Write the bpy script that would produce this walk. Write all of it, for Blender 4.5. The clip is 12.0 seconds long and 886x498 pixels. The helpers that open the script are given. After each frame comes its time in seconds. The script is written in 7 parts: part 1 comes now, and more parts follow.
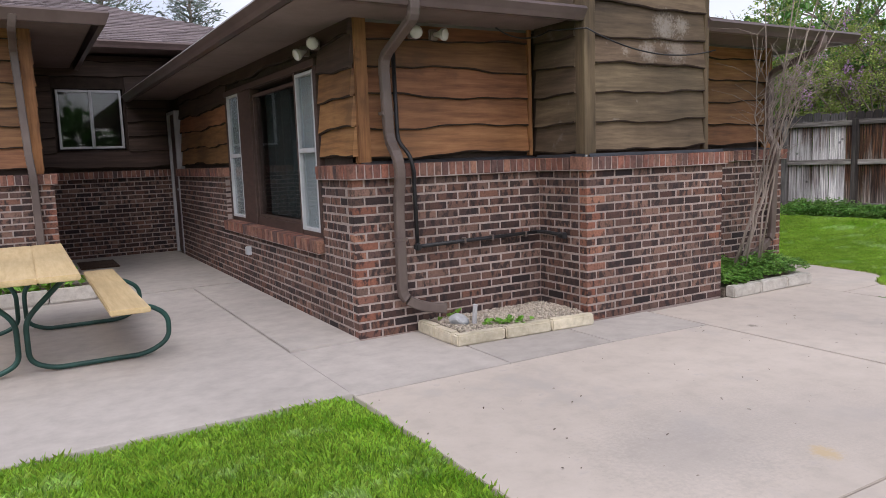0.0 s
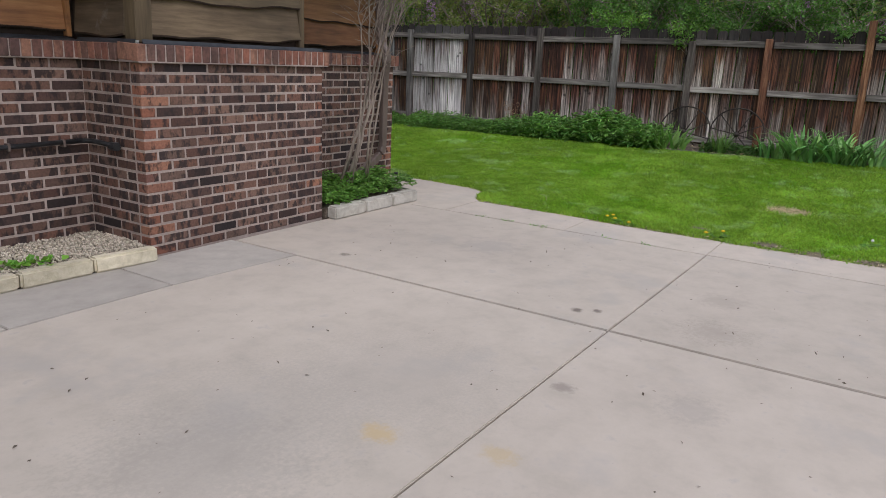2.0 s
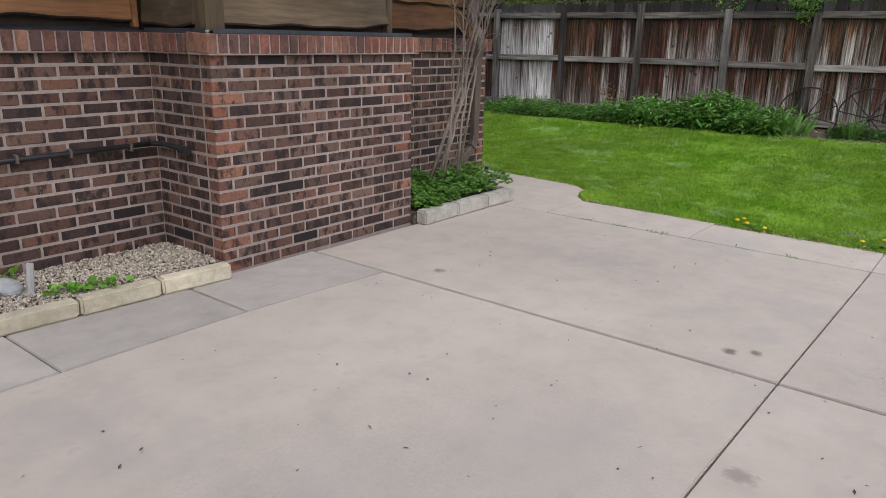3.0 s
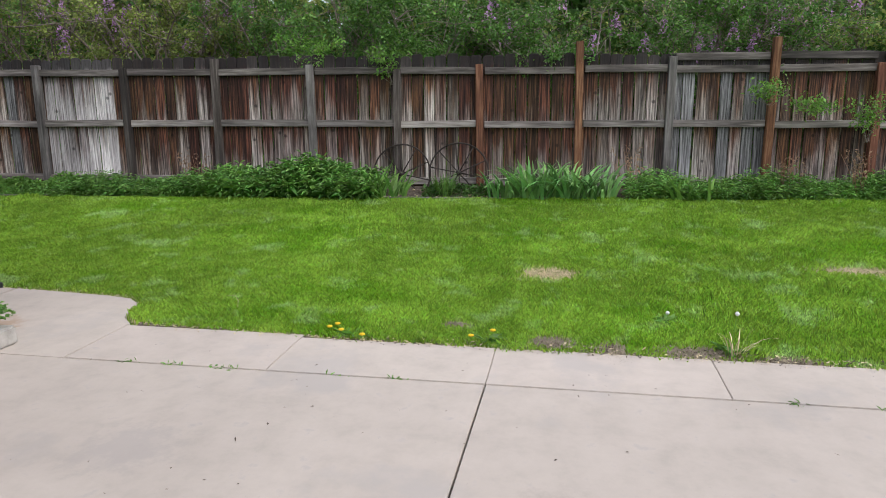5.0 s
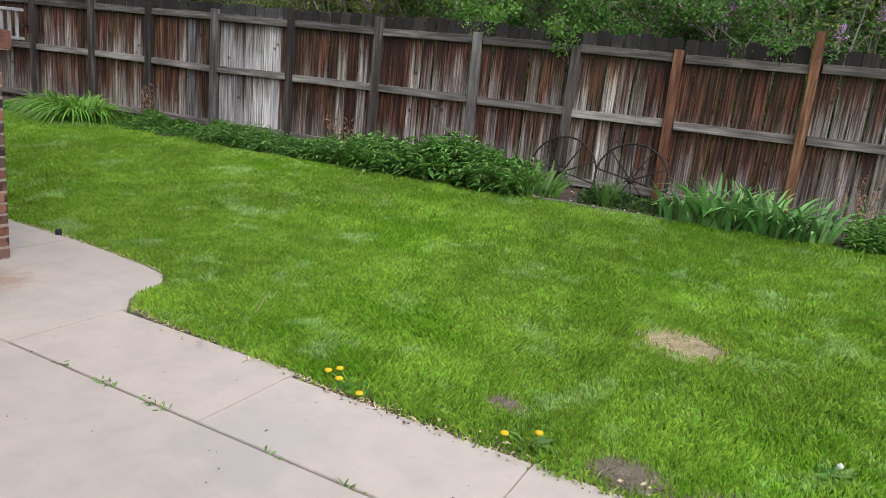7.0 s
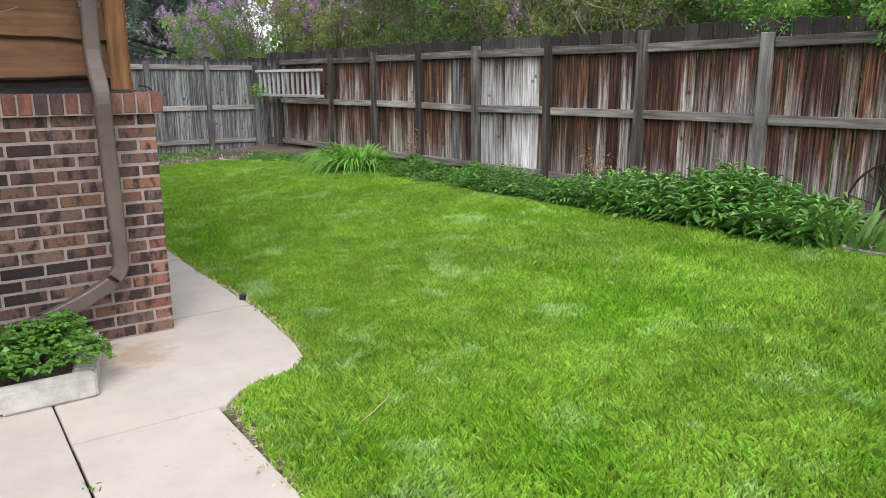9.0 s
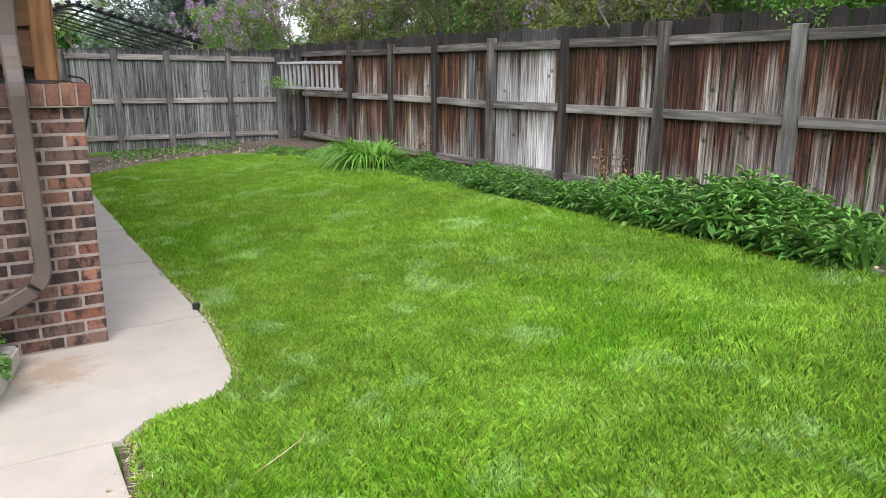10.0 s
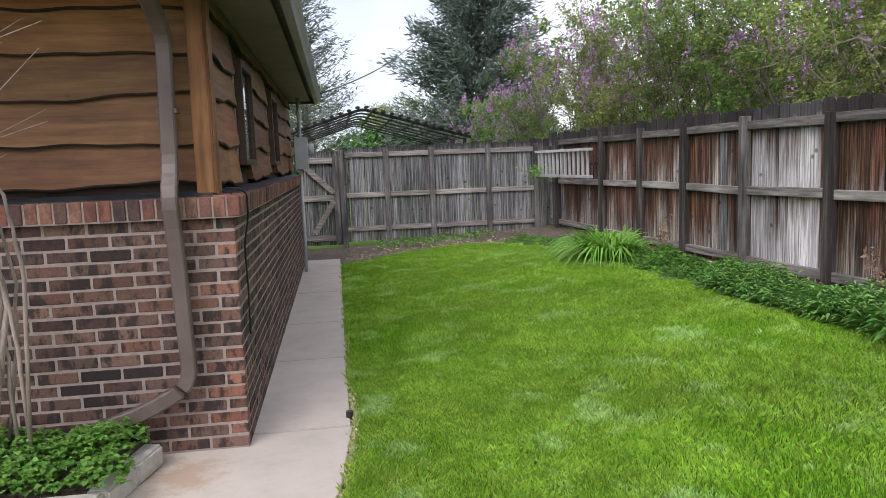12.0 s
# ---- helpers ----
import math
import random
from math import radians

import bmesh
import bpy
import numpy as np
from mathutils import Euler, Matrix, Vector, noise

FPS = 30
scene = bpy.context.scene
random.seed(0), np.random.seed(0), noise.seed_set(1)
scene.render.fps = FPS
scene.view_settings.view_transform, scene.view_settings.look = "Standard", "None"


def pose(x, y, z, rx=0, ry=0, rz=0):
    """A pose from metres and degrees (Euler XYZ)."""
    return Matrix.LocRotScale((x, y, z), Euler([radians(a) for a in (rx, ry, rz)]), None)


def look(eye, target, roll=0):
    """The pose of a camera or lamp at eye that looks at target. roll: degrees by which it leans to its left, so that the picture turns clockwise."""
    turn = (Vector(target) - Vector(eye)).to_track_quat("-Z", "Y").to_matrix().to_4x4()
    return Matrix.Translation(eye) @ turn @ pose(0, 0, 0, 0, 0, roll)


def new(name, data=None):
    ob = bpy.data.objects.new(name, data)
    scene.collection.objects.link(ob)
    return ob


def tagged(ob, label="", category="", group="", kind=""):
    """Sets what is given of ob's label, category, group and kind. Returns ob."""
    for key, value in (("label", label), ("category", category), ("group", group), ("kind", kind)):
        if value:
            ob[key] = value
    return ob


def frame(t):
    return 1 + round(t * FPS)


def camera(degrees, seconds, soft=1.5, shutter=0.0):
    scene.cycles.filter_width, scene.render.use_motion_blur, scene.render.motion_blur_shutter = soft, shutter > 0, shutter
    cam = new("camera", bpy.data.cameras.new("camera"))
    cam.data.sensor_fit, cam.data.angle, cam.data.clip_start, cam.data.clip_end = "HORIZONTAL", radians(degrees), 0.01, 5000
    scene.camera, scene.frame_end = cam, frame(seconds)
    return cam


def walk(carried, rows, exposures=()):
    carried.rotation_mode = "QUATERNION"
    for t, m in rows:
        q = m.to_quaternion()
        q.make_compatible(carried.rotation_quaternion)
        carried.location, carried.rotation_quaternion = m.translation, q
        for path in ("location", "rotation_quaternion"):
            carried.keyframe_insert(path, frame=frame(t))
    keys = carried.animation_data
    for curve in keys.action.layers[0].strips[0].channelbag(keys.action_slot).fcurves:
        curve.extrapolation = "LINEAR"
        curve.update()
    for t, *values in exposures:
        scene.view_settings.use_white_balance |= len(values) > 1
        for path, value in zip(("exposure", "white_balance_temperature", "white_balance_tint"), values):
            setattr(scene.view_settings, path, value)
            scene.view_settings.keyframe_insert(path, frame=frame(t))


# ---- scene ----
cam = camera(63.4, 12.0, 0.8)
PATH = [
    (0, (-0.008, 0.188, 1.359), (0.995, 1.9, 1.106), -2.0),
    (0.5, (0.257, 0.189, 1.351), (1.365, 1.83, 1.068), -1.3),
    (1, (0.522, 0.31, 1.327), (1.736, 1.849, 0.928), 0.4),
    (1.3, (0.682, 0.467, 1.342), (2.089, 1.803, 0.857), -0.1),
    (1.5, (0.866, 0.451, 1.307), (2.443, 1.583, 0.826), 3.0),
    (2, (1.112, 0.554, 1.308), (2.746, 1.588, 0.798), 2.5),
    (2.5, (1.302, 0.804, 1.28), (2.81, 1.99, 0.714), 1.2),
    (2.7, (1.416, 0.937, 1.293), (2.915, 2.134, 0.729), 1.1),
    (4.3, (2.549, 1.397, 1.392), (4.33, 2.195, 0.959), -1.3),
    (4.5, (2.807, 1.426, 1.375), (4.719, 1.822, 0.94), 1.1),
    (5, (3.195, 1.289, 1.37), (5.123, 1.623, 0.957), -0.2),
    (5.5, (3.63, 1.176, 1.359), (5.559, 1.492, 0.935), 1.3),
    (6, (3.994, 1.028, 1.362), (5.911, 1.395, 0.925), 2.9),
    (6.5, (4.294, 0.935, 1.388), (6.049, 1.729, 0.848), 1.5),
    (7, (4.698, 0.945, 1.371), (6.428, 1.821, 0.882), 6.0),
    (7.5, (5.117, 0.957, 1.321), (6.686, 2.088, 0.81), 3.2),
    (7.7, (5.243, 0.954, 1.35), (6.683, 2.244, 0.837), 1.5),
    (9.3, (6.365, 1.067, 1.384), (7.496, 2.652, 0.927), 0.2),
    (9.5, (6.5, 1.096, 1.358), (7.621, 2.687, 0.895), 0.5),
    (10, (6.799, 1.15, 1.382), (7.829, 2.798, 0.91), 0.5),
    (10.5, (7.02, 1.161, 1.399), (7.81, 2.976, 1.112), -1.2),
    (11, (7.306, 1.195, 1.411), (7.883, 3.091, 1.145), -2.1),
    (11.5, (7.566, 1.308, 1.401), (8.111, 3.214, 1.138), -1.8),
    (12, (7.716, 1.346, 1.458), (8.0, 3.311, 1.215), -2.1),
]
EXPOSURES = [(0.0, 0.15, 6500, 17), (1.5, -0.18, 6500, 13), (2.7, -0.15, 6500, 13), (4.5, 0.22, 6500, 13), (6.5, 0.2, 6500, 13), (7.5, 0.35, 6500, 13), (9.5, 0.72, 6500, 10), (10.5, 0.73, 6500, 10), (11.0, 0.52, 6500, 13), (12.0, 0.46, 6500, 15)]
walk(cam, [(t, look(eye, target, roll)) for t, eye, target, roll in PATH], EXPOSURES)

# ---- world, sun ----
world = bpy.data.worlds.new("world")
scene.world = world
world.use_nodes = True
wn = world.node_tree
wn.nodes.clear()
w_out = wn.nodes.new("ShaderNodeOutputWorld")
w_bg = wn.nodes.new("ShaderNodeBackground")
sky = wn.nodes.new("ShaderNodeTexSky")
sky.sky_type = "NISHITA"
sky.sun_disc = False
sky.sun_elevation = radians(51)
sky.sun_rotation = radians(210)
sky.air_density, sky.dust_density, sky.ozone_density = 1.0, 1.0, 1.0
w_hsv = wn.nodes.new("ShaderNodeHueSaturation")
w_hsv.inputs["Saturation"].default_value = 0.2
w_hsv.inputs["Value"].default_value = 2.3
w_co = wn.nodes.new("ShaderNodeTexCoord")
w_no = wn.nodes.new("ShaderNodeTexNoise")
w_no.inputs["Scale"].default_value = 2.2
w_no.inputs["Detail"].default_value = 6
w_mx = wn.nodes.new("ShaderNodeMixRGB")
w_mx.blend_type = "MULTIPLY"
w_mx.inputs[0].default_value = 1.0
w_rp = wn.nodes.new("ShaderNodeValToRGB")
w_rp.color_ramp.elements[0].position, w_rp.color_ramp.elements[0].color = 0.35, (0.66, 0.72, 0.84, 1)
w_rp.color_ramp.elements[1].position, w_rp.color_ramp.elements[1].color = 0.62, (1, 1, 1, 1)
wn.links.new(w_co.outputs["Generated"], w_no.inputs["Vector"])
wn.links.new(w_no.outputs["Fac"], w_rp.inputs[0])
wn.links.new(sky.outputs[0], w_hsv.inputs["Color"])
wn.links.new(w_hsv.outputs[0], w_mx.inputs[1])
wn.links.new(w_rp.outputs[0], w_mx.inputs[2])
# an overcast sky is brighter overhead than at the horizon
w_se = wn.nodes.new("ShaderNodeSeparateXYZ")
w_gr = wn.nodes.new("ShaderNodeMapRange")
w_gr.inputs[1].default_value, w_gr.inputs[2].default_value = 0.0, 1.0
w_gr.inputs[3].default_value, w_gr.inputs[4].default_value = 0.62, 1.7
w_ov = wn.nodes.new("ShaderNodeMixRGB")
w_ov.blend_type = "MULTIPLY"
w_ov.inputs[0].default_value = 1.0
wn.links.new(w_co.outputs["Generated"], w_se.inputs[0])
wn.links.new(w_se.outputs["Z"], w_gr.inputs[0])
wn.links.new(w_mx.outputs[0], w_ov.inputs[1])
wn.links.new(w_gr.outputs[0], w_ov.inputs[2])
wn.links.new(w_ov.outputs[0], w_bg.inputs["Color"])
w_bg.inputs["Strength"].default_value = 0.098
wn.links.new(w_bg.outputs[0], w_out.inputs["Surface"])

sun = new("sun", bpy.data.lights.new("sun", "SUN"))
sun.data.energy, sun.data.angle, sun.data.color = 0.7, radians(30), (1.0, 0.96, 0.9)
sun.matrix_world = look((-7, -12, 17), (0, 0, 0))


# ---- materials ----
def surface(name, colors, scale=(8, 8, 8), rough=0.8, bump=0.3, big=0.6, vary=0.25, rand="", rand_val=0.0, metal=0.0,
            spots=None, bump_dist=0.01, detail=6, spec=0.4, sub=0.0):
    """Node material: a stretched grain noise through a colour ramp, a broad noise for stains, a random shift per piece."""
    m = bpy.data.materials.new(name)
    m.use_nodes = True
    n, l = m.node_tree.nodes, m.node_tree.links
    b = n["Principled BSDF"]
    geo = n.new("ShaderNodeNewGeometry")
    mp = n.new("ShaderNodeMapping")
    mp.inputs["Scale"].default_value = scale
    l.new(geo.outputs["Position"], mp.inputs["Vector"])
    g = n.new("ShaderNodeTexNoise")
    g.inputs["Scale"].default_value = 1
    g.inputs["Detail"].default_value = detail
    g.inputs["Roughness"].default_value = 0.65
    l.new(mp.outputs[0], g.inputs["Vector"])
    r = n.new("ShaderNodeValToRGB")
    e = r.color_ramp.elements
    while len(e) < len(colors):
        e.new(0.5)
    for i, c in enumerate(colors):
        e[i].position = 0.28 + 0.44 * i / max(1, len(colors) - 1)
        e[i].color = (*c, 1)
    l.new(g.outputs["Fac"], r.inputs[0])
    out = r.outputs[0]
    bn = n.new("ShaderNodeTexNoise")
    bn.inputs["Scale"].default_value = big
    bn.inputs["Detail"].default_value = 4
    l.new(geo.outputs["Position"], bn.inputs["Vector"])
    mr = n.new("ShaderNodeMapRange")
    mr.inputs[1].default_value, mr.inputs[2].default_value = 0.3, 0.7
    mr.inputs[3].default_value, mr.inputs[4].default_value = 1 - vary, 1 + vary
    l.new(bn.outputs["Fac"], mr.inputs[0])
    value = mr.outputs[0]
    if rand:
        src = n.new("ShaderNodeObjectInfo").outputs["Random"] if rand == "object" else geo.outputs["Random Per Island"]
        rr = n.new("ShaderNodeMapRange")
        rr.inputs[3].default_value, rr.inputs[4].default_value = 1 - rand_val, 1 + rand_val
        l.new(src, rr.inputs[0])
        mu = n.new("ShaderNodeMath")
        mu.operation = "MULTIPLY"
        l.new(value, mu.inputs[0])
        l.new(rr.outputs[0], mu.inputs[1])
        value = mu.outputs[0]
        hr = n.new("ShaderNodeMapRange")
        hr.inputs[3].default_value, hr.inputs[4].default_value = 0.5 - 0.04 * rand_val, 0.5 + 0.04 * rand_val
        wn2 = n.new("ShaderNodeTexWhiteNoise")
        wn2.noise_dimensions = "1D"
        l.new(src, wn2.inputs["W"])
        l.new(wn2.outputs["Value"], hr.inputs[0])
    for sc, lo, col in spots or ():
        sn = n.new("ShaderNodeTexNoise")
        sn.inputs["Scale"].default_value = sc
        sn.inputs["Detail"].default_value = 7
        sn.inputs["Roughness"].default_value = 0.62
        l.new(geo.outputs["Position"], sn.inputs["Vector"])
        sr = n.new("ShaderNodeMapRange")
        sr.inputs[1].default_value, sr.inputs[2].default_value = lo, lo + 0.1
        sr.inputs[4].default_value = 0.8
        l.new(sn.outputs["Fac"], sr.inputs[0])
        mx = n.new("ShaderNodeMixRGB")
        mx.inputs[2].default_value = (*col, 1)
        l.new(sr.outputs[0], mx.inputs[0])
        l.new(out, mx.inputs[1])
        out = mx.outputs[0]
    hs = n.new("ShaderNodeHueSaturation")
    l.new(out, hs.inputs["Color"])
    l.new(value, hs.inputs["Value"])
    if rand:
        l.new(hr.outputs[0], hs.inputs["Hue"])
    l.new(hs.outputs[0], b.inputs["Base Color"])
    b.inputs["Roughness"].default_value = rough
    b.inputs["Metallic"].default_value = metal
    b.inputs["Specular IOR Level"].default_value = spec
    if bump:
        bp = n.new("ShaderNodeBump")
        bp.inputs["Strength"].default_value = bump
        bp.inputs["Distance"].default_value = bump_dist
        l.new(g.outputs["Fac"], bp.inputs["Height"])
        l.new(bp.outputs[0], b.inputs["Normal"])
    if sub:
        tr = n.new("ShaderNodeBsdfTranslucent")
        l.new(hs.outputs[0], tr.inputs["Color"])
        ms = n.new("ShaderNodeMixShader")
        ms.inputs[0].default_value = sub
        l.new(b.outputs[0], ms.inputs[1])
        l.new(tr.outputs[0], ms.inputs[2])
        l.new(ms.outputs[0], n["Material Output"].inputs["Surface"])
    return m


def stain(m, centre, radius, color, strength, scale=6.0):
    """A stain of its own ragged shape round a place, worked into a surface's colour."""
    n, l = m.node_tree.nodes, m.node_tree.links
    hs = [x for x in n if x.type == "HUE_SAT"][0]
    geo = [x for x in n if x.type == "NEW_GEOMETRY"][0]
    old = hs.inputs["Color"].links[0].from_socket
    ds = n.new("ShaderNodeVectorMath")
    ds.operation = "DISTANCE"
    ds.inputs[1].default_value = centre
    l.new(geo.outputs["Position"], ds.inputs[0])
    no = n.new("ShaderNodeTexNoise")
    no.inputs["Scale"].default_value = scale
    no.inputs["Detail"].default_value = 8
    no.inputs["Roughness"].default_value = 0.7
    l.new(geo.outputs["Position"], no.inputs["Vector"])
    a = n.new("ShaderNodeMath")
    a.operation = "MULTIPLY_ADD"
    a.inputs[1].default_value = radius * 2.4
    l.new(no.outputs["Fac"], a.inputs[0])
    l.new(ds.outputs["Value"], a.inputs[2])
    r = n.new("ShaderNodeMapRange")
    r.inputs[1].default_value, r.inputs[2].default_value = radius * 2.15, radius * 1.55
    r.inputs[4].default_value = strength
    l.new(a.outputs[0], r.inputs[0])
    mx = n.new("ShaderNodeMixRGB")
    mx.inputs[2].default_value = (*color, 1)
    l.new(r.outputs[0], mx.inputs[0])
    l.new(old, mx.inputs[1])
    l.new(mx.outputs[0], hs.inputs["Color"])


def brick_material(name, tones, rand, smudge=0.9):
    """Flashed brick: a tone per piece, dark smudges, fine grit."""
    m = surface(name, [(0.1, 0.1, 0.1), (1, 1, 1)], (60, 60, 60), 0.85, 0.5, 3.0, 0.15, bump_dist=0.004)
    n, l = m.node_tree.nodes, m.node_tree.links
    hs = [x for x in n if x.type == "HUE_SAT"][0]
    geo = [x for x in n if x.type == "NEW_GEOMETRY"][0]
    src = n.new("ShaderNodeObjectInfo").outputs["Random"] if rand == "object" else geo.outputs["Random Per Island"]
    r = n.new("ShaderNodeValToRGB")
    r.color_ramp.interpolation = "LINEAR"
    e = r.color_ramp.elements
    while len(e) < len(tones):
        e.new(0.5)
    for i, c in enumerate(tones):
        e[i].position, e[i].color = i / (len(tones) - 1), (*c, 1)
    l.new(src, r.inputs[0])
    sm = n.new("ShaderNodeTexNoise")
    sm.inputs["Scale"].default_value = 16
    sm.inputs["Detail"].default_value = 6
    sm.inputs["Roughness"].default_value = 0.62
    mpv = n.new("ShaderNodeMapping")
    mpv.inputs["Scale"].default_value = (1.05, 1.05, 0.5)
    shift = n.new("ShaderNodeVectorMath")
    shift.operation = "SCALE"
    shift.inputs[0].default_value = (37.0, 61.0, 23.0)
    l.new(src, shift.inputs["Scale"])
    l.new(shift.outputs[0], mpv.inputs["Location"])
    l.new(geo.outputs["Position"], mpv.inputs["Vector"])
    l.new(mpv.outputs[0], sm.inputs["Vector"])
    sr = n.new("ShaderNodeMapRange")
    sr.inputs[1].default_value, sr.inputs[2].default_value = 0.48, 0.58
    sr.inputs[4].default_value = smudge
    l.new(sm.outputs["Fac"], sr.inputs[0])
    mx = n.new("ShaderNodeMixRGB")
    mx.inputs[2].default_value = (0.03, 0.021, 0.021, 1)
    l.new(sr.outputs[0], mx.inputs[0])
    l.new(r.outputs[0], mx.inputs[1])
    gr = [x for x in n if x.type == "VALTORGB"][0]
    gr.color_ramp.elements[0].color, gr.color_ramp.elements[1].color = (0.72, 0.72, 0.72, 1), (1.2, 1.2, 1.2, 1)
    mu = n.new("ShaderNodeMixRGB")
    mu.blend_type = "MULTIPLY"
    mu.inputs[0].default_value = 1
    l.new(mx.outputs[0], mu.inputs[1])
    l.new(gr.outputs[0], mu.inputs[2])
    l.new(mu.outputs[0], hs.inputs["Color"])
    return m


def fence_material(name, bleach, brown=((0.007, 0.005, 0.004), (0.062, 0.027, 0.0165), (0.23, 0.1, 0.05)), grey=((0.026, 0.022, 0.02), (0.21, 0.18, 0.16), (0.55, 0.5, 0.455))):
    """Old stained cedar: vertical grain, brown stain worn to grey in long streaks. bleach: how far the stain is gone."""
    m = surface(name, brown, (60, 60, 1.8), 0.85, 0.8, 1.2, 0.2, "object", 0.38, bump_dist=0.008)
    n, l = m.node_tree.nodes, m.node_tree.links
    hs = [x for x in n if x.type == "HUE_SAT"][0]
    ramp = [x for x in n if x.type == "VALTORGB"][0]
    grain = ramp.inputs[0].links[0].from_socket
    geo = [x for x in n if x.type == "NEW_GEOMETRY"][0]
    oi = [x for x in n if x.type == "OBJECT_INFO"][0]

    def calc(op, a, b, c=None):
        q = n.new("ShaderNodeMath")
        q.operation = op
        for i, v in enumerate((a, b, c)):
            if isinstance(v, (int, float)):
                q.inputs[i].default_value = v
            elif v is not None:
                l.new(v, q.inputs[i])
        return q.outputs[0]

    def cloud(scale, vector, detail=6, rough=0.6):
        q = n.new("ShaderNodeTexNoise")
        q.inputs["Scale"].default_value = 1
        q.inputs["Detail"].default_value = detail
        q.inputs["Roughness"].default_value = rough
        mp = n.new("ShaderNodeMapping")
        mp.inputs["Scale"].default_value = scale
        l.new(vector, mp.inputs[0])
        l.new(mp.outputs[0], q.inputs["Vector"])
        return q.outputs["Fac"]

    def blend(fac, a, b, kind="MIX"):
        q = n.new("ShaderNodeMixRGB")
        q.blend_type = kind
        for i, v in enumerate((fac, a, b)):
            if isinstance(v, tuple):
                q.inputs[i].default_value = (*v, 1)
            elif isinstance(v, (int, float)):
                q.inputs[i].default_value = v
            else:
                l.new(v, q.inputs[i])
        return q.outputs[0]

    def span(v, a, b, lo=0.0, hi=1.0):
        q = n.new("ShaderNodeMapRange")
        for i, w in zip((1, 2, 3, 4), (a, b, lo, hi)):
            q.inputs[i].default_value = w
        l.new(v, q.inputs[0])
        return q.outputs[0]

    r2 = n.new("ShaderNodeValToRGB")
    r2.color_ramp.elements.new(0.5)
    for i, c in enumerate(grey):
        r2.color_ramp.elements[i].position, r2.color_ramp.elements[i].color = 0.34 + 0.15 * i, (*c, 1)
        ramp.color_ramp.elements[i].position = 0.35 + 0.15 * i
    l.new(grain, r2.inputs[0])
    # every board is worn in its own long streaks
    shift = n.new("ShaderNodeVectorMath")
    shift.operation = "SCALE"
    shift.inputs[0].default_value = (7.0, 13.0, 29.0)
    l.new(oi.outputs["Random"], shift.inputs["Scale"])
    own = n.new("ShaderNodeVectorMath")
    l.new(geo.outputs["Position"], own.inputs[0])
    l.new(shift.outputs[0], own.inputs[1])
    streak = cloud((12, 12, 1.2), own.outputs[0])
    broad = cloud((0.9, 0.9, 0.9), geo.outputs["Position"], 3, 0.5)
    wz = n.new("ShaderNodeSeparateXYZ")
    l.new(geo.outputs["Position"], wz.inputs[0])
    worn = calc("MULTIPLY_ADD", oi.outputs["Random"], 0.13, calc("MULTIPLY_ADD", streak, 0.75, 0.125))
    worn = calc("MULTIPLY_ADD", broad, 0.4, worn)
    # the wood keeps its stain right under each rail and loses it above the next
    under = calc("FRACT", calc("MULTIPLY_ADD", wz.outputs["Z"], -1.54, 2.55), 0.0)
    worn = calc("MULTIPLY_ADD", under, 0.26, worn)
    worn = calc("MULTIPLY_ADD", wz.outputs["Z"], -0.08, worn)
    col = blend(span(worn, 1.02 - bleach, 1.28 - bleach), ramp.outputs[0], r2.outputs[0])
    kn = n.new("ShaderNodeTexVoronoi")
    kn.inputs["Scale"].default_value = 5.5
    l.new(geo.outputs["Position"], kn.inputs["Vector"])
    col = blend(1.0, col, span(kn.outputs["Distance"], 0.08, 0.15, 0.35, 1.0), "MULTIPLY")
    # dark mildew on the exposed tops of the boards
    high = calc("MULTIPLY_ADD", streak, 0.4, wz.outputs["Z"])
    col = blend(span(high, 1.76, 1.95, 0.0, 0.92), col, (0.024, 0.021, 0.02))
    l.new(col, hs.inputs["Color"])
    return m


def glass_material():
    m = bpy.data.materials.new("window_glass")
    m.use_nodes = True
    b = m.node_tree.nodes["Principled BSDF"]
    b.inputs["Base Color"].default_value = (0.85, 0.9, 0.9, 1)
    b.inputs["Roughness"].default_value = 0.02
    b.inputs["Transmission Weight"].default_value = 1.0
    b.inputs["IOR"].default_value = 1.5
    return m


TONES = [(0.023, 0.017, 0.018), (0.123, 0.062, 0.047), (0.176, 0.097, 0.072), (0.066, 0.04, 0.036), (0.229, 0.132, 0.099), (0.141, 0.088, 0.07), (0.088, 0.049, 0.042), (0.202, 0.099, 0.068), (0.032, 0.022, 0.022)]
RED = [(0.276, 0.11, 0.069), (0.202, 0.083, 0.055), (0.331, 0.156, 0.101), (0.156, 0.074, 0.06)]
CAPS = [(0.3, 0.12, 0.08), (0.18, 0.08, 0.062), (0.34, 0.17, 0.115), (0.085, 0.052, 0.05), (0.27, 0.12, 0.085)]
M_BRICK = brick_material("brick", TONES, "object")
M_BRICK_FAR = brick_material("brick_far", TONES, "island")
M_RED = brick_material("brick_red", RED, "object")
M_CAP = brick_material("brick_cap", CAPS, "object", 0.4)
M_CAP_FAR = brick_material("brick_cap_far", CAPS, "island", 0.4)
M_MORTAR = surface("mortar", [(0.28, 0.225, 0.2), (0.41, 0.33, 0.295)], (30, 30, 30), 0.95, 0.6, 1.5, 0.2, spots=[(5.0, 0.6, (0.27, 0.21, 0.19))])
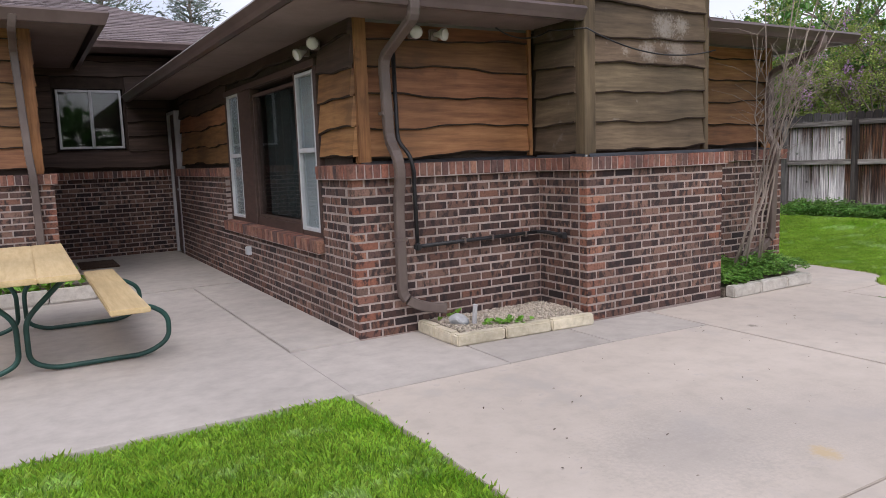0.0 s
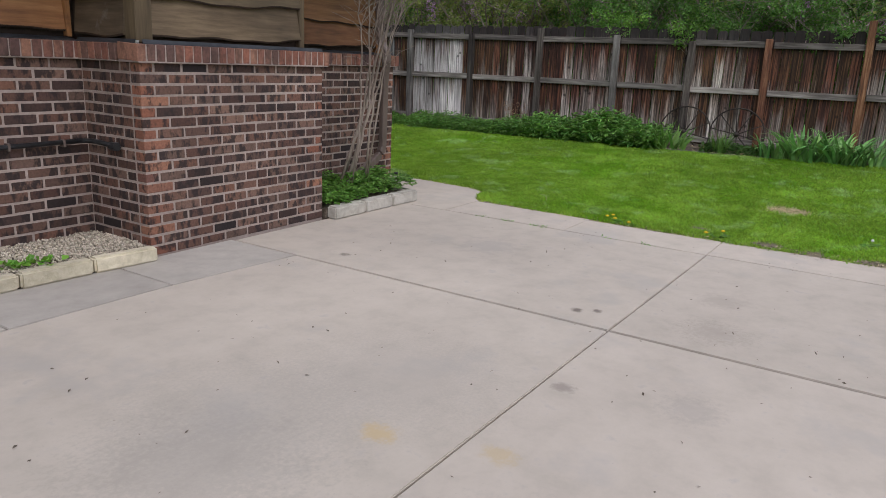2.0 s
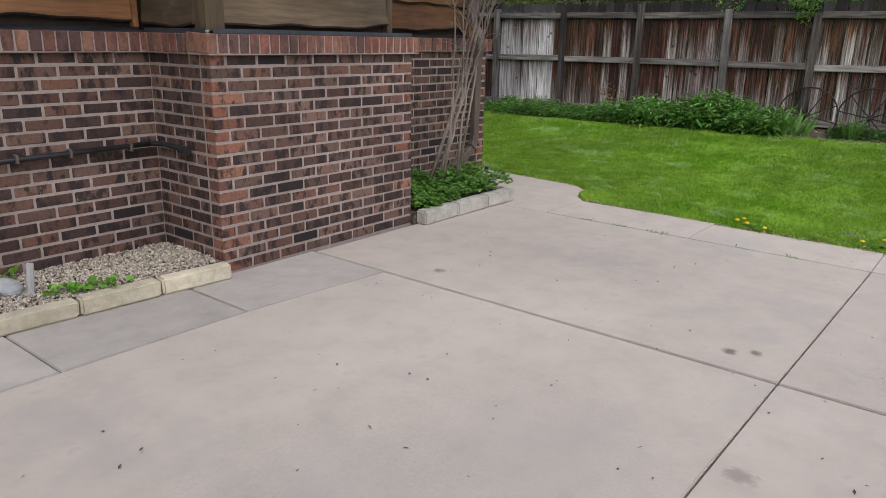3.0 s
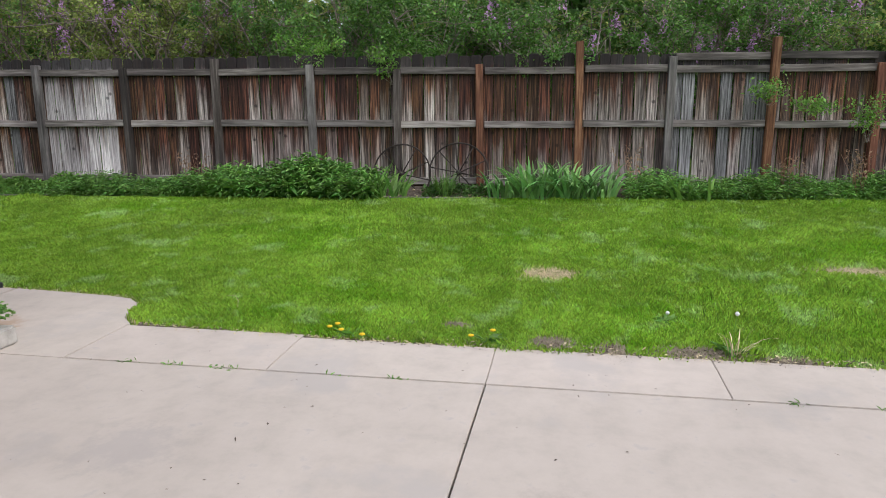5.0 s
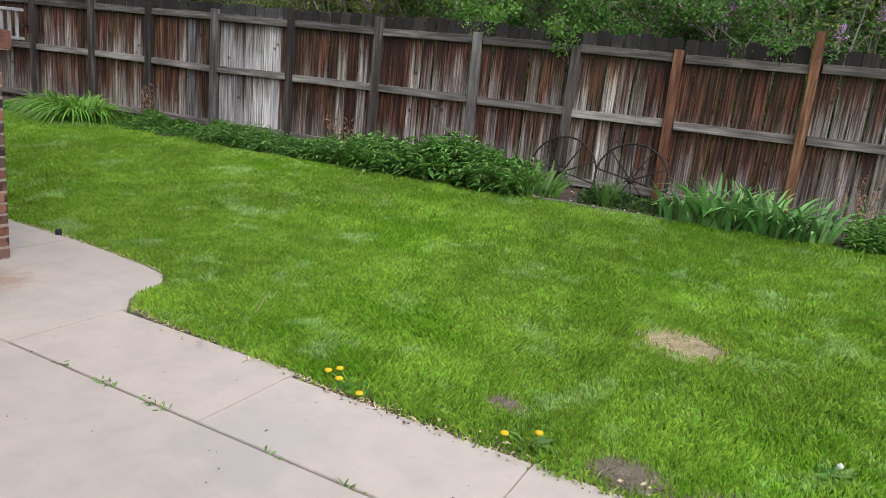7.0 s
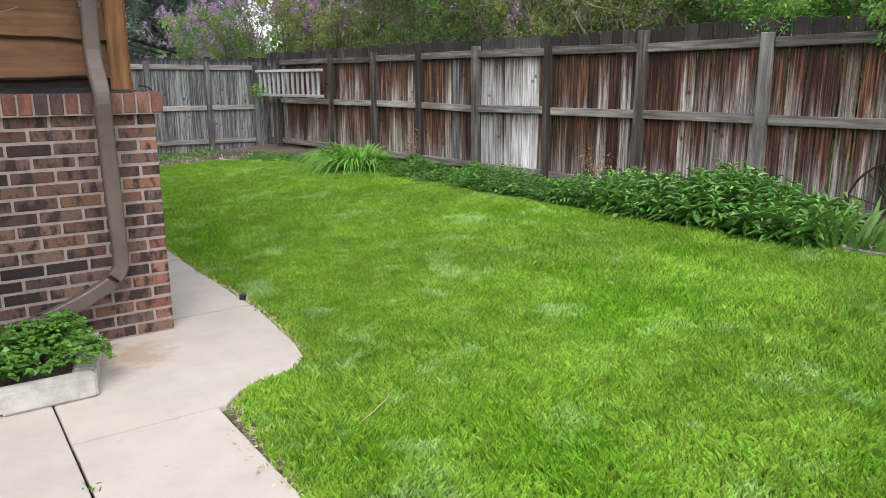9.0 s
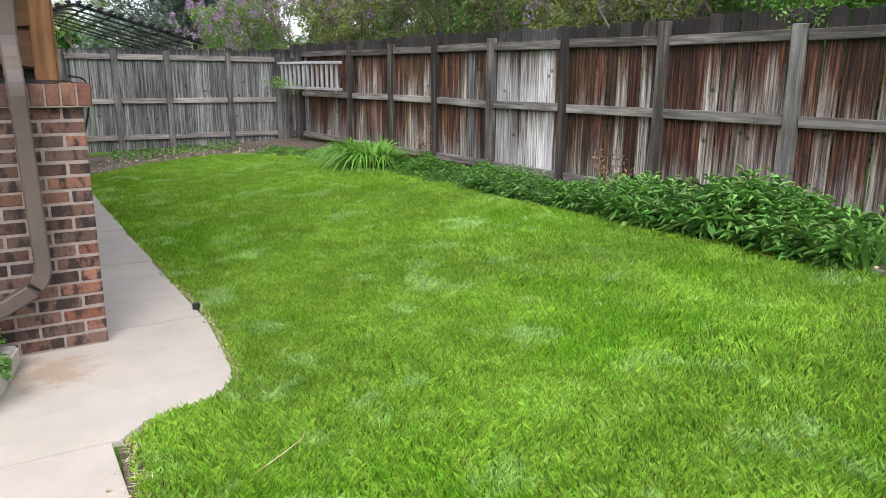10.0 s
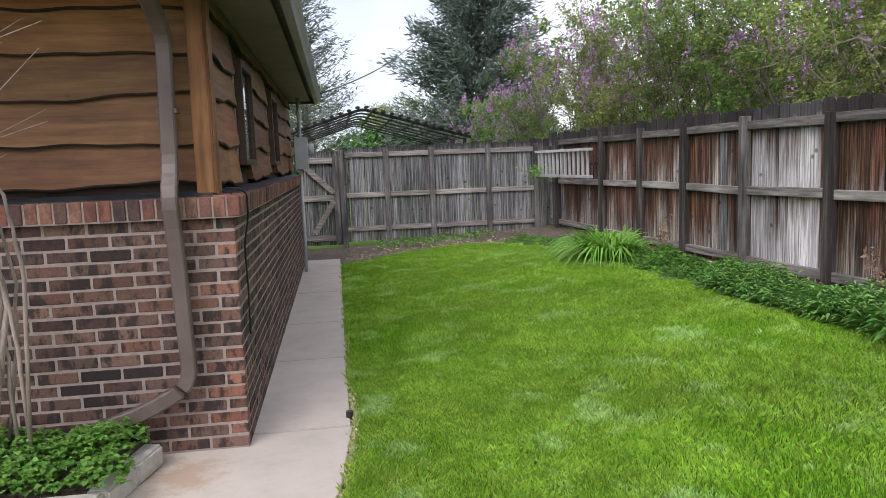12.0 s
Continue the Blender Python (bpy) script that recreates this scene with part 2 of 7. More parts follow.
M_CONC = surface("concrete", [(0.44, 0.385, 0.33), (0.505, 0.44, 0.378), (0.55, 0.48, 0.415)], (5, 5, 5), 0.9, 0.12, 0.5, 0.1, "object", 0.05, spots=[(1.3, 0.56, (0.44, 0.395, 0.355)), (10.0, 0.6, (0.45, 0.4, 0.36)), (70.0, 0.66, (0.34, 0.3, 0.27))], bump_dist=0.004, detail=10)
for at, rad, col, k, grit in (((2.8, 2.45, 0), 0.6, (0.35, 0.32, 0.29), 0.3, 60), ((2.45, 2.3, 0), 0.5, (0.34, 0.31, 0.28), 0.35, 40), ((3.4, 2.2, 0), 0.6, (0.35, 0.315, 0.285), 0.3, 70), ((2.97, 1.97, 0), 0.09, (0.52, 0.38, 0.2), 0.7, 14), ((3.1, 1.54, 0), 0.08, (0.5, 0.38, 0.22), 0.6, 14), ((4.76, 1.83, 0), 0.035, (0.17, 0.14, 0.12), 0.9, 14), ((4.73, 3.64, 0), 0.05, (0.2, 0.17, 0.14), 0.8, 16), ((3.74, 1.59, 0), 0.06, (0.27, 0.23, 0.2), 0.7, 16), ((3.86, 1.09, 0), 0.16, (0.36, 0.32, 0.29), 0.4, 30), ((4.83, 1.22, 0), 0.22, (0.34, 0.29, 0.25), 0.35, 40),
                        ((4.7, 1.93, 0), 0.045, (0.16, 0.13, 0.11), 0.9, 14), ((6.9, 4.8, 0), 0.26, (0.4, 0.27, 0.18), 0.7, 8), ((6.7, 4.95, 0), 0.2, (0.3, 0.25, 0.21), 0.7, 8), ((5.4, 1.3, 0), 0.18, (0.42, 0.36, 0.31), 0.7, 14), ((2.6, 1.2, 0), 0.4, (0.4, 0.365, 0.335), 0.5, 20), ((5.6, 3.0, 0), 0.25, (0.44, 0.39, 0.35), 0.7, 10)):
    stain(M_CONC, at, rad, col, k, grit)
M_CONC2 = surface("concrete_grey", [(0.37, 0.335, 0.3), (0.43, 0.39, 0.35), (0.48, 0.44, 0.395)], (6, 6, 6), 0.85, 0.12, 0.7, 0.1, "object", 0.05, bump_dist=0.004, detail=10)
M_SIDING = surface("siding_wood", [(0.13, 0.055, 0.023), (0.225, 0.1, 0.04), (0.315, 0.155, 0.066)], (2.2, 2.2, 26), 0.6, 0.4, 1.1, 0.35, "object", 0.28, spots=[(1.7, 0.57, (0.13, 0.062, 0.03)), (9.0, 0.68, (0.06, 0.032, 0.018))], bump_dist=0.004)
# dark brown siding whose colour also carries the alcove's and the eave's shade
M_SIDING_SHADE = surface("siding_dark_shade", [(0.03, 0.018, 0.013), (0.06, 0.036, 0.025), (0.09, 0.055, 0.04)], (1.6, 1.6, 22), 0.65, 0.35, 0.9, 0.3, "object", 0.2, bump_dist=0.004)
# dark bark of the live edge, with the lap shadow painted into it
M_EDGE_SHADE = surface("bark_and_shadow_edge", [(0.012, 0.008, 0.006), (0.045, 0.025, 0.015)], (14, 14, 14), 0.9, 0.4, 2, 0.3)
M_SIDING2 = surface("siding_chimney", [(0.05, 0.034, 0.02), (0.1, 0.07, 0.042), (0.155, 0.112, 0.068)], (2, 2, 20), 0.75, 0.35, 1.1, 0.35, "object", 0.2, spots=[(3.2, 0.64, (0.2, 0.175, 0.15)), (5.0, 0.7, (0.5, 0.46, 0.42))], bump_dist=0.004)
for at, rad, k in (((4.75, 4.56, 2.37), 0.16, 0.85), ((4.95, 4.56, 2.39), 0.1, 0.85), ((4.55, 4.56, 2.16), 0.12, 0.6), ((4.9, 4.56, 2.19), 0.14, 0.6), ((4.3, 4.56, 2.15), 0.06, 0.6), ((4.43, 4.56, 1.76), 0.03, 0.8), ((4.2, 4.56, 1.82), 0.02, 0.8), ((4.72, 4.56, 1.75), 0.018, 0.7)):
    stain(M_SIDING2, at, rad, (0.4, 0.36, 0.31), k * 0.6, 42.0)
M_POST = surface("post_wood", [(0.11, 0.044, 0.016), (0.26, 0.115, 0.042), (0.36, 0.18, 0.07)], (18, 18, 1.6), 0.6, 0.35, 2.5, 0.35, spots=[(4.0, 0.6, (0.12, 0.055, 0.026))], bump_dist=0.004)
M_POST2 = surface("post_weathered", [(0.045, 0.031, 0.019), (0.11, 0.078, 0.044), (0.17, 0.127, 0.072)], (14, 14, 1.2), 0.75, 0.4, 1.3, 0.3, bump_dist=0.004)
M_SHEATH = surface("siding_backing", [(0.03, 0.02, 0.015), (0.06, 0.04, 0.03)], (8, 8, 8), 0.9, 0.2)
M_FENCE = fence_material("fence_stained", 0.19)
M_FENCE_WORN = fence_material("fence_worn", 0.34)
M_FENCE_BLEACH = fence_material("fence_bleached", 0.46, grey=((0.14, 0.125, 0.12), (0.47, 0.44, 0.43), (0.78, 0.75, 0.73)))
M_FENCE_GREY = fence_material("fence_grey", 0.8, grey=((0.035, 0.034, 0.034), (0.15, 0.147, 0.147), (0.34, 0.335, 0.335)))
M_RAIL = surface("rail_wood", [(0.07, 0.06, 0.055), (0.25, 0.22, 0.2), (0.44, 0.4, 0.37)], (2, 2, 34), 0.85, 0.5, 1.4, 0.35, "object", 0.25, bump_dist=0.005)
M_RAIL_DARK = surface("rail_wood_dark", [(0.03, 0.025, 0.022), (0.11, 0.095, 0.085), (0.25, 0.225, 0.205)], (2, 2, 30), 0.85, 0.5, 1.4, 0.4, "object", 0.3, bump_dist=0.005)
M_FPOST = surface("fence_post_wood", [(0.015, 0.012, 0.011), (0.058, 0.047, 0.041), (0.16, 0.14, 0.125)], (22, 22, 1.5), 0.85, 0.5, 1.1, 0.4, "object", 0.35, bump_dist=0.005)
M_FPOST_GREY = surface("fence_post_grey", [(0.045, 0.04, 0.038), (0.14, 0.128, 0.12), (0.28, 0.262, 0.25)], (26, 26, 1.8), 0.85, 0.5, 1.6, 0.5, "object", 0.2, bump_dist=0.005)
M_FPOST_RED = surface("fence_post_stained", [(0.03, 0.014, 0.009), (0.15, 0.062, 0.034), (0.3, 0.16, 0.09)], (40, 40, 2.2), 0.85, 0.5, 1.1, 0.4, "object", 0.2, bump_dist=0.005)
M_SOFFIT = surface("soffit_paint", [(0.17, 0.13, 0.118), (0.22, 0.17, 0.155)], (6, 6, 6), 0.6, 0.1, 1.0, 0.2)
M_GUTTER = surface("gutter_metal", [(0.095, 0.066, 0.06), (0.12, 0.086, 0.078)], (5, 5, 5), 0.28, 0.05, 2.0, 0.2)
# lighter copy of the brown gutter, the sky's sheen put into its colour
M_GUTTER_SKYLIT = surface("gutter_skylit", [(0.27, 0.25, 0.245), (0.36, 0.34, 0.335)], (5, 5, 5), 0.4, 0.05, 2.0, 0.2)
M_SPOUT = surface("downspout_metal", [(0.115, 0.085, 0.075), (0.15, 0.115, 0.1)], (7, 7, 2), 0.42, 0.06, 3.0, 0.25)
M_SHINGLE = surface("shingle", [(0.09, 0.075, 0.078), (0.17, 0.135, 0.135), (0.24, 0.2, 0.2)], (40, 40, 40), 0.95, 0.6, 0.8, 0.15, "island", 0.22)
M_FLASH = surface("flashing", [(0.018, 0.02, 0.026), (0.04, 0.044, 0.052)], (10, 10, 10), 0.5, 0.1, 3, 0.3)
M_VINYL = surface("white_vinyl", [(0.48, 0.48, 0.49), (0.58, 0.58, 0.59)], (6, 6, 6), 0.5, 0.05, 2, 0.08)
M_CASING = surface("brown_casing", [(0.06, 0.035, 0.028), (0.1, 0.06, 0.048)], (5, 5, 20), 0.6, 0.15, 1.5, 0.2)
M_GLASS = glass_material()
M_ROOM = surface("room_wall", [(0.12, 0.11, 0.1), (0.16, 0.15, 0.14)], (4, 4, 4), 0.9, 0.05)
M_BLIND = surface("blind_fabric", [(0.03, 0.04, 0.04), (0.055, 0.07, 0.07)], (3, 3, 3), 0.8, 0.05)
# blue-grey of reflected sky as a flat colour, for sheets behind panes
M_SKY_SHEET = surface("sky_reflection_sheet", [(0.45, 0.48, 0.5), (0.58, 0.61, 0.63)], (3, 3, 1), 0.8, 0.05)
M_SOIL = surface("soil", [(0.06, 0.045, 0.032), (0.13, 0.1, 0.075), (0.24, 0.2, 0.16)], (28, 28, 28), 0.95, 0.9, 1.2, 0.3, bump_dist=0.03)
M_JOINT = surface("joint_dirt", [(0.03, 0.025, 0.021), (0.08, 0.066, 0.055)], (28, 28, 28), 0.95, 0.6, 1.2, 0.3, bump_dist=0.01)
M_BUDS = surface("lilac_buds", [(0.3, 0.17, 0.2), (0.4, 0.25, 0.3), (0.34, 0.27, 0.2)], (5, 5, 5), 0.7, 0, 1.5, 0.2, "island", 0.35, sub=0.2)
M_TURF = surface("turf", [(0.07, 0.15, 0.012), (0.11, 0.215, 0.018), (0.15, 0.25, 0.03)], (30, 30, 30), 0.95, 0.8, 0.8, 0.25, bump_dist=0.03)
M_GRASS = surface("grass_blade", [(0.19, 0.36, 0.03), (0.285, 0.48, 0.05), (0.4, 0.59, 0.09)], (6, 6, 6), 0.6, 0, 0.7, 0.16, "island", 0.42, sub=0.42, spots=[(0.9, 0.52, (0.2, 0.42, 0.02)), (1.9, 0.52, (0.4, 0.62, 0.08)), (2.6, 0.555, (0.49, 0.69, 0.25)), (6.0, 0.63, (0.5, 0.68, 0.25)), (9.0, 0.66, (0.5, 0.52, 0.16))])
M_DRY = surface("dry_grass", [(0.5, 0.41, 0.23), (0.7, 0.6, 0.38)], (9, 9, 9), 0.9, 0.2, 1, 0.2, "island", 0.3)
M_THATCH = surface("thatch", [(0.2, 0.16, 0.11), (0.42, 0.35, 0.25)], (9, 9, 9), 0.9, 0.2, 1, 0.2, "island", 0.3)
M_LEAF = surface("leaf_deep", [(0.045, 0.12, 0.022), (0.08, 0.19, 0.035), (0.12, 0.25, 0.05)], (6, 6, 6), 0.5, 0, 1.0, 0.25, "island", 0.35, sub=0.3)
M_LEAF_MID = surface("leaf_mid", [(0.085, 0.2, 0.034), (0.14, 0.3, 0.052), (0.2, 0.38, 0.085)], (6, 6, 6), 0.5, 0, 1.0, 0.2, "island", 0.35, sub=0.35)
M_LEAF_YOUNG = surface("leaf_young", [(0.17, 0.22, 0.05), (0.27, 0.34, 0.08), (0.4, 0.46, 0.14)], (3, 3, 3), 0.5, 0, 0.8, 0.25, "island", 0.4, sub=0.4)
M_STALK = surface("dry_stalk", [(0.22, 0.13, 0.08), (0.34, 0.22, 0.14)], (9, 9, 9), 0.9, 0.2, 1, 0.2, "island", 0.3)
M_LILY = surface("leaf_lily", [(0.14, 0.32, 0.04), (0.2, 0.42, 0.06), (0.28, 0.48, 0.09)], (6, 6, 6), 0.45, 0, 1.0, 0.2, "island", 0.3, sub=0.35)
M_IRIS = surface("leaf_iris", [(0.09, 0.23, 0.055), (0.17, 0.37, 0.1), (0.28, 0.48, 0.17)], (14, 14, 5), 0.4, 0, 1.0, 0.2, "island", 0.5, sub=0.2)
M_PEREN = surface("leaf_perennial", [(0.1, 0.23, 0.045), (0.17, 0.35, 0.075), (0.27, 0.46, 0.13)], (9, 9, 9), 0.38, 0, 1.0, 0.25, "island", 0.5, sub=0.25)
M_LILAC = surface("blossom_lilac", [(0.36, 0.17, 0.36), (0.5, 0.28, 0.5), (0.64, 0.42, 0.64)], (8, 8, 8), 0.7, 0, 2, 0.2, "island", 0.3, sub=0.3)
M_CONIFER = surface("conifer_needles", [(0.085, 0.12, 0.095), (0.15, 0.195, 0.158), (0.26, 0.31, 0.255)], (3, 3, 3), 0.7, 0, 0.7, 0.3, "island", 0.4, sub=0.1)
M_BARK = surface("bark", [(0.09, 0.07, 0.058), (0.19, 0.15, 0.125), (0.3, 0.25, 0.21)], (18, 18, 5), 0.9, 0.6, 1, 0.3)
M_TWIG = surface("bare_stem", [(0.16, 0.125, 0.1), (0.27, 0.22, 0.185), (0.38, 0.33, 0.29)], (24, 24, 6), 0.85, 0.5, 2, 0.3)
M_BLOCK = surface("edging_block", [(0.42, 0.37, 0.27), (0.54, 0.48, 0.36), (0.63, 0.57, 0.45)], (16, 16, 16), 0.9, 0.7, 1.6, 0.2, "object", 0.1, bump_dist=0.012)
M_BLOCK2 = surface("edging_block_pale", [(0.36, 0.33, 0.29), (0.47, 0.44, 0.39), (0.55, 0.52, 0.47)], (16, 16, 16), 0.9, 0.7, 1.6, 0.2, "object", 0.1, bump_dist=0.012)
M_GRAVEL = surface("gravel", [(0.28, 0.23, 0.18), (0.45, 0.39, 0.31), (0.58, 0.52, 0.44)], (30, 30, 30), 0.9, 0.2, 2, 0.15, "island", 0.4)
M_STONE = surface("grey_stone", [(0.32, 0.33, 0.34), (0.5, 0.5, 0.5)], (20, 20, 20), 0.85, 0.6, 3, 0.2)
M_EDGING = surface("bed_edging", [(0.14, 0.13, 0.12), (0.24, 0.225, 0.21)], (20, 20, 20), 0.9, 0.6, 3, 0.25)
M_BLACK = surface("black_pipe", [(0.012, 0.012, 0.014), (0.03, 0.03, 0.032)], (15, 15, 15), 0.45, 0.15, 4, 0.3)
M_IRON = surface("rusty_iron", [(0.02, 0.016, 0.014), (0.05, 0.036, 0.03)], (25, 25, 25), 0.75, 0.4, 4, 0.3)
M_GREEN = surface("green_enamel", [(0.012, 0.045, 0.036), (0.022, 0.075, 0.06)], (9, 9, 9), 0.4, 0.1, 4, 0.35)
M_TABLE = surface("table_wood", [(0.5, 0.36, 0.18), (0.6, 0.45, 0.24), (0.68, 0.53, 0.31)], (26, 2, 26), 0.55, 0.15, 1.2, 0.12, bump_dist=0.002)
M_MAT = surface("brown_mat", [(0.06, 0.035, 0.022), (0.11, 0.068, 0.045)], (60, 60, 60), 0.95, 0.8, 3, 0.2)
M_GREYPAINT = surface("grey_painted_wood", [(0.34, 0.33, 0.33), (0.48, 0.47, 0.47)], (20, 20, 3), 0.8, 0.3, 2, 0.2, "object", 0.12)
M_YELLOW = surface("dandelion_petal", [(0.75, 0.45, 0.01), (0.85, 0.58, 0.02)], (40, 40, 40), 0.7, 0.2, 5, 0.1)
M_FLUFF = surface("seed_fluff", [(0.65, 0.65, 0.62), (0.75, 0.75, 0.72)], (40, 40, 40), 0.9, 0.2, 5, 0.1)
M_LAMP = surface("lamp_glass", [(0.6, 0.58, 0.54), (0.7, 0.68, 0.64)], (10, 10, 10), 0.25, 0.05, 5, 0.05)
M_BOX = surface("utility_box", [(0.42, 0.43, 0.44), (0.5, 0.51, 0.52)], (8, 8, 8), 0.5, 0.1, 3, 0.1)
M_CARPORT = surface("carport_metal", [(0.01, 0.009, 0.01), (0.025, 0.023, 0.024)], (8, 8, 8), 0.6, 0.2, 1.5, 0.3)
M_STUCCO = surface("house_stucco", [(0.5, 0.46, 0.4), (0.58, 0.53, 0.47)], (20, 20, 20), 0.9, 0.3, 1, 0.1)


# ---- builders ----
class Soup:
    """Collects vertices and faces of one mesh."""

    def __init__(self):
        self.v, self.f = [], []

    def add(self, verts, faces):
        k = len(self.v)
        self.v.extend(tuple(p) for p in verts)
        self.f.extend(tuple(i + k for i in q) for q in faces)
        return self

    def box(self, x0, x1, y0, y1, z0, z1):
        return self.add([(x0, y0, z0), (x1, y0, z0), (x1, y1, z0), (x0, y1, z0), (x0, y0, z1), (x1, y0, z1), (x1, y1, z1), (x0, y1, z1)],
                        [(0, 3, 2, 1), (4, 5, 6, 7), (0, 1, 5, 4), (1, 2, 6, 5), (2, 3, 7, 6), (3, 0, 4, 7)])

    def prism(self, outline, z0, z1):
        k = len(outline)
        return self.add([(x, y, z0) for x, y in outline] + [(x, y, z1) for x, y in outline],
                        [tuple(range(k - 1, -1, -1)), tuple(range(k, 2 * k))] + [(i, (i + 1) % k, k + (i + 1) % k, k + i) for i in range(k)])

    def tube(self, points, radius, sides=8, flat=1.0, close=False):
        """A tube along points; radius a number or one per point; flat: width over depth of the section."""
        pts = [Vector(p) for p in points]
        rad = radius if isinstance(radius, (list, tuple)) else [radius] * len(pts)
        k0, n = len(self.v), len(pts)
        side = None
        for i, p in enumerate(pts):
            a, b = (pts[i - 1], pts[(i + 1) % n]) if close else (pts[max(i - 1, 0)], pts[min(i + 1, n - 1)])
            t = (b - a).normalized()
            if side is None:
                side = t.cross(Vector((0, 0, 1)) if abs(t.z) < 0.9 else Vector((0, 1, 0))).normalized()
            side = (side - t * side.dot(t)).normalized()
            up = t.cross(side)
            for j in range(sides):
                a = 2 * math.pi * (j + 0.5) / sides
                self.v.append(tuple(p + side * (math.cos(a) * rad[i] * flat) + up * (math.sin(a) * rad[i])))
        for i in range(n if close else n - 1):
            for j in range(sides):
                q, r = k0 + i * sides, k0 + ((i + 1) % n) * sides
                self.f.append((q + j, q + (j + 1) % sides, r + (j + 1) % sides, r + j))
        if not close:
            self.f.append(tuple(k0 + j for j in range(sides - 1, -1, -1)))
            self.f.append(tuple(k0 + (n - 1) * sides + j for j in range(sides)))
        return self

    def mesh(self, name, smooth=False):
        me = bpy.data.meshes.new(name)
        me.from_pydata(self.v, [], self.f)
        if smooth:
            me.polygons.foreach_set("use_smooth", [True] * len(me.polygons))
        me.update()
        return me


def bevelled(me, width, seg=1):
    bm = bmesh.new()
    bm.from_mesh(me)
    bmesh.ops.bevel(bm, geom=bm.edges[:], offset=width, segments=seg, affect="EDGES", clamp_overlap=True)
    bm.to_mesh(me)
    bm.free()
    return me


def bevel_box(name, x0, x1, y0, y1, z0, z1, w=0.004, seg=1):
    return bevelled(Soup().box(x0, x1, y0, y1, z0, z1).mesh(name), w, seg)


def tri_mesh(name, verts, faces):
    """A mesh from big arrays of vertices (n, 3) and triangles (m, 3)."""
    me = bpy.data.meshes.new(name)
    verts, faces = np.asarray(verts, np.float32), np.asarray(faces, np.int32)
    me.vertices.add(len(verts))
    me.vertices.foreach_set("co", verts.ravel())
    me.loops.add(len(faces) * 3)
    me.loops.foreach_set("vertex_index", faces.ravel())
    me.polygons.add(len(faces))
    me.polygons.foreach_set("loop_start", np.arange(0, len(faces) * 3, 3, dtype=np.int32))
    me.update(calc_edges=True)
    return me


def thing(name, at, label, category, group="", kind=""):
    ob = new(name)
    ob.location = at
    ob.empty_display_size = 0.1
    return tagged(ob, label, category, group, kind)


def part(name, me, material, parent, label="", m=None):
    """Links a mesh, in world places or at the pose m, as one object under a thing or a part."""
    if not me.materials:
        me.materials.append(material)
    ob = new(name, me)
    base = Matrix.Identity(4)
    o = parent
    chain = []
    while o is not None:
        chain.append(o)
        o = o.parent
    for o in reversed(chain):
        base = base @ o.matrix_parent_inverse @ o.matrix_basis
    ob.parent = parent
    ob.matrix_parent_inverse = base.inverted()
    if m is not None:
        ob.matrix_basis = m
    return tagged(ob, label) if label else ob


def solid(name, me, material, label, category, kind="structure", group=""):
    me.materials.append(material)
    return tagged(new(name, me), label, category, group, kind)


# ---- ground ----
def rise(x):
    """Height of the back lawn, which climbs gently to the fence."""
    return 0.06 * min(max(x - 7.75, 0.0), 4.4)


def ground_sheet():
    xs = [-400, -60, -12, 1.2, 6.9, 7.75, 8.5, 9.0, 10.0, 11.0, 12.4, 14, 30, 80, 400]
    ys = [-400, -60, -12, 0, 4, 8, 12, 14.5, 20, 40, 80, 400]
    s = Soup()
    s.v = [(x, y, rise(x) - 0.03) for y in ys for x in xs]
    w = len(xs)
    s.f = [(j * w + i, j * w + i + 1, (j + 1) * w + i + 1, (j + 1) * w + i) for j in range(len(ys) - 1) for i in range(w - 1)]
    return solid("ground", s.mesh("ground"), M_TURF, "dark earth and turf under the lawn and patio", "ground")


ground_sheet()

LAWN_EDGE = [(-9, 6.98), (1.6, 6.97), (2.8, 7.03), (3.92, 7.1), (4.04, 7.22), (4.14, 7.52), (4.26, 7.63), (4.5, 7.68), (5.3, 7.74), (6.7, 7.72), (12.6, 7.72), (14.2, 7.72)]
BED_EDGE = [(-9, 12.2), (-1, 11.72), (2.5, 11.45), (5, 11.27), (7.7, 11.08), (9.2, 10.95), (10.6, 10.75), (11.5, 10.6), (12.5, 10.1), (12.75, 9.5)]


def along(table, y):
    a, b = zip(*table)
    return np.interp(y, a, b)


def ripple(x, y, k, seed):
    """An uneven field between 0 and 1 with waves of about 6 / k metres."""
    g = np.random.default_rng(seed)
    out = np.zeros_like(x)
    for _ in range(9):
        a, f = g.uniform(0, 2 * np.pi), k * g.uniform(0.6, 1.7)
        out += np.sin(f * (x * np.cos(a) + y * np.sin(a)) + g.uniform(0, 6.283))
    return 0.5 + 0.5 * np.tanh(out * 0.45)


def lawn_mask(x, y):
    edge = 0.012 + 0.05 * ripple(y, y, 9.0, 7) ** 2 * np.clip((3.2 - y) / 1.5, 0.25, 1)
    right = (x > along(LAWN_EDGE, y) + edge) & (x < along(BED_EDGE, y)) & (y < 11.85 + 0.65 * np.clip((x - 7.75) / 0.9, 0, 1) + 0.2 * np.clip((x - 8.7) / 1.3, 0, 1))
    left = (x < 1.54 - 0.45 * np.clip(y - 3.55, 0, 1) ** 2) & (y < 3.94 - 0.03 * np.sin(x * 3) - 1.2 * np.clip(x - 1.3, 0, 1) ** 2)
    return right | left


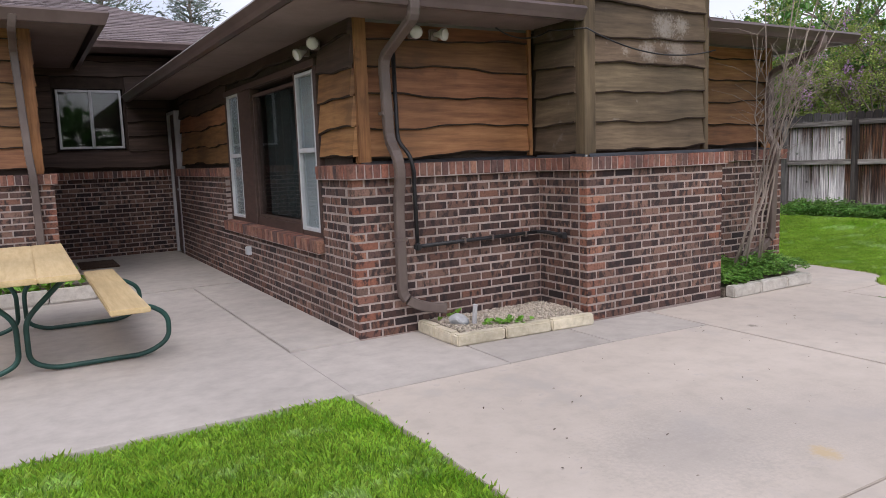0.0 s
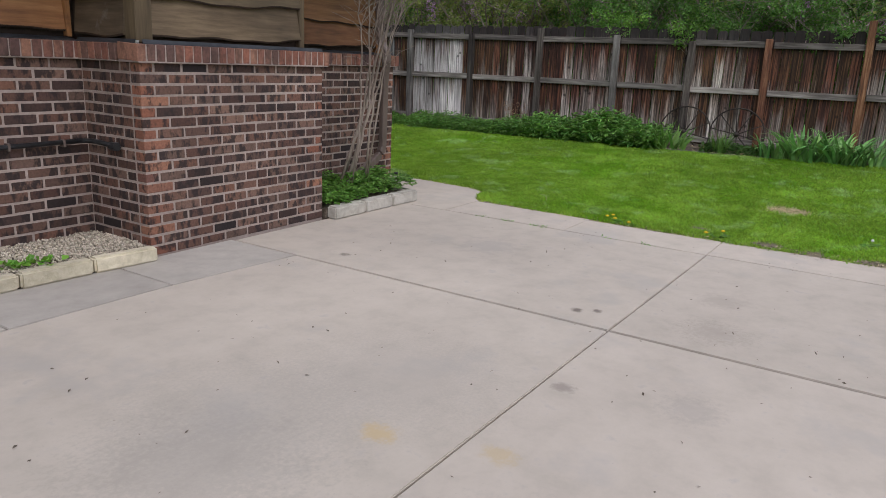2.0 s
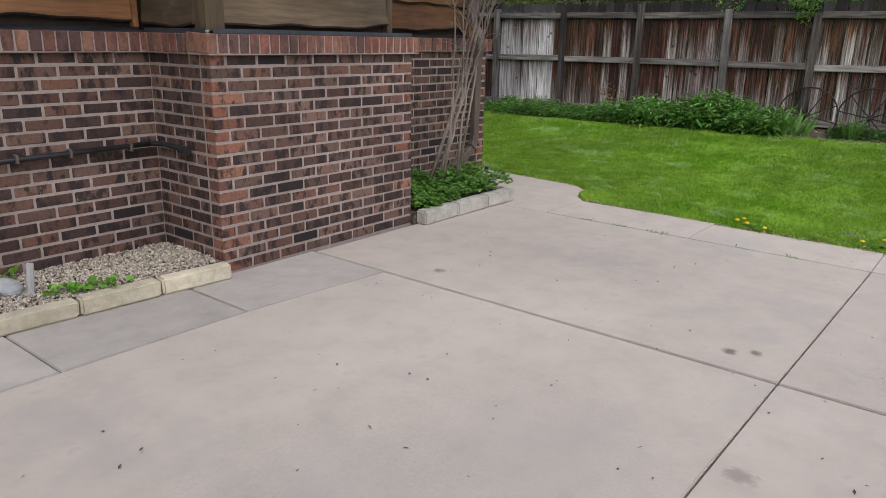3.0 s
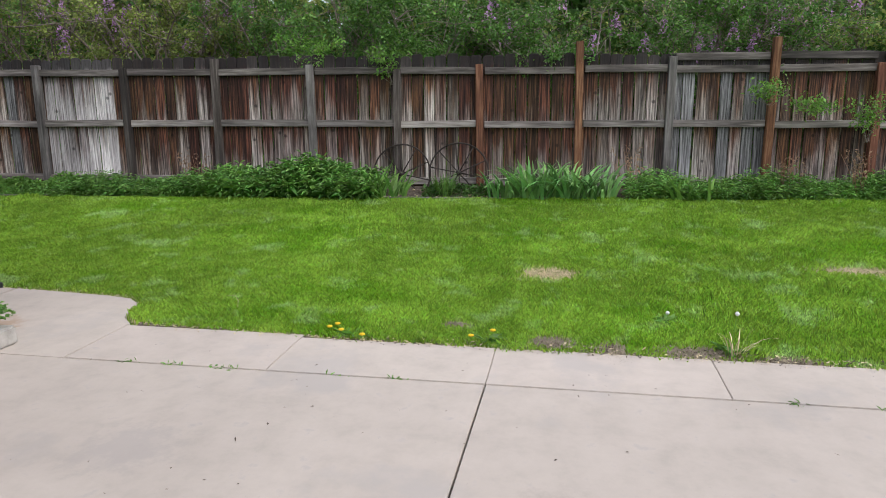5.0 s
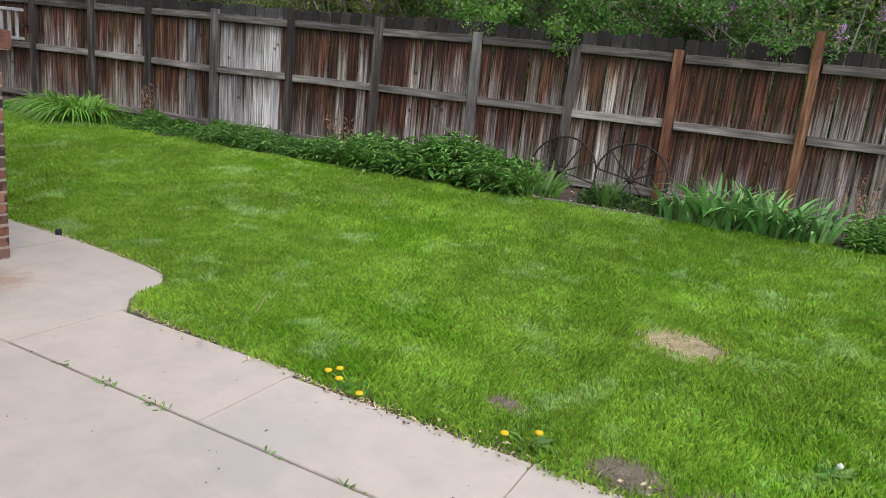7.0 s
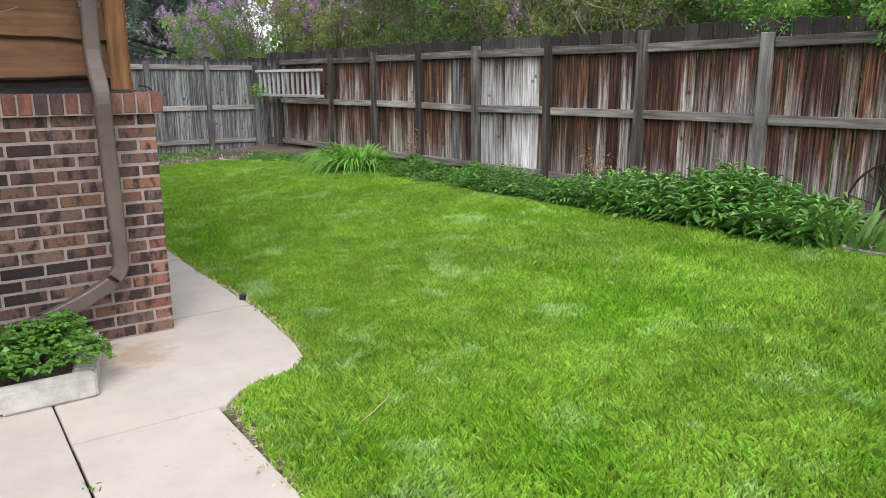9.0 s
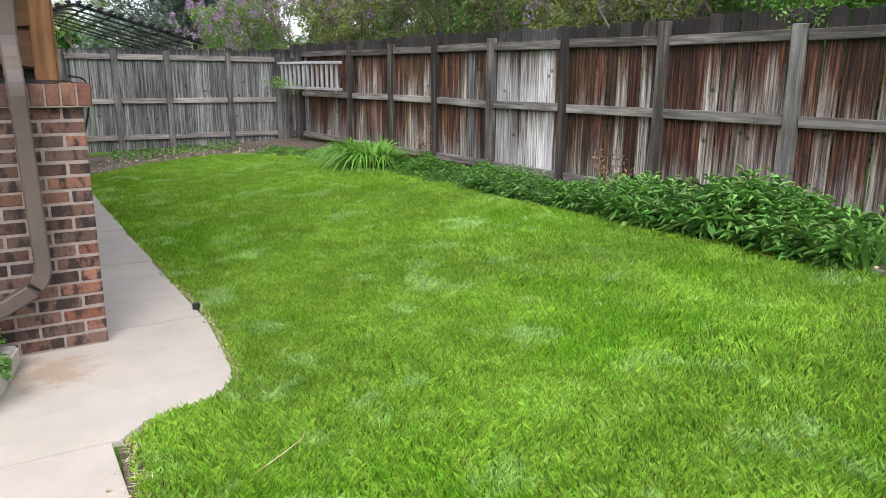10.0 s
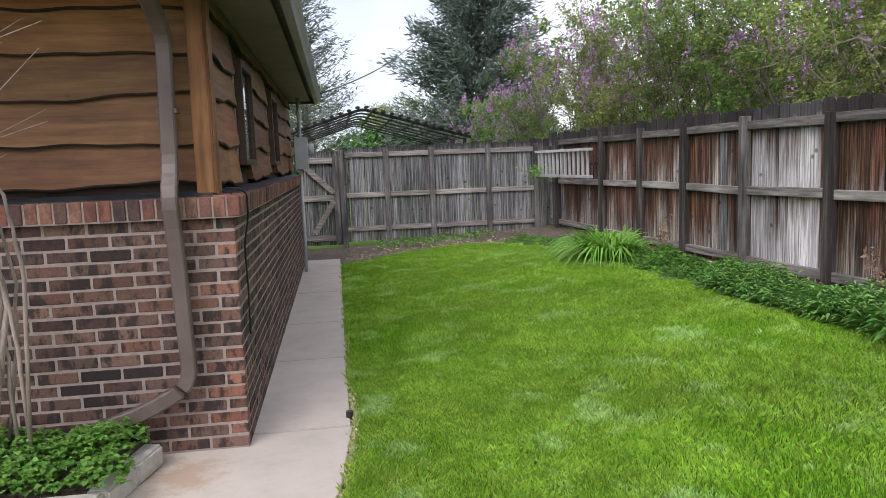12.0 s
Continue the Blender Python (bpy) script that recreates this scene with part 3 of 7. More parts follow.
BARE = [(8.6, 1.4, 0.36, 0.2), (7.15, 1.35, 0.16, 0.13), (7.1, 0.55, 0.26, 0.12), (7.02, 0.1, 0.2, 0.1), (8.95, -0.9, 0.4, 0.12), (7.4, 1.93, 0.1, 0.06), (7.06, 1.0, 0.1, 0.2)]


def bareness(x, y):
    out = np.zeros_like(x)
    for cx, cy, a, b in BARE:
        out = np.maximum(out, 1 - np.sqrt(((x - cx) / b / 1.3) ** 2 + ((y - cy) / a / 1.3) ** 2))
    return out


def grass(rng):
    """Blades of lawn, two triangles each, thicker where the camera walks close."""
    spots = []
    for x0, x1, y0, y1, n in ((6.6, 9.2, 0.8, 6.5, 19000), (6.6, 9.2, -1.5, 0.8, 9000), (9.2, 12.2, -3.0, 7.0, 7500), (7.2, 11.4, 6.5, 13.4, 7500), (-1.2, 1.9, 1.4, 4.3, 12000), (6.6, 12.6, -9.0, -1.5, 1900), (-6.0, 1.9, -1.5, 1.4, 1900), (-6.0, -1.2, 1.4, 4.3, 2300)):
        k = int((x1 - x0) * (y1 - y0) * n)
        spots.append(np.stack([rng.uniform(x0, x1, k), rng.uniform(y0, y1, k)], 1) + rng.normal(0, 0.22, (k, 2)))
    p = np.concatenate(spots)
    x, y = p[:, 0], p[:, 1]
    keep = lawn_mask(x + rng.normal(0, 0.02, len(x)), y + rng.normal(0, 0.02, len(y)))
    keep &= bareness(x, y) < rng.uniform(0.02, 0.6, len(x))
    p = p[keep]
    x, y = p[:, 0], p[:, 1]
    n = len(p)
    tuft, swirl = ripple(x, y, 11.0, 1), ripple(x, y, 6.0, 2)
    patch = ripple(x, y, 2.2, 3)
    h = rng.uniform(0.018, 0.042, n) * (0.65 + 0.6 * tuft) * (0.85 + 0.3 * patch)
    a = rng.uniform(0, 2 * np.pi, n)
    lean = rng.uniform(0.15, 1.0, n) * h
    la = 5.0 * swirl + 3.0 * patch + rng.normal(0, 1.7, n)
    w = rng.uniform(0.0011, 0.0021, n) * np.interp(np.hypot(x - 7.5, y - 1.5), [2.5, 5.5, 8, 11], [1.0, 1.5, 2.0, 2.6])
    z = 0.06 * np.clip(x - 7.75, 0, 4.4) - 0.03
    base = np.stack([x, y, z], 1)
    dx = np.stack([np.cos(a) * w, np.sin(a) * w, np.zeros(n)], 1)
    top = base + np.stack([np.cos(la) * lean, np.sin(la) * lean, h + 0.02], 1)
    mid = base + np.stack([np.cos(la) * lean * 0.3, np.sin(la) * lean * 0.3, h * 0.6 + 0.02], 1)
    v = np.stack([base - dx, base + dx, mid + dx * 0.8, top], 1).reshape(-1, 3)
    k = np.arange(n)[:, None] * 4
    f = np.concatenate([k + np.array([[0, 1, 2]]), k + np.array([[0, 2, 3]])], 0)
    return tri_mesh("lawn_grass", v, f)


rng = np.random.default_rng(4)
grass_mesh = grass(rng)
grass_mesh.materials.append(M_GRASS)
tagged(new("lawn_grass", grass_mesh), "lush green mown lawn with paler tufts", "grass", kind="stuff")


def dry_patch(name, cx, cy, a, b, n, label):
    r = np.sqrt(rng.uniform(0, 1, n))
    t = rng.uniform(0, 2 * np.pi, n)
    x, y = cx + r * b * np.cos(t), cy + r * a * np.sin(t)
    ang = rng.uniform(0, 2 * np.pi, n)
    ln, w = rng.uniform(0.015, 0.05, n), 0.0018
    z = 0.06 * np.clip(x - 7.75, 0, 4.4) - 0.024 + rng.uniform(0, 0.018, n)
    d = np.stack([np.cos(ang) * ln, np.sin(ang) * ln, rng.uniform(-0.2, 0.5, n) * ln], 1)
    s = np.stack([-np.sin(ang) * w, np.cos(ang) * w, np.zeros(n)], 1)
    c = np.stack([x, y, z], 1)
    v = np.stack([c - s, c + s, c + d], 1).reshape(-1, 3)
    me = tri_mesh(name, v, np.arange(3 * n).reshape(-1, 3))
    me.materials.append(M_DRY if cx > 8 else M_THATCH)
    tagged(new(name, me), label, "grass", kind="stuff")


for cx, cy, a, b in BARE:
    dry_patch("dead_grass", cx, cy, a * 1.1, b * 1.1, int(16000 * a * b * 6 + 700), "straw-coloured dead patch in the green lawn")


s = Soup()
for y in np.linspace(-7.5, 3.9, 115):
    x = float(along(LAWN_EDGE, y))
    w = 0.05 + 0.03 * math.sin(y * 7.1) + 0.02 * math.sin(y * 17.3)
    s.v += [(x - 0.03, y, -0.014), (x + 0.02, y, -0.006 + 0.004 * math.sin(y * 23)), (x + 0.05 + w, y, -0.02)]
s.f = [(3 * i + j, 3 * i + j + 1, 3 * i + j + 4, 3 * i + j + 3) for i in range(114) for j in range(2)]
solid("soil_edge", s.mesh("soil_edge"), M_SOIL, "bare crumbly soil between lawn and concrete", "soil")

# dry fringe where the mower misses the edge of the concrete
n = 5200
y = rng.uniform(-2.0, 7.5, n)
x = along(LAWN_EDGE, y) + np.abs(rng.normal(0, 0.022, n)) - 0.004
ang = rng.uniform(0, 2 * np.pi, n)
ln = rng.uniform(0.015, 0.05, n)
c = np.stack([x, y, 0.06 * np.clip(x - 7.75, 0, 4.4) - 0.02 + rng.uniform(0, 0.02, n)], 1)
d = np.stack([np.cos(ang) * ln, np.sin(ang) * ln, rng.uniform(-0.1, 0.4, n) * ln], 1)
e = np.stack([-np.sin(ang) * 0.003, np.cos(ang) * 0.003, np.zeros(n)], 1)
me = tri_mesh("dry_fringe", np.stack([c - e, c + e, c + d], 1).reshape(-1, 3), np.arange(3 * n).reshape(-1, 3))
me.materials.append(M_DRY)
tagged(new("dry_fringe", me), "thin fringe of dry clippings along the concrete edge", "grass", kind="stuff")


# ---- concrete ----
def slab(outline, material, label, top=0.0, ease=0.004):
    """One poured slab with eased edges."""
    me = Soup().prism(outline, top - 0.1, top).mesh("slab")
    bm = bmesh.new()
    bm.from_mesh(me)
    edges = [e for e in bm.edges if all(abs(v.co.z - top) < 1e-4 for v in e.verts)]
    bmesh.ops.bevel(bm, geom=edges, offset=ease, segments=2, affect="EDGES")
    bm.to_mesh(me)
    bm.free()
    return solid("pavement_slab", me, material, label, "pavement", group="patio slabs")


def rect(x0, x1, y0, y1, g=0.005):
    return [(x0 + g, y0 + g), (x1 - g, y0 + g), (x1 - g, y1 - g), (x0 + g, y1 - g)]


s = Soup().box(1.575, 6.95, -8.2, 4.6, -0.08, -0.03)
solid("joint_soil", s.mesh("joint_soil"), M_JOINT, "dark dirt packed in the patio joints", "soil")
BUFF = "worn buff concrete patio slab with hairline stains"
GREYED = "grey concrete slab beside the brick wall"
G, GX = 0.0042, 0.0095
slab([(1.56 + G, 1.7 + G), (4.5 - GX, 1.675 + G), (4.5 - GX, 3.86 - G), (3.57, 3.93 - G), (1.56 + G, 3.94 - G)], M_CONC, BUFF)
slab([(4.5 + GX, 1.675 + G), (6.47 - G, 1.65 + G), (6.47 - G, 4.46), (4.5 + GX, 4.46)], M_CONC, BUFF)
slab([(1.56 + G, -2.2), (4.5 - GX, -2.2), (4.5 - GX, 1.675 - G), (1.56 + G, 1.7 - G)], M_CONC, BUFF)
slab([(4.5 + GX, -2.2), (6.47 - G, -2.2), (6.47 - G, 1.65 - G), (4.5 + GX, 1.675 - G)], M_CONC, BUFF)
for x0, x1, y0, y1 in ((1.56, 4.5, -8, -2.2), (4.5, 6.47, -8, -2.2), (-3, 1.56, -8, -1.5)):
    slab(rect(x0, x1, y0, y1), M_CONC, BUFF)
for x0, x1, y0, y1, y2 in ((1.56, 2.68, 3.94, 3.94, 5.1), (2.68, 3.58, 3.94, 3.93, 4.49), (3.58, 4.5, 3.93, 3.86, 4.49)):
    slab([(x0 + G, y0 + 0.003), (x1 - G, y1 + 0.003), (x1 - G, y2), (x0 + G, y2)], M_CONC2, GREYED)
slab(rect(2.12, 2.68, 4.6, 5.1, 0.002), M_CONC2, GREYED, -0.003)
slab(rect(-6, 1.56, 3.95, 8.4), M_CONC2, "grey concrete patio slab under the picnic table", 0.012)
slab(rect(1.56, 2.12, 5.1, 8.4), M_CONC2, GREYED, 0.018)
slab(rect(-6, 2.12, 8.4, 12.3), M_CONC2, "shaded concrete slab outside the back door", 0.022)
for y0, y1 in ((-8, -3), (-3, -0.65), (-0.65, 0.5), (0.5, 1.65), (1.65, 2.79), (2.79, 3.94)):
    slab(rect(6.475, 7.0 if y1 < 3 else 7.05, y0, y1, 0.0015), M_CONC, "narrow buff concrete strip along the lawn", 0.0, 0.003)
slab([(5.47, 4.47), (6.475, 4.47), (6.475, 3.95), (7.09, 3.95), (7.2, 4.06), (7.5, 4.15), (7.61, 4.28), (7.66, 4.5), (7.73, 5.27), (5.47, 5.27)], M_CONC, "buff concrete walk turning round the house corner", -0.002)
WALK = (5.28, 6.75, 8.04, 9.68, 11.1, 12.6)
for y0, y1 in zip(WALK, WALK[1:]):
    slab([(7.1, y0 + 0.005), (7.72, y0 + 0.005), (7.71, y1 - 0.005), (7.1, y1 - 0.005)], M_CONC, "buff concrete walk slab beside the house")

# ---- house walls ----
COURSE, BL, BH, BD, CAPZ = 0.0677, 0.192, 0.0545, 0.09, 1.22
BRICKS = {}


def brick_mesh(length):
    key = round(length, 3)
    if key not in BRICKS:
        BRICKS[key] = bevel_box("brick", -length / 2, length / 2, 0, BD, -BH / 2, BH / 2, 0.004)
    return BRICKS[key]


def copied(me, material):
    """The mesh with another material, shared under its own name."""
    key = (me.name, material.name)
    if key not in BRICKS:
        c = me.copy()
        c.materials.clear()
        c.materials.append(material)
        BRICKS[key] = c
    return BRICKS[key]


def face_pose(origin, u, s, z):
    """Pose on a wall face: u is the way along the wall, seen from outside to the right; local y goes into the wall."""
    ux, uy = u
    return Matrix(((ux, -uy, 0, origin[0] + ux * s), (uy, ux, 0, origin[1] + uy * s), (0, 0, 1, z), (0, 0, 0, 1)))


def bricks(wall, origin, u, spans, c0=0, c1=18, near=None, start=0, corner=(False, False)):
    """Running bond on one face. spans: stretches along the wall; near: the stretch built brick by brick; corner: quoins at the ends."""
    rest = Soup()
    for c in range(c0, c1):
        z = 0.0014 + (c + 0.5) * COURSE
        for a, b in spans:
            s = a
            odd = (c + start) % 2
            first = True
            while s < b - 0.02:
                ln = BL
                if first and odd:
                    ln = 0.092
                ln = min(ln, b - s)
                if b - s - ln < 0.03:
                    ln = b - s
                quoin = (first and corner[0] and s == spans[0][0]) or (corner[1] and abs(s + ln - spans[-1][1]) < 1e-6)
                first = False
                if ln > 0.025:
                    m = face_pose(origin, u, s + ln / 2, z) @ pose(0, random.uniform(-0.002, 0.002), random.uniform(-0.0012, 0.0012), 0, random.uniform(-0.25, 0.25), 0)
                    if near and near[0] <= s <= near[1]:
                        me = brick_mesh(ln)
                        part("brick", copied(me, M_RED if quoin and random.random() < 0.6 else M_BRICK), M_BRICK, wall, "", m)
                    else:
                        me = brick_mesh(ln)
                        rest.add([m @ v.co for v in me.vertices], [tuple(p.vertices) for p in me.polygons])
                s += ln + 0.0125
    if rest.v:
        tagged(part("brickwork", rest.mesh("brickwork"), M_BRICK_FAR, wall), kind="stuff")


def cap(wall, origin, u, a, b, near=None, z=CAPZ, out=0.04, height=0.105, depth=0.2):
    """A row of bricks on edge that caps the wall."""
    n = max(1, round((b - a) / 0.067))
    w = (b - a) / n
    key = ("cap", round(w, 4), height, depth)
    if key not in BRICKS:
        me = bevel_box("cap_brick", -w / 2 + 0.0048, w / 2 - 0.0048, -out, depth - out, 0.004, height, 0.004)
        me.materials.append(M_CAP)
        BRICKS[key] = me
    me, rest = BRICKS[key], Soup()
    for i in range(n):
        s = a + (i + 0.5) * w
        m = face_pose(origin, u, s, z) @ pose(0, random.uniform(-0.003, 0.003), 0, 2.5, 0, random.uniform(-0.6, 0.6))
        if near is None or near[0] <= s <= near[1]:
            part("cap_brick", me, M_CAP, wall, "", m)
        else:
            rest.add([m @ v.co for v in me.vertices], [tuple(p.vertices) for p in me.polygons])
    if rest.v:
        tagged(part("cap_bricks_far", rest.mesh("cap_bricks_far"), M_CAP_FAR, wall), kind="stuff")
    bed = Soup()
    bed.box(a + 0.012, b - 0.012, -out + 0.004, depth - out, -0.004, height - 0.004)
    bed.v = [tuple(face_pose(origin, u, 0, z) @ Vector(p)) for p in bed.v]
    part("cap_mortar", bed.mesh("cap_mortar"), M_MORTAR, wall)


def board(wall, origin, u, a, b, z0, z1, material, seed, wave=0.026, lap=0.042):
    """One siding board with a live, wavy lower edge, leaning out over the board below it."""
    n = max(4, int((b - a) / 0.045))
    s = Soup()
    g = random.Random(seed)
    ph = [g.uniform(0, 6.3) for _ in range(4)]
    m = face_pose(origin, u, 0, 0)
    for i in range(n + 1):
        t = a + (b - a) * i / n
        zz = z0 + wave * (0.55 * math.sin(t * 3.1 + ph[0]) + 0.35 * math.sin(t * 6.7 + ph[1]) + 0.16 * math.sin(t * 17 + ph[2])) + 0.01
        bow = 0.003 * math.sin(t * 2.3 + ph[3])
        for y, z in ((0.0, zz), (-lap, zz), (-lap - 0.003 + bow, zz + 0.011), (-lap * 0.35, z1), (0.0, z1)):
            s.v.append(tuple(m @ Vector((t, y, z))))
    for i in range(n):
        for j in range(4):
            s.f.append((i * 5 + j, i * 5 + j + 1, i * 5 + j + 6, i * 5 + j + 5))
    s.f.append((4, 3, 2, 1, 0))
    s.f.append(tuple(n * 5 + j for j in range(5)))
    me = s.mesh("siding_board")
    me.materials.append(material)
    me.materials.append(M_EDGE_SHADE)
    # underside and lower bevel get the bark colour that includes the lap shadow
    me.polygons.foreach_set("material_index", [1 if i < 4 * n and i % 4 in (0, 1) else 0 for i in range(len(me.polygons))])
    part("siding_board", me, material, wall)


ROWS_Z = (1.37, 1.59, 1.825, 2.04, 2.26, 2.5, 2.73, 2.96, 3.19, 3.42)


def siding(wall, origin, u, a, b, top, material, seed, bottom=0, gaps=(), shade_from=99):
    """Rows of boards from a to b; gaps: stretches (a, b, z0, z1) left open for windows and doors."""
    for i in range(bottom, len(ROWS_Z) - 1):
        z0, z1 = ROWS_Z[i], min(ROWS_Z[i + 1] + 0.03, top)
        if z0 > top - 0.04:
            break
        cuts = [(a, b)]
        for g0, g1, gz0, gz1 in gaps:
            if z0 < gz1 - 0.05 and z1 > gz0 + 0.08:
                cuts = [q for c0, c1 in cuts for q in ((c0, min(c1, g0)), (max(c0, g1), c1)) if q[1] - q[0] > 0.02]
        for c0, c1 in cuts:
            # upper rows under the eave take the siding with shade in its colour
            board(wall, origin, u, c0, c1, z0, z1, M_SIDING_SHADE if i >= shade_from else material, seed * 31 + i * 7 + int(c0 * 10))


def flashing(wall, origin, u, a, b, z=CAPZ + 0.1, depth=0.05):
    s = Soup()
    m = face_pose(origin, u, 0, 0)
    s.add([m @ Vector(p) for p in ((a, -0.012, z), (b, -0.012, z), (b, -depth, z + 0.004), (a, -depth, z + 0.004), (a, -0.012, z + 0.03), (b, -0.012, z + 0.03), (b, -depth, z + 0.008), (a, -depth, z + 0.008))],
          [(0, 3, 2, 1), (4, 5, 6, 7), (0, 1, 5, 4), (1, 2, 6, 5), (2, 3, 7, 6), (3, 0, 4, 7)])
    part("flashing", s.mesh("flashing"), M_FLASH, wall)


def core(name, label, boxes, upper):
    """The wall's body: mortar-faced below, dark sheathing above as a part."""
    s = Soup()
    for q in boxes:
        s.box(*q)
    w = solid(name, s.mesh(name), M_MORTAR, label, "wall")
    s = Soup()
    for q in upper:
        s.box(*q)
    part("sheathing", s.mesh("sheathing"), M_SHEATH, w)
    return w


def corner_post(wall, x0, x1, y0, y1, z0, z1, material):
    me = bevel_box("corner_post", x0, x1, y0, y1, z0, z1, 0.008, 2)
    part("corner_post", me, material, wall)


FY, LX, RX, BACK, FARY = 5.10, 2.11, 7.193, 12.1, 12.26
CX0, CX1, CY = 3.85, 5.465, 4.50
E_ = 0.0032  # bricks stand this far proud of the mortar

w1 = core("wall_1", "brown brick wall with wavy-edged wood siding above a brick cap", [(LX + E_, CX0 + 0.1, FY + E_, FY + 0.2, -0.1, 1.23)], [(LX + 0.1, CX0 + 0.1, FY + 0.13, FY + 0.3, 1.23, 2.42)])
bricks(w1, (LX, FY), (1, 0), [(0, CX0 - LX)], near=(0, 9), start=0, corner=(True, False))
cap(w1, (LX, FY), (1, 0), -0.04, CX0 - LX)
flashing(w1, (LX, FY + 0.13), (1, 0), 0.12, CX0 - LX, depth=0.13)
siding(w1, (LX, FY + 0.13), (1, 0), 0.19, CX0 - LX, 2.42, M_SIDING, 3)
corner_post(w1, LX + 0.1, LX + 0.205, FY + 0.07, FY + 0.2, 1.33, 2.42, M_POST)
part("corner_strip", bevel_box("corner_strip", CX0 - 0.035, CX0 - 0.003, FY + 0.07, FY + 0.12, 1.35, 2.42), M_POST, w1)

w2 = core("wall_2", "brown brick wall with orange-stained wavy siding at the house corner", [(CX1 - 0.1, RX - E_, FY + E_, FY + 0.2, -0.1, 1.23)], [(CX1 - 0.3, RX - 0.13, FY + 0.13, FY + 0.3, 1.23, 2.42)])
bricks(w2, (CX1, FY), (1, 0), [(0, RX - CX1)], near=(0, 9), start=1, corner=(False, True))
cap(w2, (CX1, FY), (1, 0), 0, RX - CX1 + 0.04)
flashing(w2, (CX1 - 0.2, FY + 0.13), (1, 0), 0, RX - CX1 + 0.1, depth=0.13)
siding(w2, (CX1 - 0.19, FY + 0.13), (1, 0), 0, RX - CX1 + 0.01, 2.42, M_SIDING, 5)
corner_post(w2, RX - 0.185, RX - 0.09, FY + 0.075, FY + 0.2, 1.33, 2.42, M_POST)

w3 = core("wall_3", "shaded brick side wall with a wide window over a brick sill",
          [(LX + E_, LX + 0.2, FY + 0.2, 11.64, -0.1, 0.6), (LX + E_, LX + 0.2, FY + 0.2, 5.72, 0.6, 1.23), (LX + E_, LX + 0.2, 8.86, 11.64, 0.6, 1.23)],
          [(LX + 0.1, LX + 0.25, FY + 0.3, 5.9, 1.23, 2.42), (LX + 0.1, LX + 0.25, 8.8, 11.64, 1.23, 2.42), (LX + 0.1, LX + 0.25, 5.9, 8.8, 2.14, 2.42), (LX + 0.1, LX + 0.25, 11.64, 12.26, 2.2, 3.0), (LX + 0.08, LX + 0.2, 8.45, 8.8, 0.6, 0.76)])
SO, SU = (LX, 12.26), (0, -1)  # from outside the way to the right runs towards the front
bricks(w3, SO, SU, [(0.62, 12.26 - FY - 0.103)], 0, 9, near=(5.2, 9), start=0)
bricks(w3, SO, SU, [(12.26 - 5.74, 12.26 - FY - 0.103)], 9, 18, near=(5, 9), start=1)
bricks(w3, SO, SU, [(0.62, 12.26 - 8.86)], 9, 18, near=(2.7, 9), start=1)
cap(w3, SO, SU, 12.26 - 5.74, 12.26 - FY)
cap(w3, SO, SU, 0.62, 12.26 - 8.84, near=(1.9, 9))
cap(w3, SO, SU, 12.26 - 8.85, 12.26 - 5.74, z=0.605, out=0.05, height=0.11, depth=0.22)
siding(w3, (LX + 0.1, 12.26), SU, 0.62, 12.26 - FY - 0.085, 2.42, M_SIDING, 8, gaps=[(12.26 - 8.86, 12.26 - 5.86, 0.6, 2.2)], shade_from=3)

w4 = core("wall_4", "long brick side wall with wavy siding beside the walk",
          [(RX - 0.2, RX - E_, FY + 0.2, BACK, -0.1, 1.23)],
          [(RX - 0.25, RX - 0.125, FY + 0.3, 6.22, 1.23, 2.42), (RX - 0.25, RX - 0.125, 6.82, 8.46, 1.23, 2.42), (RX - 0.25, RX - 0.125, 9.14, BACK, 1.23, 2.42),
           (RX - 0.25, RX - 0.125, 6.22, 9.14, 1.23, 1.47), (RX - 0.25, RX - 0.125, 6.22, 9.14, 2.16, 2.42)])
bricks(w4, (RX, FY), (0, 1), [(0.103, BACK - FY)], near=(0, 3.2), start=0)
cap(w4, (RX, FY), (0, 1), 0, BACK - FY, near=(0, 4))
flashing(w4, (RX - 0.125, FY), (0, 1), 0.2, BACK - FY, depth=0.12)
siding(w4, (RX - 0.125, FY), (0, 1), 0.2, BACK - FY, 2.42, M_SIDING, 12, gaps=[(1.1, 1.74, 1.47, 2.18), (3.34, 4.06, 1.47, 2.18)])
corner_post(w4, RX - 0.088, RX - 0.08, FY + 0.08, FY + 0.21, 1.33, 2.41, M_POST)

w5 = core("wall_5", "dark shaded back wall of brick and siding", [(0.3, LX + 0.2, FARY + E_, FARY + 0.2, -0.1, 1.23)],
          [(0.3, 0.56, FARY + 0.03, FARY + 0.2, 1.23, 3.05), (1.49, LX + 0.2, FARY + 0.03, FARY + 0.2, 1.23, 3.05), (0.56, 1.49, FARY + 0.03, FARY + 0.2, 1.23, 1.65), (0.56, 1.49, FARY + 0.03, FARY + 0.2, 2.56, 3.05)])
bricks(w5, (0.33, FARY), (1, 0), [(0, LX - 0.33)], near=(0, 9))
cap(w5, (0.33, FARY), (1, 0), 0, LX - 0.33, near=(9, 10))
siding(w5, (0.33, FARY + 0.03), (1, 0), 0, LX - 0.33, 3.05, M_SIDING_SHADE, 15, gaps=[(0.2, 1.2, 1.66, 2.56)])

w6 = core("wall_6", "brick and siding wall of the side wing beside the patio", [(-5, 0.33 - E_, 9.0 + E_, 9.2, -0.1, 1.23)], [(-5, 0.24, 9.13, 9.3, 1.23, 2.86)])
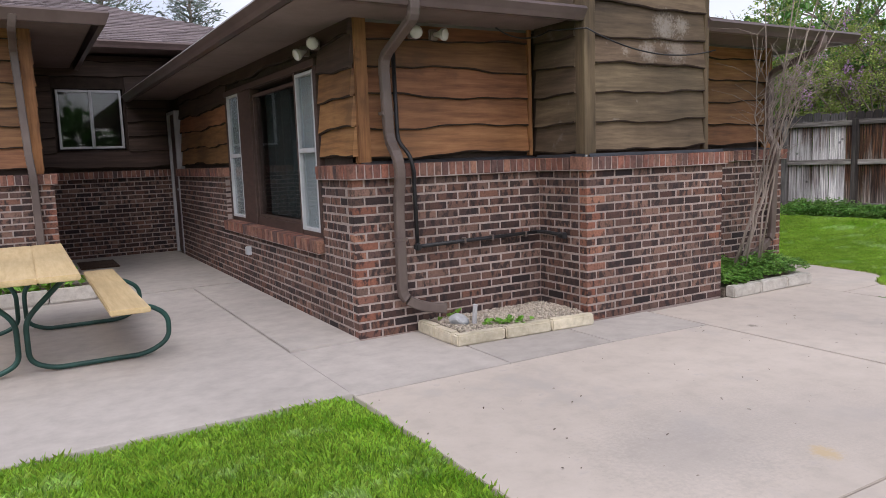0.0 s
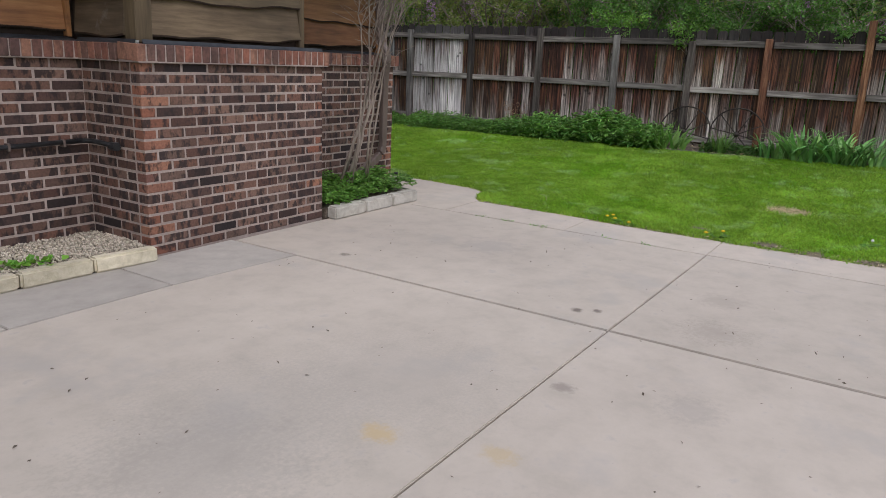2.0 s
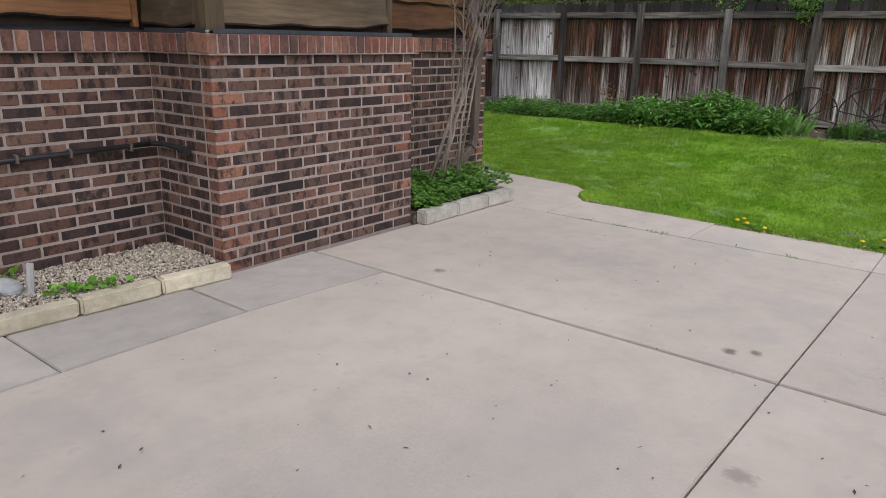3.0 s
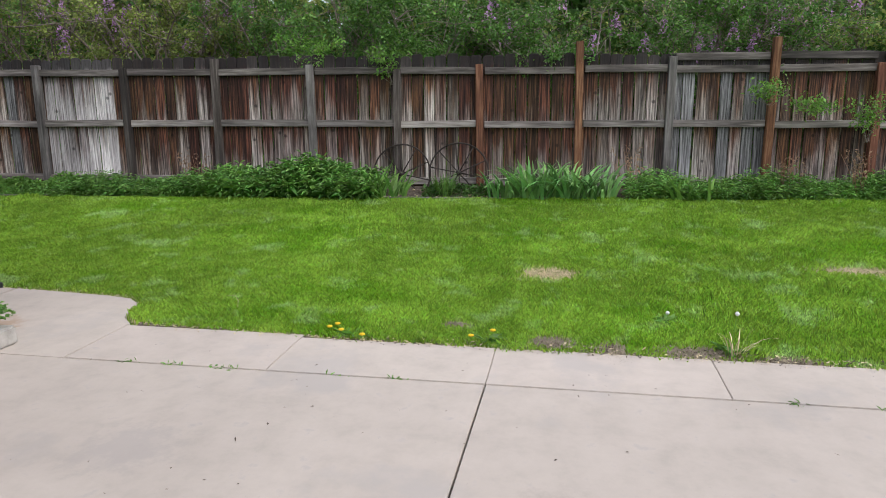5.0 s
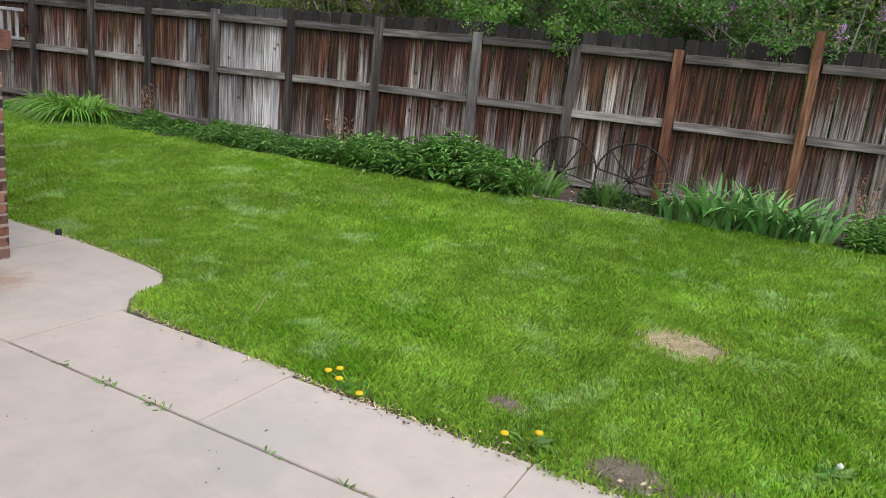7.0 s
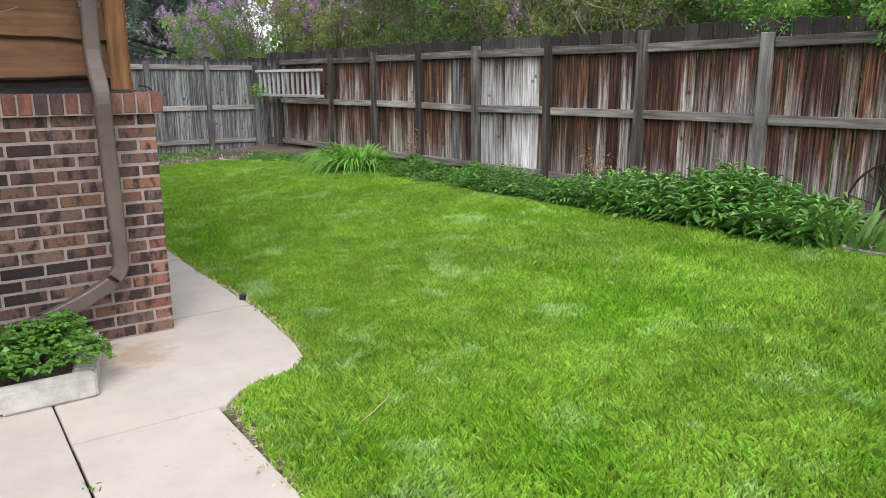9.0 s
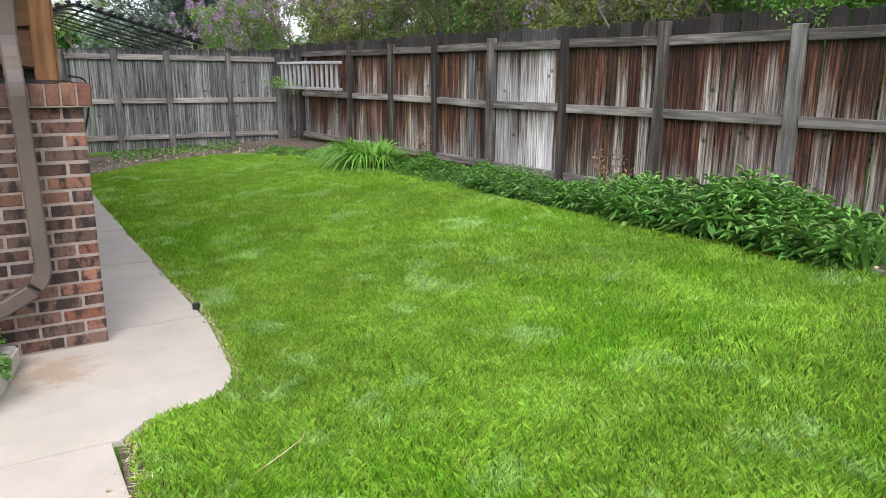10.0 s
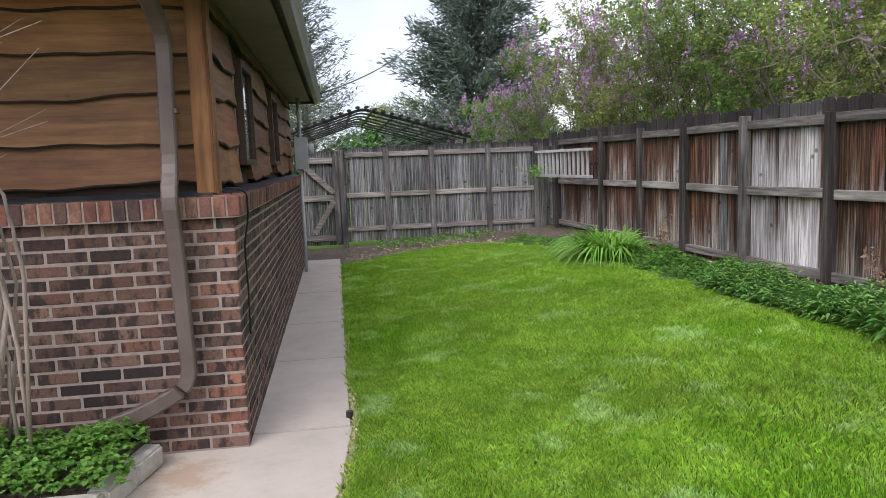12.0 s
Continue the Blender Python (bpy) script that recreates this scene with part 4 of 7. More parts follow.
bricks(w6, (-5, 9.0), (1, 0), [(0, 5.33)], near=(4.3, 9), corner=(False, True))
cap(w6, (-5, 9.0), (1, 0), 0, 5.37, near=(4.5, 9))
siding(w6, (-5, 9.13), (1, 0), 0, 5.15, 2.86, M_SIDING, 18)
corner_post(w6, 0.13, 0.25, 9.06, 9.2, 1.33, 2.86, M_POST)
w7 = core("wall_7", "brick and siding return wall of the side wing", [(0.13, 0.33 - E_, 9.2, FARY, -0.1, 1.23)], [(0.05, 0.22, 9.2, FARY, 1.23, 2.86)])
bricks(w7, (0.33, 9.0), (0, 1), [(0.103, 3.25)], near=(9, 10))
siding(w7, (0.22, 9.0), (0, 1), 0.2, 3.2, 2.86, M_SIDING, 21)

# plain walls that close the house
s = Soup().box(LX + 0.2, RX - 0.2, BACK - 0.1, BACK, -0.1, 2.42).box(-5, -4.8, 9.2, 18, -0.1, 3.05).box(-5, 4.0, 17.8, 18, -0.1, 3.05).box(3.8, 4.0, BACK, 18, -0.1, 3.05).box(LX + 0.2, 3.8, FARY + 0.05, FARY + 0.2, 2.42, 3.05)
solid("wall_8", s.mesh("wall_8"), M_ROOM, "plain closing walls at the back of the house", "wall")
solid("ceiling", Soup().box(LX + 0.1, RX - 0.1, FY + 0.1, BACK, 2.38, 2.41).mesh("ceiling"), M_ROOM, "plain ceiling inside the house", "ceiling")

# ---- chimney ----
chim = thing("chimney", (4.65, 4.8, 0), "brick chimney base with a weathered wood-clad chase above", "chimney")
part("core", Soup().box(CX0 + E_, CX1 - E_, CY + E_, FY + 0.05, -0.1, 1.23).mesh("core"), M_MORTAR, chim)
bricks(chim, (CX0, CY), (1, 0), [(0, CX1 - CX0)], near=(0, 9), start=0, corner=(True, True))
bricks(chim, (CX0, FY), (0, -1), [(0, FY - CY - 0.103)], near=(0, 9), start=1)
bricks(chim, (CX1, CY), (0, 1), [(0.103, FY - CY)], near=(0, 9), start=1)
cap(chim, (CX0, CY), (1, 0), -0.04, CX1 - CX0 + 0.04)
cap(chim, (CX0, FY), (0, -1), 0, FY - CY - 0.17)
cap(chim, (CX1, CY), (0, 1), 0.17, FY - CY)
WX1, WY = 5.28, CY + 0.03
part("chase", Soup().box(CX0 + 0.04, WX1 - 0.03, WY + 0.03, FY + 0.3, 1.23, 3.6).mesh("chase"), M_SHEATH, chim)
siding(chim, (CX0, WY + 0.03), (1, 0), 0.115, WX1 - CX0 - 0.03, 3.5, M_SIDING2, 25)
siding(chim, (CX0 + 0.03, FY + 0.03), (0, -1), 0, FY - CY - 0.09, 3.5, M_SIDING2, 27)
siding(chim, (WX1 - 0.03, WY), (0, 1), 0.05, FY - CY, 3.5, M_SIDING2, 29)
for x0, x1 in ((CX0 + 0.005, CX0 + 0.12), (WX1 - 0.045, WX1 + 0.005)):
    part("corner_post", bevel_box("corner_post", x0, x1, WY - 0.015, WY + 0.1, 1.33, 3.5, 0.006), M_POST2, chim)
flashing(chim, (CX0, CY), (1, 0), 0.02, CX1 - CX0 - 0.02, depth=0.02)
flashing(chim, (CX0, FY), (0, -1), 0.0, FY - CY, depth=0.02)
part("chimney_lid", bevel_box("chimney_lid", CX0 - 0.06, WX1 + 0.06, WY - 0.08, FY + 0.36, 3.5, 3.57), M_SOFFIT, chim)
part("mortar_lump", bevelled(Soup().box(CX0 - 0.03, CX0 + 0.005, CY - 0.03, CY + 0.005, 1.322, 1.342).mesh("mortar_lump"), 0.01, 2), M_STONE, chim, "pale mortar lump on the cap corner")


# ---- roofs ----
def hip_roof(name, label, x0, x1, y0, y1, z0, pitch, bottom, gap, tabs=False, skylit=False):
    """Soffit, fascia gutter and shingled hip roof over a block."""
    r = thing(name, ((x0 + x1) / 2, (y0 + y1) / 2, bottom), label, "roof", kind="structure")
    part("soffit", Soup().box(x0 + 0.06, x1 - 0.06, y0 + 0.06, y1 - 0.06, bottom + 0.03, bottom + 0.05).mesh("soffit"), M_SOFFIT, r)
    s = Soup()
    h = min(x1 - x0, y1 - y0) / 2
    rise_ = h * pitch
    if (x1 - x0) < (y1 - y0):
        a, b = ((x0 + x1) / 2, y0 + h, z0 + rise_), ((x0 + x1) / 2, y1 - h, z0 + rise_)
        f = [(0, 1, 4), (1, 2, 5, 4), (2, 3, 5), (3, 0, 4, 5)]
    else:
        a, b = (x0 + h, (y0 + y1) / 2, z0 + rise_), (x1 - h, (y0 + y1) / 2, z0 + rise_)
        f = [(0, 1, 5, 4), (1, 2, 5), (2, 3, 4, 5), (3, 0, 4)]
    s.add([(x0, y0, z0), (x1, y0, z0), (x1, y1, z0), (x0, y1, z0), a, b], f + [(3, 2, 1, 0)])
    part("deck", s.mesh("deck"), M_SHINGLE, r)
    gut = [(0.0, 0.0), (0.0, z0 - bottom), (0.015, z0 - bottom + 0.012), (-0.085, z0 - bottom + 0.012), (-0.1, z0 - bottom - 0.01), (-0.07, 0.035), (-0.055, 0.0)]
    fronts = [((x0, y0), (gap[0], y0), (0, -1), 1, 0), ((gap[1], y0), (x1, y0), (0, -1), 0, 1)] if gap else [((x0, y0), (x1, y0), (0, -1), 1, 1)]
    for p, q, n, ma, mb in fronts + [((x0, y0), (x0, y1), (-1, 0), 1, 1), ((x1, y0), (x1, y1), (1, 0), 1, 1), ((x0, y1), (x1, y1), (0, 1), 1, 1)]:
        g = Soup()
        ext = Vector((q[0] - p[0], q[1] - p[1])).normalized() * 0.085
        for e, sign in ((p, -ma), (q, mb)):
            for d, z in gut:
                g.v.append((e[0] - n[0] * d * 1.0 + ext.x * sign * min(1, max(0, -d / 0.085)), e[1] - n[1] * d + ext.y * sign * min(1, max(0, -d / 0.085)), bottom + z))
        k = len(gut)
        g.f = [(i, (i + 1) % k, k + (i + 1) % k, k + i) for i in range(k)] + [tuple(range(k - 1, -1, -1)), tuple(range(k, 2 * k))]
        # the gutter facing +x gets the copy with sky sheen painted in
        part("gutter", g.mesh("gutter"), M_GUTTER_SKYLIT if skylit and n == (1, 0) else M_GUTTER, r)
    if tabs:
        t = Soup()
        sl = Vector((0, 1, pitch)).normalized()
        nrm = Vector((0, -pitch, 1)).normalized()
        rows = int(h * math.hypot(1, pitch) / 0.14)
        for i in range(rows):
            y = y0 + sl.y * 0.14 * i
            xa, xb = x0 + (y - y0), x1 - (y - y0)
            x = xa + (0.15 if i % 2 else 0)
            while x < xb - 0.1:
                w = min(random.choice((0.2, 0.3, 0.3, 0.42)), xb - x)
                o = Vector((x, y, z0 + (y - y0) * pitch))
                lift = random.uniform(0.008, 0.016)
                c = [o + nrm * lift, o + Vector((w - 0.008, 0, 0)) + nrm * lift, o + Vector((w - 0.008, 0, 0)) + sl * 0.16 + nrm * 0.002, o + sl * 0.16 + nrm * 0.002,
                     o - nrm * 0.003, o + Vector((w - 0.008, 0, 0)) - nrm * 0.003]
                t.add(c, [(0, 1, 2, 3), (4, 5, 1, 0), (5, 2, 1), (4, 0, 3)])
                x += w
        tagged(part("shingles", t.mesh("shingles"), M_SHINGLE, r), kind="stuff")
    return r


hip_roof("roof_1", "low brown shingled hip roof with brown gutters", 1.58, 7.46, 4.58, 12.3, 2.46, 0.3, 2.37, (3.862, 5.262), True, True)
hip_roof("roof_2", "mottled brown asphalt-shingled roof of the back house", -5.6, 4.6, 11.6, 18.6, 3.16, 0.36, 3.07, None, True)
hip_roof("roof_3", "brown shingled roof of the side wing with a gutter", -5.6, 0.86, 8.48, 15.4, 2.94, 0.3, 2.82, None, True)


# ---- windows and doors ----
def sash(parent, origin, u, a, b, z0, z1, depth, fw=0.035, material=M_VINYL, rail=None, sky_sheet=None):
    """A framed pane set in a wall face; depth: how far behind the face."""
    m = face_pose(origin, u, 0, 0)
    f = Soup()
    for p, q, r, t in ((a, a + fw, z0, z1), (b - fw, b, z0, z1), (a + fw + 0.001, b - fw - 0.001, z0, z0 + fw), (a + fw + 0.001, b - fw - 0.001, z1 - fw, z1)):
        f.box(p, q, depth - 0.02, depth + 0.03, r, t)
    fr = part("sash_frame", bevelled(f.mesh("sash_frame"), 0.003), material, parent, "", m)
    if rail:
        part("meeting_rail", bevelled(Soup().box(a + fw, b - fw, depth - 0.022, depth + 0.026, rail - 0.02, rail + 0.02).mesh("meeting_rail"), 0.003), material, fr, "", m)
    gl = part("pane", Soup().box(a + fw * 0.6, b - fw * 0.6, depth + 0.006, depth + 0.012, z0 + fw * 0.6, z1 - fw * 0.6).mesh("pane"), M_GLASS, fr, "clear glass pane", m)
    gl.visible_shadow = False
    # added sheet behind the glass; its pale colour paints the sky's reflection
    if sky_sheet:
        part("curtain", Soup().box(a, b, depth + 0.032, depth + 0.04, z0, z1).mesh("curtain"), sky_sheet, parent, "", m)


win1 = thing("window_1", (LX, 7.05, 0.72), "wide picture window between two white double-hung windows", "window", kind="structure")
Y = lambda y: 12.26 - y
WD = 0.075  # the window stands this far behind the brick face
sash(win1, SO, SU, Y(8.77), Y(8.27), 0.76, 2.14, WD, 0.028, M_VINYL, 1.46, M_SKY_SHEET)
sash(win1, SO, SU, Y(6.38), Y(5.94), 0.76, 2.12, WD, 0.028, M_VINYL, 1.46, M_SKY_SHEET)
sash(win1, SO, SU, Y(7.8), Y(6.42), 0.8, 2.08, WD + 0.03, 0.03, M_CASING)
mm = face_pose(SO, SU, 0, 0)
for a, b, z0, z1, d0 in ((Y(8.27), Y(7.8), 0.72, 2.14, -0.02), (Y(6.42), Y(6.38), 0.72, 2.14, -0.02), (Y(8.85), Y(8.77), 0.72, 2.14, -0.02), (Y(5.94), Y(5.87), 0.72, 2.14, -0.02),
                         (Y(8.85), Y(5.87), 2.142, 2.2, -0.03), (Y(7.8), Y(6.42), 0.71, 0.8, -0.01), (Y(8.77), Y(8.27), 0.71, 0.76, -0.015), (Y(6.38), Y(5.94), 0.71, 0.76, -0.015)):
    part("casing", bevelled(Soup().box(a + 0.002, b - 0.002, d0 + WD, 0.1 + WD, z0, z1).mesh("casing"), 0.004), M_CASING, win1, "", mm)
part("window_sill", bevelled(Soup().box(Y(8.85), Y(5.76), 0.0, 0.16, 0.69, 0.712).mesh("window_sill"), 0.004), M_STONE, win1, "", mm)
for i in range(10):
    a = Y(7.78) + i * 0.136
    e, g = 0.22 + 0.03 * (i % 2), 0.25 - 0.03 * (i % 2)
    me = Soup().add([(a, e, 0.82), (a + 0.132, g, 0.82), (a + 0.132, g, 2.07), (a, e, 2.07)], [(0, 1, 2, 3)]).mesh("blind_slat")
    part("blind_slat", me, M_BLIND, win1, "", mm)

win2 = thing("window_2", (1.03, FARY, 1.66), "white sliding window in the shaded back wall", "window", kind="structure")
WO = (0.33, FARY)
sash(win2, WO, (1, 0), 0.25, 0.72, 1.67, 2.54, 0.0, 0.035)
sash(win2, WO, (1, 0), 0.7, 1.14, 1.67, 2.54, 0.03, 0.035)
win3 = thing("window_3", (RX, 6.5, 1.48), "narrow framed side window in wavy siding", "window", kind="structure")
sash(win3, (RX - 0.066, FY), (0, 1), 1.12, 1.72, 1.48, 2.16, 0.0, 0.04, M_CASING, None, M_SKY_SHEET)
win4 = thing("window_4", (RX, 8.8, 1.48), "small framed side window further along the wall", "window", kind="structure")
sash(win4, (RX - 0.066, FY), (0, 1), 3.36, 4.04, 1.48, 2.16, 0.0, 0.04, M_CASING, None, M_SKY_SHEET)
door = thing("door_1", (LX, 11.83, 0.02), "brown back door with a white frame in the corner", "door", kind="structure")
for a, b, z0, z1, mt, nm in ((0.02, 0.07, 0.02, 2.16, M_GREYPAINT, "door_frame"), (0.56, 0.61, 0.02, 2.16, M_GREYPAINT, "door_frame"), (0.02, 0.61, 2.16, 2.2, M_GREYPAINT, "door_frame")):
    part(nm, bevelled(Soup().box(a, b, -0.01, 0.1, z0, z1).mesh(nm), 0.004), mt, door, "", mm)
leaf = part("door_panel", bevelled(Soup().box(0.07, 0.56, 0.03, 0.07, 0.03, 2.16).mesh("door_panel"), 0.006), M_CASING, door, "", mm)
part("door_handle", bevelled(Soup().box(0.48, 0.53, -0.02, 0.03, 1.0, 1.03).mesh("door_handle"), 0.006, 2), M_STONE, door, "", mm)


# ---- fences ----
def fence_x(y):
    return 11.747 + (10.456 - y) * 0.06


def picket(h, w, seed):
    """A cedar picket with clipped top corners and a little warp."""
    g = random.Random(seed)
    c = 0.022 + g.uniform(-0.004, 0.008)
    t = 0.018
    o = [(-w / 2, 0), (w / 2, 0), (w / 2, h - c), (w / 2 - c, h), (-w / 2 + c, h), (-w / 2, h - c)]
    s = Soup()
    s.v = [(x, 0, z) for x, z in o] + [(x, t, z) for x, z in o]
    s.f = [tuple(range(5, -1, -1))[::-1], tuple(range(11, 5, -1))] + [(i, 6 + i, 6 + (i + 1) % 6, (i + 1) % 6) for i in range(6)]
    return bevelled(s.mesh("picket"), 0.0035)


POSTS = [13.54, 11.69, 10.46, 9.38, 8.22, 7.01, 5.78, 4.51, 3.42, 2.37, 1.16, 0.1, -1.07, -2.26, -3.42, -4.6, -5.79, -6.92]
TOPS = [1.8, 1.8, 1.8, 1.8, 1.8, 1.76, 1.86, 1.78, 1.72, 1.77, 2.03, 1.84, 2.05, 1.75, 1.9, 1.75, 1.9, 1.8]
SHAPES = [(h, w) for h in (1.62, 1.635, 1.65) for w in (0.132, 0.138, 0.128)]
PICKETS = {}


def picket_of(k, material):
    key = (k, material.name)
    if key not in PICKETS:
        me = picket(*SHAPES[k], k)
        me.materials.append(material)
        PICKETS[key] = me
    return PICKETS[key]


def panel_material(y):
    """The state of the boards bay by bay: chances of stained, worn, bleached and grey wood."""
    bays = ((11.69, 20.53, 2, 3, 0, 1), (9.38, 11.69, 4, 1, 0, 0), (8.22, 9.38, 3, 3, 0, 1), (7.37, 8.22, 0, 1, 5, 0), (7.01, 7.37, 2, 3, 1, 0),
            (5.78, 7.01, 3, 1, 0, 0), (5.01, 5.78, 3, 2, 0, 0), (4.51, 5.01, 0, 3, 2, 0), (3.42, 4.51, 2, 3, 0, 0), (2.37, 3.42, 3, 3, 0, 0),
            (1.16, 2.37, 5, 1, 0, 0), (0.69, 1.16, 2, 2, 0, 0), (0.1, 0.69, 0, 2, 0, 3), (-1.07, 0.1, 0, 2, 0, 4), (-2.26, -1.07, 4, 1, 0, 0))
    for a, b, *odds in bays:
        if a <= y < b:
            return random.choices((M_FENCE, M_FENCE_WORN, M_FENCE_BLEACH, M_FENCE_GREY), odds)[0]
    return random.choice((M_FENCE, M_FENCE_WORN))


fence1 = thing("fence", (fence_x(4), 4, 0.25), "tall old cedar privacy fence, stain worn to grey and white", "fence")
lean_dir = math.atan2(0.06, 1)  # the fence line leans off the y axis
y = 14.0
while y > -7:
    k = random.randrange(len(SHAPES))
    x = fence_x(y) + 0.03
    # local x runs along the fence towards the camera's right, local y away from the lawn
    m = Matrix.Translation((x + random.uniform(-0.006, 0.006), y, 0.25 + random.uniform(-0.012, 0.012))) @ pose(0, 0, 0, random.uniform(-0.25, 0.25), random.uniform(-0.35, 0.35), -90 + math.degrees(lean_dir) + random.uniform(-2, 2))
    part("picket", picket_of(k, panel_material(y)), M_FENCE, fence1, "", m)
    y -= SHAPES[k][1] + random.uniform(0.004, 0.014)
for i, (py, pt) in enumerate(zip(POSTS, TOPS)):
    x = fence_x(py)
    me = bevelled(Soup().box(-0.045, 0.045, -0.06, 0.028, 0, pt - rise(x) + 0.1).mesh("post"), 0.005)
    wood = M_FPOST_RED if py in (2.37, 1.16, -1.07, -2.26) else M_FPOST_GREY if py in (8.22, 4.51, 0.1) else M_FPOST
    part("post", me, wood, fence1, "", Matrix.Translation((x, py, rise(x) - 0.1)) @ pose(0, 0, 0, random.uniform(-0.6, 0.6), random.uniform(-0.8, 0.8), -90 + math.degrees(lean_dir)))
for a, b in zip(POSTS, POSTS[1:]):
    for z, hh in ((1.7, 0.085), (1.05, 0.085), (0.33, 0.085)) + (((1.84, 0.085),) if -3.2 < a < 0.2 else ()):
        p, q = Vector((fence_x(a) - 0.005, a - 0.045, z + random.uniform(-0.012, 0.012))), Vector((fence_x(b) - 0.005, b + 0.045, z + random.uniform(-0.012, 0.012)))
        d = q - p
        me = bevelled(Soup().box(0, d.length, -0.015, 0.033, -hh / 2, hh / 2).mesh("rail"), 0.004)
        rot = Matrix.Translation(p) @ Vector((1, 0, 0)).rotation_difference(d).to_matrix().to_4x4()
        part("rail", me, M_RAIL_DARK if z > 1.5 else M_RAIL, fence1, "", rot)

fence2 = thing("fence", (9.5, 14.03, 0.1), "weathered grey board fence across the end of the lawn", "fence")
x = 7.86
while x < 11.55:
    k = random.randrange(len(SHAPES))
    zb = 0.1 + 0.02 * (x - 7.8)
    part("picket", picket_of(k, M_FENCE_GREY), M_FENCE_GREY, fence2, "", Matrix.Translation((x, 14.06, zb + random.uniform(-0.012, 0.012))) @ pose(0, 0, 0, random.uniform(-0.3, 0.3), random.uniform(-0.35, 0.35), random.uniform(-1, 1)))
    x += SHAPES[k][1] + random.uniform(0.002, 0.008)
BP = (7.83, 8.6, 9.4, 10.42, 11.3)
for px in BP:
    me = bevelled(Soup().box(-0.045, 0.045, -0.05, 0.028, 0, 1.72 - rise(px) + 0.1).mesh("post"), 0.005)
    part("post", me, M_FPOST_GREY, fence2, "", Matrix.Translation((px, 14.03, rise(px) - 0.1)) @ pose(0, 0, 0, random.uniform(-0.6, 0.6), random.uniform(-0.8, 0.8), 0))
for a, b in zip(BP, BP[1:]):
    for z in (1.62, 0.92, 0.33):
        part("rail", bevelled(Soup().box(a + 0.046, b - 0.046, 14.02, 14.058, z - 0.042, z + 0.042).mesh("rail"), 0.004), M_RAIL, fence2)

gate = thing("gate", (7.5, 14.03, 0.05), "grey board gate with diagonal braces beside the house", "gate")
for i in range(5):
    part("picket", picket_of(random.randrange(9), M_FENCE_GREY), M_FENCE_GREY, gate, "", Matrix.Translation((7.2 + i * 0.137, 14.07, 0.06)))
for z in (0.2, 0.9, 1.55):
    part("gate_rail", bevelled(Soup().box(7.1, 7.76, 14.01, 14.06, z - 0.06, z + 0.04).mesh("gate_rail"), 0.004), M_RAIL, gate)
part("gate_stile", bevelled(Soup().box(7.66, 7.76, 13.985, 14.008, 0.1, 1.62).mesh("gate_stile"), 0.004), M_FPOST_GREY, gate)
for z0, z1, xa, xb in ((1.5, 0.98, 7.12, 7.66), (0.28, 0.84, 7.3, 7.66)):
    d = Vector((xb - xa, 0, z1 - z0))
    me = bevelled(Soup().box(0, d.length, -0.022, 0.0, -0.045, 0.045).mesh("brace"), 0.004)
    part("brace", me, M_RAIL, gate, "", Matrix.Translation((xa, 14.006, z0)) @ Vector((1, 0, 0)).rotation_difference(d).to_matrix().to_4x4())

trellis = thing("trellis", (11.4, 12.7, 1.1), "pale grey railing panel hung on the fence corner", "railing")
tp, tq = Vector((11.26, 13.75, 1.115)), Vector((11.48, 11.74, 1.115))
td = tq - tp
tm = Matrix.Translation(tp) @ Vector((1, 0, 0)).rotation_difference(td).to_matrix().to_4x4()
for z in (0.03, 0.44):
    part("rail", bevelled(Soup().box(-0.04, td.length + 0.04, -0.04, 0.04, z - 0.022, z + 0.022).mesh("rail"), 0.004), M_GREYPAINT, trellis, "", tm)
for i in range(13):
    a = 0.06 + i * (td.length - 0.12) / 12
    part("baluster", bevelled(Soup().box(a - 0.018, a + 0.018, -0.018, 0.018, 0.052, 0.418).mesh("baluster"), 0.003), M_GREYPAINT, trellis, "", tm)
for a in (0.1, td.length - 0.1):
    part("bracket", Soup().box(a - 0.02, a + 0.02, 0.04, 0.2, 0.2, 0.24).mesh("bracket"), M_FPOST, trellis, "", tm)


# ---- things on the house ----
def bent(points, radius=0.09, steps=5):
    """A polyline with its corners rounded."""
    p = [Vector(q) for q in points]
    out = [p[0]]
    for a, b, c in zip(p, p[1:], p[2:]):
        r = min(radius, (a - b).length * 0.45, (c - b).length * 0.45)
        s, e = b + (a - b).normalized() * r, b + (c - b).normalized() * r
        for i in range(steps + 1):
            t = i / steps
            out.append(s * (1 - t) ** 2 + b * 2 * t * (1 - t) + e * t * t)
    return out + [p[-1]]


